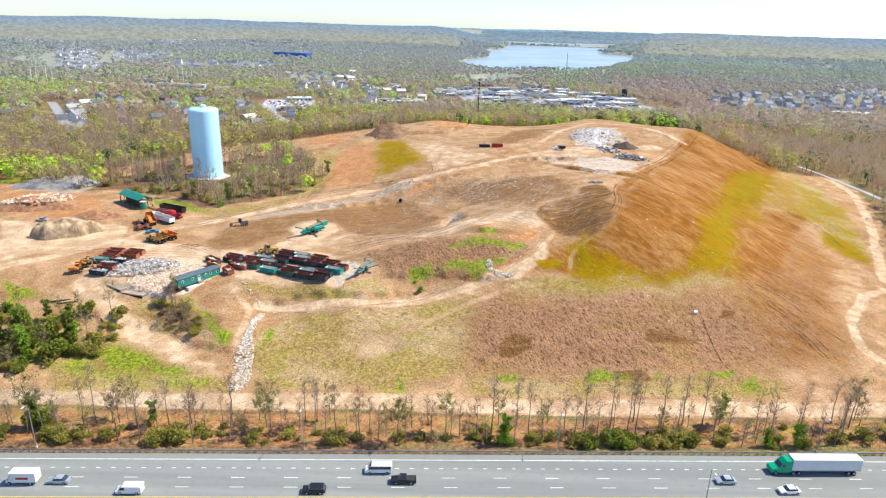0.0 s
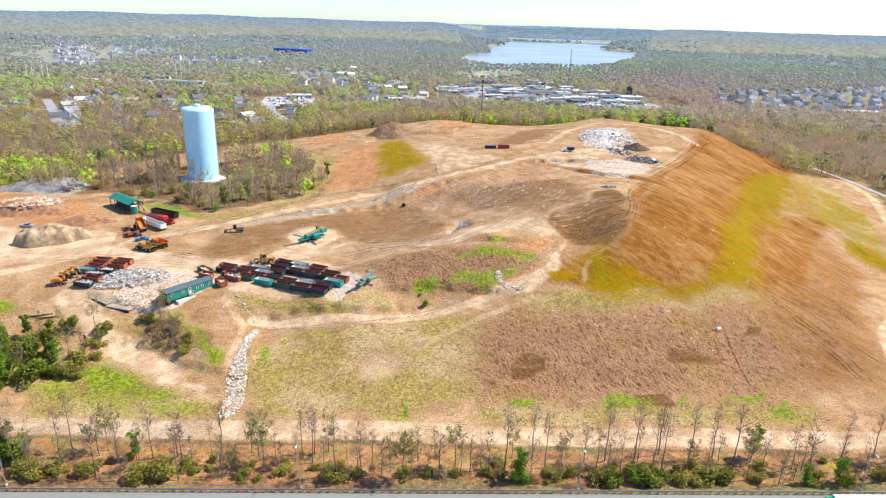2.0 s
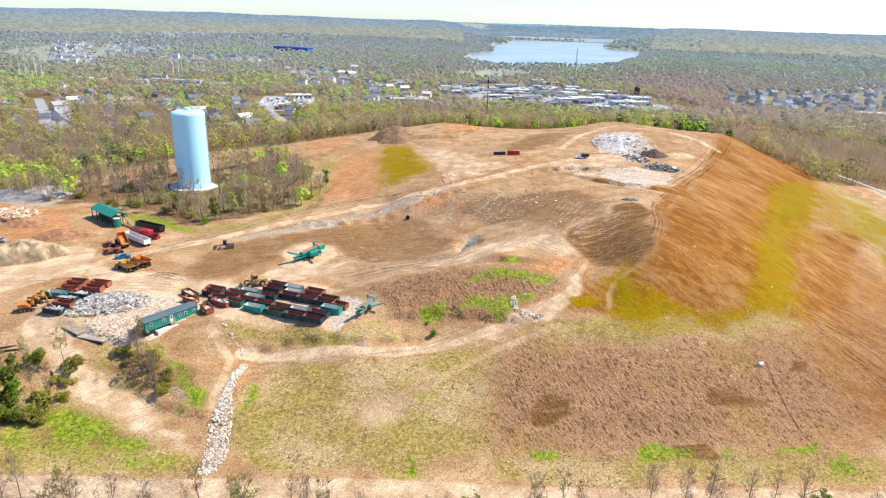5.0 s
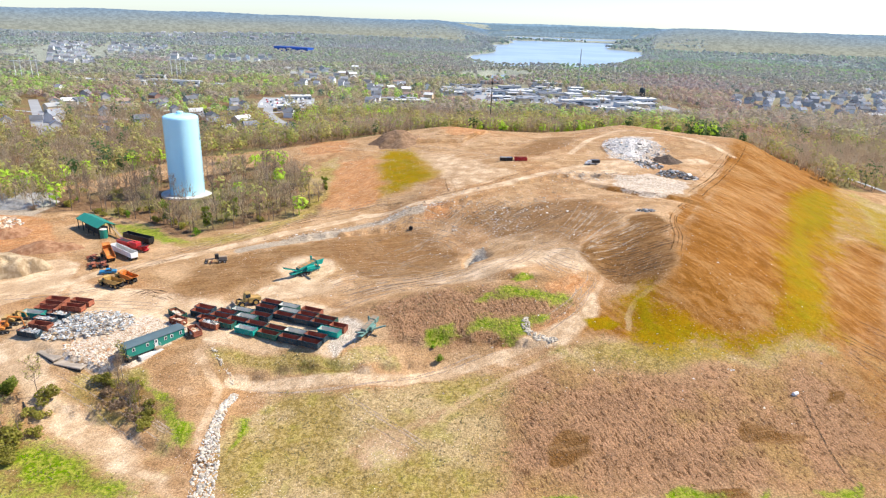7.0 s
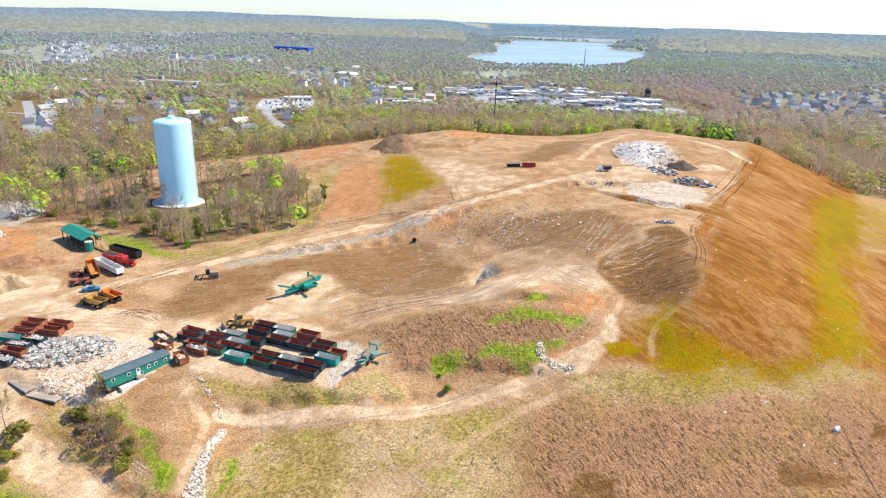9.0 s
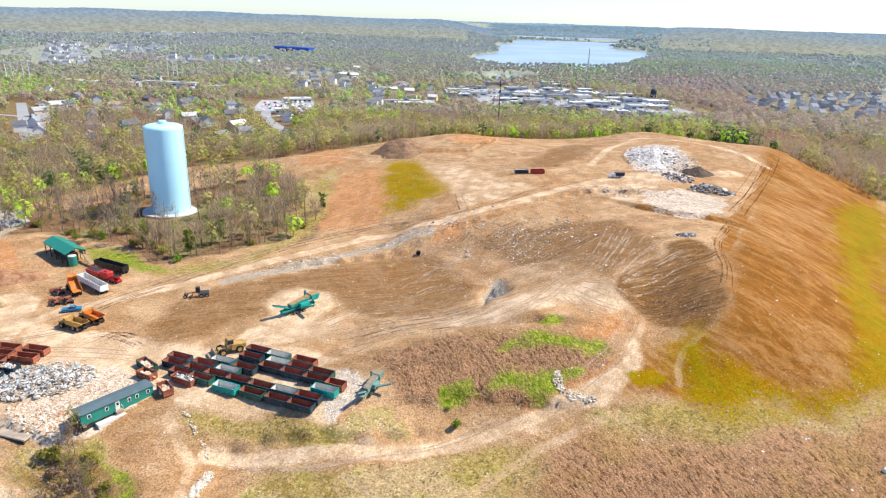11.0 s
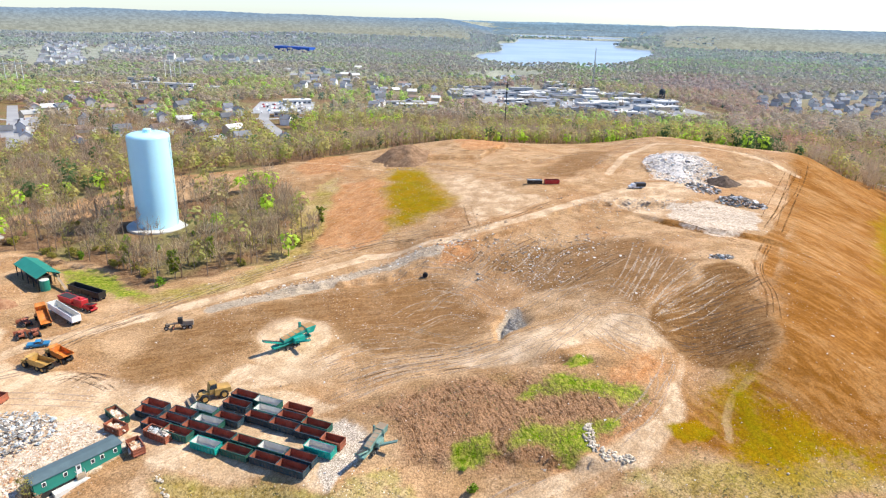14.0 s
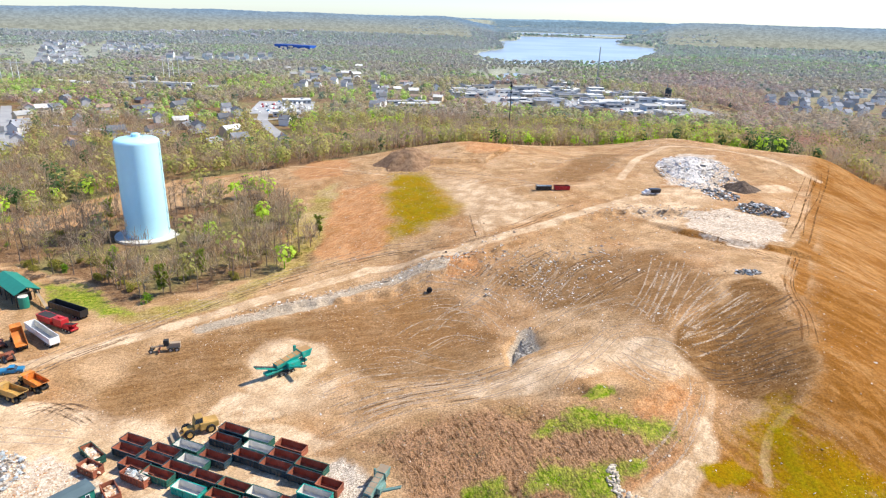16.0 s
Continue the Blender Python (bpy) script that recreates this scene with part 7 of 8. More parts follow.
# the green clump left of the ramp, and the lone trees by the office
for x, y, kit, sc in ((-113, 178, 0, 0.85), (-117, 175, 1, 0.7), (-109, 172, 0, 0.6), (-121, 170, 0, 0.75), (-116, 184, 1, 0.6), (-127, 178, 1, 0.8), (-133, 170, 0, 0.8), (-124, 186, 0, 0.7)):
    plant(DARK[kit], x, y, R.uniform(0, 360), sc)
for x, y, kit, sc in ((-109.5, 174, 1, 0.75), (-111, 176, 0, 0.7), (-131, 182, 0, 0.8)):
    plant(GREEN[kit], x, y, R.uniform(0, 360), sc)
for x, y, sc in ((-104, 170, 1.1), (-112, 166, 1.2), (-119, 166, 1.3), (-106, 178, 0.9), (-126, 172, 1.4), (-135, 176, 1.5), (-128, 164, 1.2), (-140, 184, 1.4), (-122, 180, 1.2)):
    plant(R.choice(PINEBUSH[:1] + BUSH + SHRUB[:1]), x, y, R.uniform(0, 360), sc)
for x, y, kit, sc in ((-81.5, 187, BARE[2], 0.75), (-88, 194, BARE[4], 0.7), (-86, 190, BARE[5], 0.6), (-91, 196, BARE[0], 0.5), (-89.5, 200.5, BUDDING[2], 0.62), (-83, 190, BUDDING[0], 0.45)):
    plant(kit, x, y, R.uniform(0, 360), sc)
for x, y, sc in ((-90, 192, 0.9), (-86, 187, 0.9), (-80.5, 184.5, 0.8), (-93, 195, 0.8), (-84, 193, 0.7), (-77, 182, 0.6), (-90.5, 201.5, 0.9)):
    plant(R.choice(DEAD + DEAD + BUSH[:1]), x, y, R.uniform(0, 360), sc * 1.2)
for k in range(26):
    x = R.uniform(-93, -76)
    plant(R.choice(DEAD + BUSH[:1]), x, 190 - 0.75 * (x + 84) + R.gauss(0, 2.5), R.uniform(0, 360), R.uniform(0.35, 0.7))
for k in range(5):
    x = R.uniform(-91, -80)
    plant(R.choice(BARE), x, 191 - 0.75 * (x + 84) + R.gauss(0, 2.5), R.uniform(0, 360), R.uniform(0.4, 0.65))
plant(SHRUB[0], -7.6, 209, 40, 0.75)
plant(SHRUB[1], -9.5, 213, 90, 0.4)
# the wood round the water tower
WOOD = [(-196, 325), (-172, 322), (-150, 316), (-128, 303), (-105, 296), (-84, 306), (-64, 326), (-60, 350), (-72, 374), (-96, 388), (-120, 380), (-150, 388), (-185, 365), (-205, 330)]
spots = []
for _ in range(6000):
    x, y = R.uniform(-206, -58), 294 + 96 * R.random() ** 2.6
    if len(spots) >= 90:
        break
    if distance_inside(np.array([x]), np.array([y]), WOOD)[0] < 0 or math.hypot(x - TOWER[0], y - TOWER[1]) < 14.5 or (abs(x - TOWER[0] - 5) < 12 and 332 < y < TOWER[1]) or math.hypot(x + 146, y - 298) < 16:
        continue
    if min([math.hypot(x - a, y - b) for a, b in spots] or [99]) < 3.9:
        continue
    spots.append((x, y))
    u = R.random()
    kit = R.choice(BARE) if u < 0.74 else R.choice(BUDDING) if u < 0.95 else DARK[0]
    plant(kit, x, y, R.uniform(0, 360), R.uniform(0.75, 1.15))
for k in range(80):
    x, y = R.choice(spots)
    plant(R.choice(BUSH + DEAD * 2 + SHRUB[:1]), x + R.uniform(-4, 4), y + R.uniform(-4, 4), R.uniform(0, 360), R.uniform(0.5, 1.1))

# dead reed and dry grass standing on the slopes


def tufts(name, label, mask, count, box, size, mat, seed, tall):
    rs = np.random.RandomState(seed)
    x, y = rs.uniform(box[0], box[1], count * 3), rs.uniform(box[2], box[3], count * 3)
    m = covers(x, y)
    keep = np.nonzero(m[mask] * (1 - m["pale"]) * (0.65 + 0.5 * waves(x, y, 5, seed)) > rs.uniform(0.15, 0.85, len(x)))[0][:count]
    x, y = x[keep], y[keep]
    z = height(x, y)
    n = len(x)
    a = rs.uniform(0, 2 * np.pi, n)
    w, h = size * rs.uniform(0.6, 1.4, n), tall * rs.uniform(0.5, 1.4, n)
    dx, dy = np.cos(a) * w, np.sin(a) * w
    lx, ly = rs.normal(0, 0.35, n) * h, rs.normal(0, 0.35, n) * h
    c = np.stack([np.stack([x - dx, y - dy, z - 0.1], -1), np.stack([x + dx, y + dy, z - 0.1], -1), np.stack([x + dx * 0.7 + lx, y + dy * 0.7 + ly, z + h], -1), np.stack([x - dx * 0.7 + lx, y - dy * 0.7 + ly, z + h * 0.8], -1)], 1).reshape(-1, 3)
    tagged(new(name, quad_mesh(name, c, mat)), label, "grass", kind="stuff")


tufts("dead_reed", "brown dead reed stalks covering the front slope", "brush", 16000, (-40, 160, 160, 260), 0.2, "dead_grass", 61, 0.12)
M["dry_grass"] = leafy("dry_grass", [(0.38, 0.31, 0.16), (0.46, 0.37, 0.21), (0.32, 0.33, 0.10), (0.52, 0.43, 0.27)])
tufts("dry_grass", "pale dry grass on the lower slopes", "dry", 16000, (-150, 120, 150, 235), 0.16, "dry_grass", 62, 0.22)
M["green_grass"] = leafy("green_grass", [(0.15, 0.28, 0.03), (0.24, 0.36, 0.05), (0.34, 0.40, 0.10)])
tufts("green_grass", "patches of fresh green grass", "grass", 5000, (-140, 130, 150, 300), 0.16, "green_grass", 63, 0.18)

# riprap: loose stones in the chute and at the bend of the gully track
stones = [lump_mesh("stone", LUMPS) for _ in range(6)]
M["riprap"] = plain("riprap", (0.55, 0.47, 0.365), 0.9, wear=0.35, scale=1.5, vary=0.3)


def riprap(name, label, pts, sizes, seed):
    r = random.Random(seed)
    ob = thing(name, label, "riprap", (0, 0, 0))
    for x, y in pts(r):
        s = part("stone", r.choice(stones), "riprap", ob)
        k = r.uniform(*sizes)
        s.matrix_basis = pose(x, y, ground(x, y) + k * 0.1, r.gauss(0, 20), r.gauss(0, 20), r.uniform(0, 360)) @ Matrix.Diagonal((k * r.uniform(0.8, 1.4), k, k, 1))


def along(line, width, n):
    def pts(r):
        out = []
        for _ in range(n):
            u = r.random() * (len(line) - 1)
            i = int(u)
            (ax, ay, aw), (bx, by, bw) = line[i], line[i + 1]
            t = u - i
            w = (aw + (bw - aw) * t) * width
            d = math.hypot(bx - ax, by - ay)
            o = r.uniform(-w, w)
            out.append((ax + (bx - ax) * t - (by - ay) / d * o, ay + (by - ay) * t + (bx - ax) / d * o))
        return out
    return pts


CHUTE = [(-55.5, 154, 2.0), (-56, 162, 2.4), (-58, 170, 2.6), (-59, 176, 2.0), (-60, 183, 1.0), (-60, 190, 1.0), (-59, 195, 0.8)]
riprap("riprap_chute", "chute of pale loose stones running down the slope", along(CHUTE, 1.0, 290), (0.28, 0.6), 71)
riprap("riprap_bend", "crescent of white stones at the gully track's bend", along([(17, 222, 0.8), (16.5, 218.5, 1.2), (18.5, 215.6, 1.2), (22.5, 214.5, 1.0), (25, 214.8, 0.7)], 1.0, 110), (0.28, 0.55), 72)
riprap("riprap_gutter", "line of pale stones in a yard gutter", along([(-60, 198, 0.5), (-63, 201, 0.5), (-67, 205, 0.6), (-69, 209, 0.6)], 1.0, 60), (0.15, 0.4), 73)
scatter("chute_gravel", "fine pale rubble between the chute's stones", "stones", "stone", along(CHUTE, 1.15, 900), (0.12, 0.32), 74, 0.6)

# ---- woods, houses and works beyond the site ----
def woodland(name, colors):
    """Far crowns: one shade a tree, a little lighter or darker by spray."""
    n = Nodes(name)
    a = n.add("Attribute")
    a.attribute_name = "tone"
    ramp = n.add("ValToRGB", Fac=a.outputs["Fac"])
    el = ramp.color_ramp.elements
    el[0].color, el[1].color = (*colors[0], 1), (*colors[-1], 1)
    for i, c in enumerate(colors[1:-1]):
        el.new((i + 1) / (len(colors) - 1)).color = (*c, 1)
    isl = n.add("NewGeometry").outputs["Random Per Island"]
    hsv = n.add("HueSaturation", Value=n.span(isl, 0, 1, 0.9, 1.1), Color=ramp.outputs[0])
    return thin(n, hsv.outputs[0])


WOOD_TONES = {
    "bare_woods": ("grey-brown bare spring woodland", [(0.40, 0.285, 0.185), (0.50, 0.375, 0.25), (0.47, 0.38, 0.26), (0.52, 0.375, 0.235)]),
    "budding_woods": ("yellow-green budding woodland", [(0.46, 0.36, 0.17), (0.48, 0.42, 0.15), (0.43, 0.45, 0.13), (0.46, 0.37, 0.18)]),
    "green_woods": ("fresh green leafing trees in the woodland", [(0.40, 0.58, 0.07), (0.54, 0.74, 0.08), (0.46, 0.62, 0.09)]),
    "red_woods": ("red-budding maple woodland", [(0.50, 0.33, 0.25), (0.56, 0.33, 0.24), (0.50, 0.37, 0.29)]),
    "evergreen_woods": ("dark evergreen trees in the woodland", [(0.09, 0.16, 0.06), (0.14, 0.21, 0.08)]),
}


def hazed_woods(grey):
    """The five kinds of woodland; grey mixes blue-grey distance haze into their base colours."""
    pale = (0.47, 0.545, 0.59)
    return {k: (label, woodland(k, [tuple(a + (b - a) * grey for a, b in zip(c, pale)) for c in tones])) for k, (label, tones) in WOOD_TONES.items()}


TOWN = [[(-320, 1290), (-195, 1400), (-50, 1130), (-20, 830), (-110, 790), (-190, 770), (-250, 960)],
        [(-450, 770), (-250, 880), (-160, 560), (-300, 530), (-420, 650)],
        [(-25, 1090), (80, 1180), (180, 1160), (270, 930), (230, 780), (160, 740), (80, 860), (-20, 920)], [(-520, 1080), (-330, 1060), (-280, 900), (-430, 880)]]
SCATTERED = [(-422, 652), (-409, 605), (-350, 556), (-385, 722), (-258, 530), (-320, 644), (-335, 590), (-230, 640), (-205, 600), (-180, 560), (-290, 700), (-160, 680), (-420, 800), (-350, 820), (-480, 850), (-130, 560)]
HOMES = []

# houses
M["siding"] = plain("siding", (0.52, 0.53, 0.53), 0.7, wear=0.12, scale=0.4, vary=0.25)
M["brick"] = plain("brick", (0.36, 0.22, 0.17), 0.85, wear=0.2, scale=0.6, vary=0.25)
M["shingle"] = plain("shingle", (0.22, 0.23, 0.25), 0.9, wear=0.25, scale=0.5, vary=0.4)
M["flat_roof"] = plain("flat_roof", (0.56, 0.555, 0.53), 0.8, wear=0.25, scale=0.15, vary=0.3)
M["brown_roof"] = plain("brown_roof", (0.27, 0.19, 0.15), 0.9, wear=0.25, scale=0.5, vary=0.4)
M["blue_wall"] = plain("blue_wall", (0.02, 0.10, 0.45), 0.5, wear=0.1, scale=0.1, vary=0)
M["ochre_wall"] = plain("ochre_wall", (0.62, 0.50, 0.34), 0.8, wear=0.15, scale=0.3)
M["pale_asphalt"] = plain("pale_asphalt", (0.36, 0.36, 0.36), 0.9, wear=0.2, scale=0.1)


def house(name, label, w, d, h, rise, wall, roof="shingle", glazed=True):
    ob = thing(name, label, "house", (0, 0, -80), 0, "houses beyond the site")
    part("wall", Solid().box(0, 0, -2, w, d, h + 2).prism([(-d / 2, h), (d / 2, h), (0, h + rise)], -w / 2, w / 2, pose(0, 0, 0, 0, 0, 90)), wall, ob)
    part("roof", Solid().prism([(-d / 2 - 0.5, h - 0.25), (0, h + rise + 0.1), (d / 2 + 0.5, h - 0.25), (d / 2 + 0.5, h), (0, h + rise + 0.4), (-d / 2 - 0.5, h)], -w / 2 - 0.5, w / 2 + 0.5, pose(0, 0, 0, 0, 0, 90)), roof, ob)
    win = Solid().box(0, 0, 0, 1.1, 0.12, 1.4).mesh("window")
    for sy in (-1, 1) if glazed else ():
        for k in range(int(h // 2.8)):
            for x in (-w * 0.3, w * 0.3):
                o = part("window", win, "glass", ob)
                o.matrix_basis = pose(x, sy * (d / 2 + 0.02), 0.9 + k * 2.8)
    part("chimney", Solid().box(w * 0.3, d * 0.15, h, 0.9, 0.9, rise + 1.2), "brick", ob)
    return ob


HOUSES = [house("house", "two-storey pale sided house with a grey gable roof", 11, 8, 5.8, 2.6, "siding", "shingle", False), house("house", "white two-storey house with a dark shingle roof", 9, 8, 5.8, 3.0, "white_paint", "shingle", False),
          house("house", "brick house with a grey shingle roof", 12, 8.5, 3.4, 2.4, "brick", "shingle", False), house("townhouse_row", "row of pale townhouses with grey roofs", 26, 10, 7.5, 2.6, "siding", "shingle", False),
          house("house", "white low house with a brown roof", 13, 8, 3.2, 2.2, "white_paint", "brown_roof", False), house("house", "tan house with a pale grey roof", 12, 9, 5.4, 2.4, "ochre_wall", "flat_roof", False),
          house("house", "distant pale sided house with a grey roof", 11, 8, 5.8, 2.6, "siding", "shingle", False), house("house", "distant white house with a grey roof", 9, 8, 5.8, 3.0, "white_paint", "shingle", False)]
R2 = random.Random(5)


def put_house(x, y, turn, kit=None, scale=1.0):
    kit = kit or R2.choice(HOUSES[:3])
    HOMES.append((x, y))
    m = pose(x, y, ground(x, y), 0, 0, turn) @ Matrix.Diagonal((scale, scale, scale, 1))
    if kit.matrix_basis.translation.z < -70:
        kit.matrix_basis = m
    else:
        copy_thing(kit, pose(0, 0, 0)).matrix_basis = m


def estate(outline, n, gap, turn, kits, scale=1.0):
    done = []
    xs, ys = [p[0] for p in outline], [p[1] for p in outline]
    for _ in range(n * 40):
        if len(done) >= n:
            break
        x, y = R2.uniform(min(xs), max(xs)), R2.uniform(min(ys), max(ys))
        if distance_inside(np.array([x]), np.array([y]), outline)[0] < 0 or min([math.hypot(x - a, y - b) for a, b in done] or [999]) < gap:
            continue
        done.append((x, y))
        put_house(x, y, turn + R2.choice((0, 90, 0, 20, -25)), R2.choice(kits), scale * R2.uniform(0.9, 1.15))


estate([(-1068, 1839), (-1000, 1930), (-840, 1600), (-630, 1230), (-700, 1190), (-900, 1550)], 78, 17, 35, HOUSES[6:], 0.95)
estate([(-942, 1899), (-767, 1858), (-640, 1540), (-795, 1596)], 40, 20, 20, HOUSES[6:], 0.95)
estate([(-610, 1502), (-418, 1590), (-396, 1459), (-541, 1387)], 24, 22, 15, HOUSES[6:], 1.1)
NEARER = [HOUSES[0], HOUSES[1], HOUSES[2], HOUSES[4], HOUSES[5]]
estate([(-310, 1290), (-195, 1380), (-137, 1010), (-238, 980)], 26, 24, 10, NEARER, 0.95)
estate([(-149, 1092), (-48, 1122), (-18, 830), (-100, 810)], 22, 24, 10, NEARER, 0.95)
estate([(-440, 760), (-260, 860), (-160, 560), (-300, 530), (-400, 640)], 26, 30, 35, NEARER, 1.0)
estate([(-1150, 2600), (-550, 2700), (-450, 2230), (-962, 2100)], 40, 34, 20, HOUSES[6:], 1.3)
estate([(392, 998), (443, 1071), (605, 1159), (813, 1261), (640, 960), (548, 860), (440, 850), (345, 880)], 84, 20, 20, HOUSES[6:], 0.95)
estate([(900, 2100), (1200, 2200), (1150, 1900)], 14, 40, 0, HOUSES[6:], 1.2)
for x, y in SCATTERED:
    put_house(x, y, R2.uniform(0, 180))


# clearings: centre x, y, half-width, half-depth, turn
CLEAR = [(-195, 815, 48, 85, 10), (-75, 855, 46, 24, 15), (100, 960, 125, 150, 0), (215, 890, 90, 110, 10), (-505, 975, 38, 20, 0), (-395, 985, 85, 26, 0), (-420, 1790, 70, 40, -25),
         (550, 980, 190, 120, 20), (-860, 1520, 110, 240, 35), (-790, 1720, 110, 120, 20), (-490, 1480, 110, 55, 15), (85, 1340, 70, 130, -15), (515, 836, 36, 16, 0), ]
LANES = [(12, [(-457, 761), (-356, 607), (-294, 513)]), (13, [(-187, 822), (-198, 791), (-200, 754), (-189, 709), (-170, 664), (-149, 619), (-130, 571)]), (8, [(-260, 740), (-190, 711), (-100, 780), (0, 900)]), (7, [(-480, 690), (-340, 640), (-240, 600)]),
         (10, [(-110, 845), (0, 880), (120, 930)]), (6, [(236, 800), (228, 880), (240, 960)]), (6, [(270, 300), (262, 430), (250, 500)])]


def open_ground(x, y):
    """True where no tree stands."""
    out = distance_inside(x, y, SITE) > -3
    out |= y < 165
    for cx, cy, a, b, t in CLEAR:
        c, s = math.cos(radians(t)), math.sin(radians(t))
        u, v = (x - cx) * c + (y - cy) * s, -(x - cx) * s + (y - cy) * c
        out |= ((u / a) ** 2 + (v / b) ** 2 < 1) & (np.sin(x * 12.9898 + y * 78.233) > -0.86)
    for w, line in LANES:
        out |= distance_line(x, y, line) < w
    for hx, hy in HOMES:
        k = np.clip(hy / 900, 0.7, 1.6)
        out |= np.hypot((x - hx) * 1.1, (y - hy + 13 * k) * 0.55) < 12 * k
    out |= lake_mask(x, y) > 0.36
    chance = np.sin(x * 91.17 + y * 47.31) * 0.5 + 0.5
    for outline in TOWN:
        out |= (distance_inside(x, y, outline) > 0) & (chance < 0.42)
    out |= (distance_inside(x, y, MEADOW) > 0) & (chance < 0.93)
    out |= np.hypot(x + 146, y - 298) < 17
    out |= (np.hypot(x - TOWER[0], y - TOWER[1]) < 16) | ((np.abs(x - TOWER[0] - 5) < 13) & (y < TOWER[1]) & (y > 326))  | ((distance_inside(x, y, WOOD) > 0) & (np.sin(x * 12.9898 + y * 78.233) > 0.55))
    return out


def belt(d0, d1, step, cards_each, size, tall, seed, trunks, inside=(-0.86, 0.86), lift=0.62, grey=0.0):
    """Trees on a jittered grid between two distances, joined by kind."""
    rs = np.random.RandomState(seed)
    xs, ys = np.meshgrid(np.arange(-d1 * 1.0, d1 * 1.0, step), np.arange(135, d1, step))
    x, y = (xs + rs.uniform(-0.5, 0.5, xs.shape) * step).ravel(), (ys + rs.uniform(-0.5, 0.5, xs.shape) * step).ravel()
    d = np.hypot(x, y)
    k = (d >= d0) & (d < d1) & (x > inside[0] * y - 60) & (x < inside[1] * y + 80)
    x, y = x[k], y[k]
    k = ~open_ground(x, y)
    x, y = x[k], y[k]
    z = height(x, y)
    n = len(x)
    u = rs.uniform(0, 1, n) * 0.50 + 0.22 + 0.08 * ease(60, -120, x) * (y < 1250) + 0.5 * (waves(x, y, 60, 50) * 0.25 + waves(x, y, 200, 51) * 0.4 + waves(x, y, 600, 52) * 0.3) - 0.24 * ease(90, 200, x - 0.12 * y) + 0.42 * ease(1250, 1600, y) * ease(150, 350, x)
    red = waves(x, y, 420, 53) + 1.2 * np.exp(-((x - 330) ** 2 / 190 ** 2 + (y - 1130) ** 2 / 240 ** 2)) + rs.normal(0, 0.35, n)
    kind = np.where(u < 0.46, 0, np.where(u < 0.72, 1, 2))
    kind[(red > 0.95) & (y > 560)] = 3
    kind[rs.uniform(0, 1, n) < (0.035 if d1 < 800 else 0.015)] = 4
    glow = np.exp(-((x - 110) ** 2 / 45 ** 2 + (y - 545) ** 2 / 22 ** 2))
    kind[(glow > 0.45) & (rs.uniform(0, 1, n) < 0.7)] = 2
    kind[(np.hypot(x - 168, (y - 492)) < 16)] = 4
    kind[(distance_inside(x, y, WOOD) > -4) & (rs.uniform(0, 1, n) < 0.8)] = 0
    for i, (name, (label, mat)) in enumerate(hazed_woods(grey).items()):
        s = np.nonzero(kind == i)[0]
        if not len(s):
            continue
        h = tall * rs.uniform(0.65, 1.2, len(s)) * (0.8 if i == 2 else 1) * (1 + 0.3 * ease(180, 260, x[s]) * (y[s] < 760)) * (1 - 0.6 * np.exp(-((x[s] - 220) / 300) ** 2 - ((y[s] - 1500) / 190) ** 2))
        r = h * (0.30 if i == 4 else 0.36)
        c = cards_each if i else int(cards_each * 1.5)
        w = rs.normal(size=(len(s), c, 3))
        w /= np.linalg.norm(w, axis=2)[..., None]
        w *= rs.uniform(0.6 if i == 0 else 0.8, 1.05, (len(s), c, 1))
        p = np.stack([x[s, None] + w[..., 0] * r[:, None], y[s, None] + w[..., 1] * r[:, None], z[s, None] + h[:, None] * (lift + (1 - lift) * w[..., 2])], -1).reshape(-1, 3)
        if i == 0 and trunks:
            corners = strokes(p, (w * (0.7, 0.7, 0.4) + (0, 0, 0.9)).reshape(-1, 3), 1.15, 0.11, rs)
        else:
            corners = cards(p, size * (1.1 if i else 1.15), rs, 0.8 if i else 0.42, (w + (0, 0, 0.8)).reshape(-1, 3))
        t = np.repeat(rs.uniform(0, 1, len(s)), c * 4)
        if trunks:
            a = 0.16 + 0.008 * h
            bx, by, bz = x[s], y[s], z[s]
            q = np.stack([np.stack([bx - a, by, bz - 0.5], -1), np.stack([bx + a, by, bz - 0.5], -1), np.stack([bx + a * 0.4, by, bz + h * 0.8], -1), np.stack([bx - a * 0.4, by, bz + h * 0.8], -1)], 1).reshape(-1, 3)
            q2 = np.stack([np.stack([bx, by - a, bz - 0.5], -1), np.stack([bx, by + a, bz - 0.5], -1), np.stack([bx, by + a * 0.4, bz + h * 0.8], -1), np.stack([bx, by - a * 0.4, bz + h * 0.8], -1)], 1).reshape(-1, 3)
            corners = np.concatenate([corners, q, q2])
            t = np.concatenate([t, np.zeros(len(q) + len(q2))])
        me = quad_mesh(name, corners, mat)
        layer = me.attributes.new("tone", "FLOAT", "POINT")
        layer.data.foreach_set("value", t.astype(np.float32))
        tagged(new(name, me), label, "woodland", kind="stuff")


# grey rises with distance: haze put into the crowns' base colour
belt(150, 720, 7.0, 52, 0.72, 11.5, 91, True)
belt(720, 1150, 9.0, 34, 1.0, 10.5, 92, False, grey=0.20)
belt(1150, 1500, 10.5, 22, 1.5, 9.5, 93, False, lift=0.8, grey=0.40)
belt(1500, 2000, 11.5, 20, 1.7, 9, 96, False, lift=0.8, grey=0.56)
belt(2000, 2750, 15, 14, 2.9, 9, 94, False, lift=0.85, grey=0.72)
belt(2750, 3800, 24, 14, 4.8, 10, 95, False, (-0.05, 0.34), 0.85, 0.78)


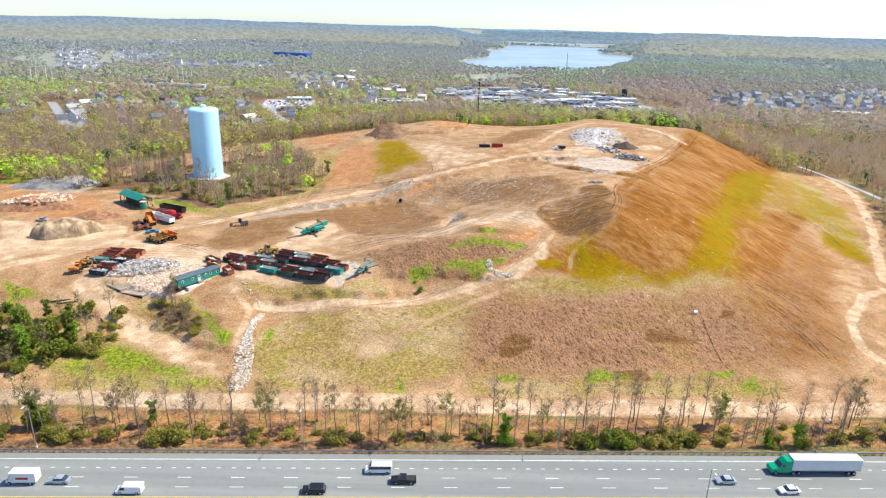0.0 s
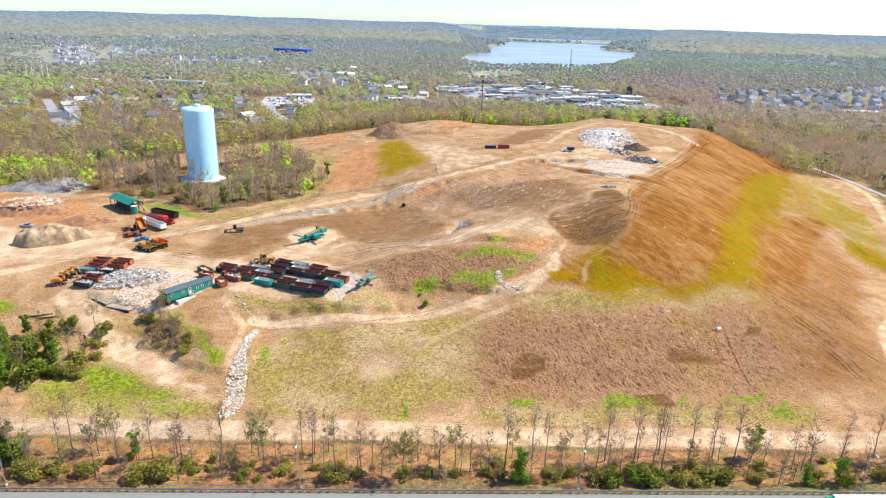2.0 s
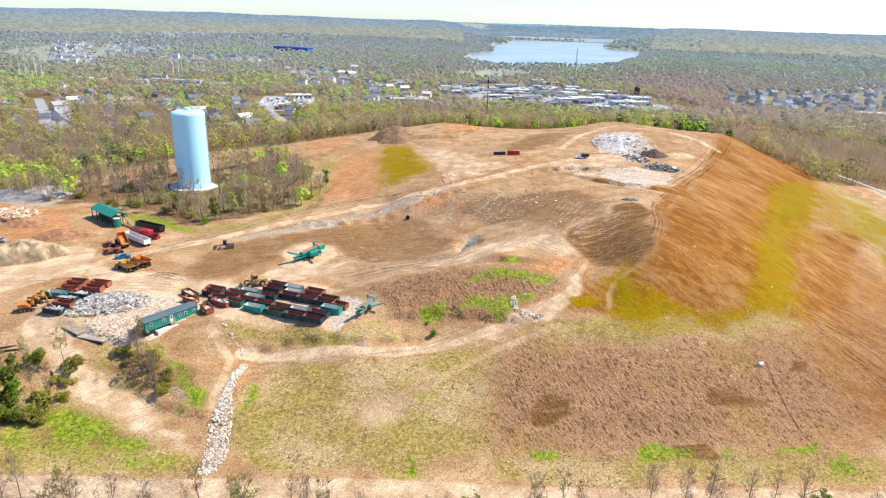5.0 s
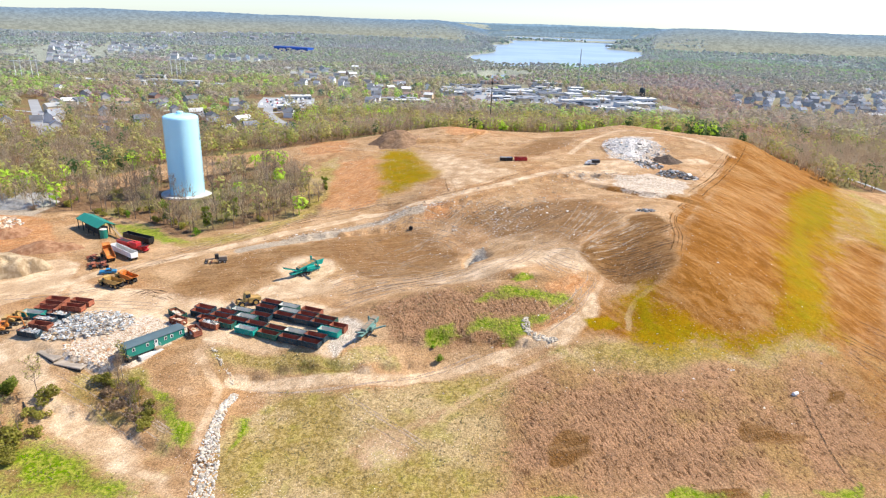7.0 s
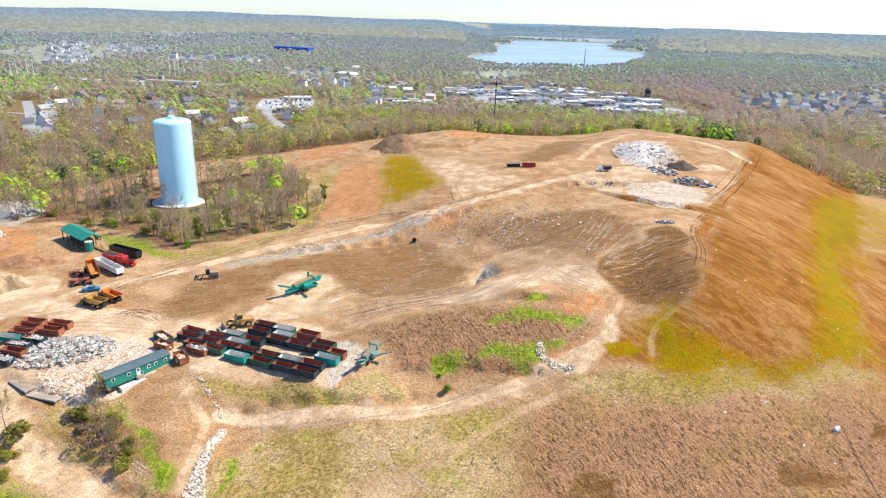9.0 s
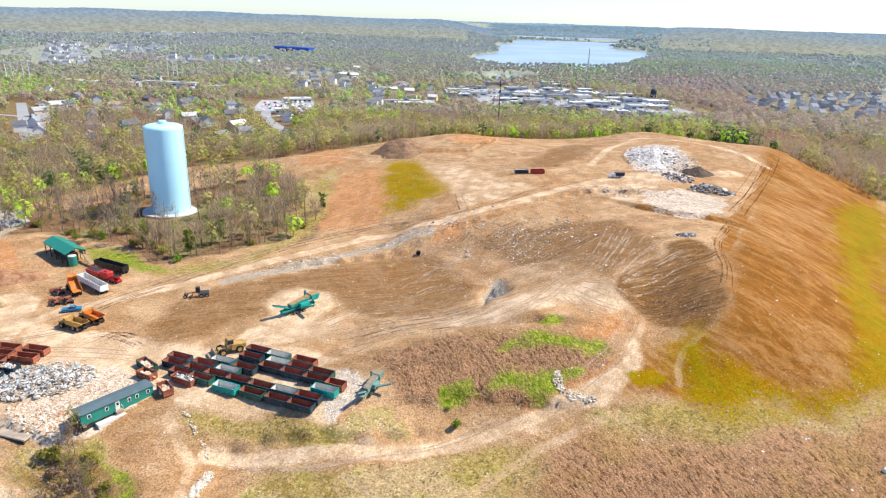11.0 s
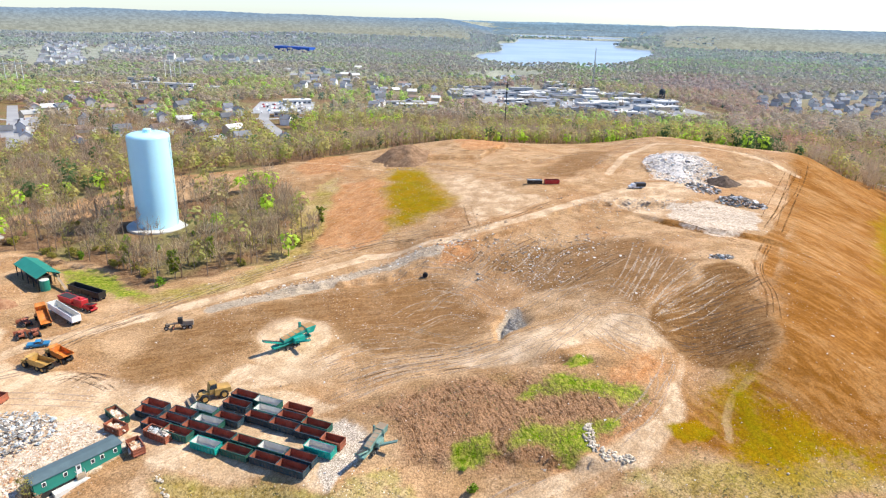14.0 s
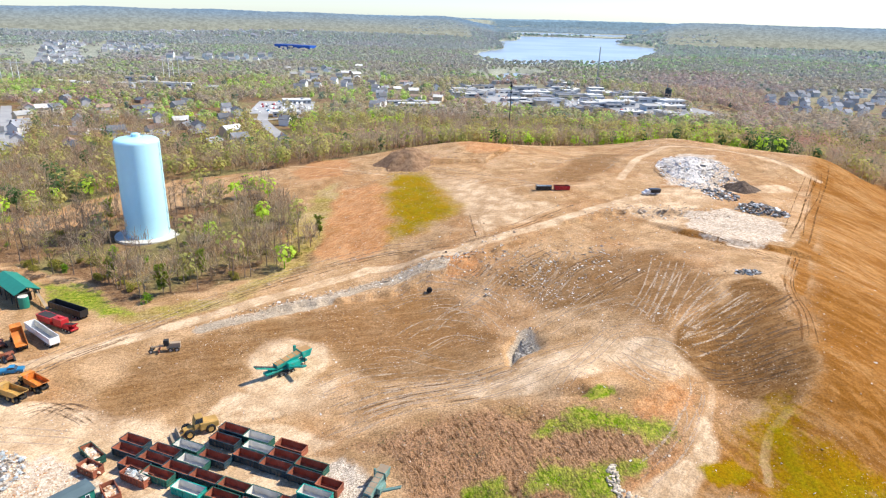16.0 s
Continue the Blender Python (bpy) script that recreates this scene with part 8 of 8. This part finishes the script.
def hall(name, label, x, y, w, d, h, turn, wall, roof="flat_roof", windows=6):
    ob = thing(name, label, "building", (x, y, ground(x, y)), turn, "commercial halls")
    part("wall", Solid().box(0, 0, -2, w, d, h + 2), wall, ob)
    part("roof", Solid().box(0, 0, h + 0.02, w + 0.6, d + 0.6, 0.4), roof, ob)
    win = Solid().box(0, 0, 0, w / windows * 0.6, 0.15, 1.5).mesh("window")
    for k in range(windows):
        o = part("window", win, "glass", ob)
        o.matrix_basis = pose(-w / 2 + (k + 0.5) * w / windows, -d / 2 - 0.03, h * 0.4)
    part("roof_unit", Solid().box(w * 0.2, 0, h + 0.4, 3, 2.5, 1.4), "steel", ob)
    return ob


for a in ((-510, 975, 56, 14, 5, -14, "flat_roof"), (-455, 1050, 40, 16, 6, 10, "siding"), (-392, 982, 74, 12, 6, -4, "siding"), (-332, 960, 30, 18, 5, 5, "siding"), (-440, 972, 26, 18, 5, 0, "flat_roof"),
          (-190, 850, 30, 14, 5, 20, "flat_roof"), (-175, 742, 24, 12, 5, 15, "siding"), (-78, 872, 60, 10, 4, 12, "flat_roof"), (-60, 850, 34, 10, 4, 10, "flat_roof"),
          (40, 1000, 50, 16, 6, 30, "flat_roof"), (95, 990, 40, 16, 6, 10, "siding"), (175, 905, 44, 20, 6, 12, "flat_roof"), (225, 880, 50, 18, 5, 10, "flat_roof"), (205, 950, 36, 16, 6, 15, "siding"), (250, 930, 30, 16, 6, 15, "flat_roof"), (160, 960, 20, 18, 7, 15, "siding"), (515, 836, 54, 18, 5, 0, "flat_roof")):
    hall("hall", "low pale commercial hall with a flat roof", *a)
R3 = random.Random(8)
for k in range(95):
    x, y = R3.uniform(-20, 275), R3.uniform(770, 1160)
    if max(distance_inside(np.array([x]), np.array([y]), o)[0] for o in TOWN[2:3]) > 6:
        hall("hall", "low pale works building with a flat roof", x, y, R3.uniform(14, 34), R3.uniform(9, 16), R3.uniform(3.5, 6.5), R3.choice((10, 15, 20, 100)), R3.choice(("siding", "flat_roof", "siding", "ochre_wall")), R3.choice(("flat_roof", "flat_roof", "shingle")), 2)
hall("warehouse", "long bright blue warehouse", -420, 1825, 110, 26, 11, -25, "blue_wall", "blue_wall")
for x, y, w, d, t in ((-195, 812, 62, 110, 10), (90, 980, 150, 200, 8), (215, 890, 110, 130, 12), (-395, 960, 90, 16, 0)):
    yard = thing("car_park", "pale asphalt car park beyond the woods", "car park", (x, y, ground(x, y)), t, "", "structure")
    nx, ny = 14, 14
    gxs, gys = np.meshgrid(np.linspace(-w / 2, w / 2, nx), np.linspace(-d / 2, d / 2, ny))
    c, s = math.cos(radians(t)), math.sin(radians(t))
    gzs = height(x + gxs * c - gys * s, y + gxs * s + gys * c) - ground(x, y) + 0.35
    part("surface", sheet("surface", gxs, gys, gzs), "pale_asphalt", yard)
# parked vehicles: small and far, but single
CARS = {}
for k, paint in enumerate(("white_paint", "silver_paint", "black_paint", "white_paint", "blue_paint", "red_paint")):
    ob = thing("parked_car", "parked car in a far car park", "car", (0, 0, -80), 0, "parked cars")
    big = 1.0 if k != 3 else 1.5
    part("body", Solid().prism([(-2.3 * big, 0.3), (-2.2 * big, 0.9), (-1.1 * big, 1.0), (-0.6 * big, 1.5 * big), (1.2 * big, 1.5 * big), (2.2 * big, 1.0), (2.3 * big, 0.3)], -0.9 * big, 0.9 * big), paint, ob)
    part("window_band", Solid().prism([(-0.95 * big, 1.02), (-0.55 * big, 1.4 * big), (1.1 * big, 1.4 * big), (1.8 * big, 1.02)], -0.92 * big, 0.92 * big), "glass", ob)
    CARS[k] = ob


def park(x, y, turn):
    k = R2.choice((0, 0, 0, 1, 2, 3, 3, 4, 5))
    m = pose(x, y, ground(x, y) + 0.35, 0, 0, turn)
    if CARS[k].matrix_basis.translation.z < -70:
        CARS[k].matrix_basis = m
    else:
        copy_thing(CARS[k], m)


for cx, cy, w, d, t, n in ((-195, 812, 56, 100, 10, 60), (90, 980, 140, 190, 8, 100), (215, 890, 100, 120, 12, 36), (-395, 960, 80, 10, 0, 18)):
    c, s = math.cos(radians(t)), math.sin(radians(t))
    for _ in range(n):
        u, v = R2.uniform(-w / 2, w / 2), round(R2.uniform(-d / 2, d / 2) / 7) * 7
        park(cx + u * c - v * s, cy + u * s + v * c, t + 90)
# lanes through the far woods
for w, line in LANES:
    pts = []
    for (ax, ay), (bx, by) in zip(line, line[1:]):
        for k in range(12):
            pts.append((ax + (bx - ax) * k / 12, ay + (by - ay) * k / 12))
    pts.append(line[-1])
    v = []
    for i, (x, y) in enumerate(pts):
        ax, ay = pts[max(0, i - 1)]
        bx, by = pts[min(len(pts) - 1, i + 1)]
        q = math.hypot(bx - ax, by - ay)
        nx, ny = -(by - ay) / q * w * 0.38, (bx - ax) / q * w * 0.38
        v += [(x + nx, y + ny, ground(x + nx, y + ny) + 0.25), (x - nx, y - ny, ground(x - nx, y - ny) + 0.25)]
    f = [(2 * i, 2 * i + 1, 2 * i + 3, 2 * i + 2) for i in range(len(pts) - 1)]
    me = Solid().add(v, f).mesh("road_lane")
    me.materials.append(M["pale_asphalt"])
    tagged(new("road_lane", me), "pale asphalt lane through the woods", "road", kind="structure")


# masts, pylons and poles
def mast(name, label, x, y, top, r, arms=False):
    z = ground(x, y)
    ob = thing(name, label, "mast", (x, y, z))
    h = top - z
    s = Solid()
    for k in range(3):
        a = 2 * math.pi * k / 3
        s.tube((r * math.cos(a), r * math.sin(a), -1), (0.4 * math.cos(a), 0.4 * math.sin(a), h), 0.34, 0.22, 4)
    n = int(h / 4)
    for i in range(n):
        for k in range(3):
            a, b = 2 * math.pi * k / 3, 2 * math.pi * (k + 1) / 3
            u, v = i / n, (i + 1) / n
            ra, rb = r + (0.25 - r) * u, r + (0.25 - r) * v
            s.tube((ra * math.cos(a), ra * math.sin(a), h * u), (rb * math.cos(b), rb * math.sin(b), h * v), 0.14, n=3)
    part("lattice", s, "steel", ob)
    part("beacon", Solid().tube((0, 0, h), (0, 0, h + 2.5), 0.08, n=5), "steel", ob)
    return ob


mast("radio_mast", "slender grey lattice radio mast", 195, 1109, 54, 1.8)
mast("radio_mast", "grey lattice mast near the works", 268, 1010, 14, 1.4)
pole = thing("utility_pole", "tall dark monopole behind the hill", "pole", (32, 672, ground(32, 672)))
part("shaft", Solid().tube((0, 0, -1), (0, 0, 43), 0.5, 0.28, 10), "dark_iron", pole)
part("antenna", Solid().box(0, 0, 38, 1.6, 1.6, 2.2).box(0, 0, 33, 1.4, 1.4, 1.5), "dark_iron", pole)
silo = thing("concrete_plant", "blue-grey batching silo at the works", "silo", (262, 985, ground(262, 985)))
part("silo", Solid().lathe([(2.0, 0), (4.0, 4), (4.0, 13), (2.5, 15)], 16), "blue_steel", silo)
part("frame", Solid().box(0, 0, -1, 7, 7, 5), "steel", silo)
for x, y in ((-590, 950), (-430, 1075), (-575, 962), (-418, 1080)):
    z = ground(x, y)
    pyl = thing("power_pylon", "white steel H-frame power pylon", "pylon", (x, y, z), 0, "power pylons")
    for sx in (-4, 4):
        part("leg", Solid().tube((sx, 0, -1), (sx, 0, 31), 0.55, 0.4, 6), "white_paint", pyl)
    part("crossarm", Solid().box(0, 0, 27, 20, 0.7, 0.8), "white_paint", pyl)

# the far country: glowing backdrop ridges, painted bluer outwards to stand for haze
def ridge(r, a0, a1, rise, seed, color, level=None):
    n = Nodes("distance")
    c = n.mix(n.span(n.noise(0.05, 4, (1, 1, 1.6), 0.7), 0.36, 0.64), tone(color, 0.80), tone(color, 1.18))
    # the haze colour is emitted, whatever the sun does
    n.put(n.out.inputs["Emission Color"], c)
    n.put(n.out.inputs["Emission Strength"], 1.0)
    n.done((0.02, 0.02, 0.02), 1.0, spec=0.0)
    q = np.random.RandomState(seed)
    k = int((a1 - a0) * 7)
    p = q.uniform(0, 6, 4)
    i = np.arange(k + 1)
    a = np.radians(a0 + (a1 - a0) * i / k)
    x, y = r * np.sin(a), r * np.cos(a)
    base = height(x, y) if level is None else np.full(k + 1, level)
    fade = np.minimum(1, np.minimum(i, k - i) / 6)
    top = base + fade * (rise + 1.2 * np.sin(i * 0.13 + p[0]) + 0.6 * np.sin(i * 0.37 + p[1]) + 0.4 * np.sin(i * 1.3 + p[2]) + 2.0 * np.sin(i * 0.051 + p[3]) + q.uniform(-1, 1, k + 1))
    v = np.stack([np.stack([x, y, base - 14], -1), np.stack([x, y, top], -1)], 1).reshape(-1, 3).tolist()
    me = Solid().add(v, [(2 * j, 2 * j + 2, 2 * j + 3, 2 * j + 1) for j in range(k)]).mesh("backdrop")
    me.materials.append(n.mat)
    tagged(new("backdrop", me), "glowing backdrop strip of a wooded ridge, tinted with haze", "hills", kind="structure")


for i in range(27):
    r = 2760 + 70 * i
    # haze by colour: each farther strip is bluer
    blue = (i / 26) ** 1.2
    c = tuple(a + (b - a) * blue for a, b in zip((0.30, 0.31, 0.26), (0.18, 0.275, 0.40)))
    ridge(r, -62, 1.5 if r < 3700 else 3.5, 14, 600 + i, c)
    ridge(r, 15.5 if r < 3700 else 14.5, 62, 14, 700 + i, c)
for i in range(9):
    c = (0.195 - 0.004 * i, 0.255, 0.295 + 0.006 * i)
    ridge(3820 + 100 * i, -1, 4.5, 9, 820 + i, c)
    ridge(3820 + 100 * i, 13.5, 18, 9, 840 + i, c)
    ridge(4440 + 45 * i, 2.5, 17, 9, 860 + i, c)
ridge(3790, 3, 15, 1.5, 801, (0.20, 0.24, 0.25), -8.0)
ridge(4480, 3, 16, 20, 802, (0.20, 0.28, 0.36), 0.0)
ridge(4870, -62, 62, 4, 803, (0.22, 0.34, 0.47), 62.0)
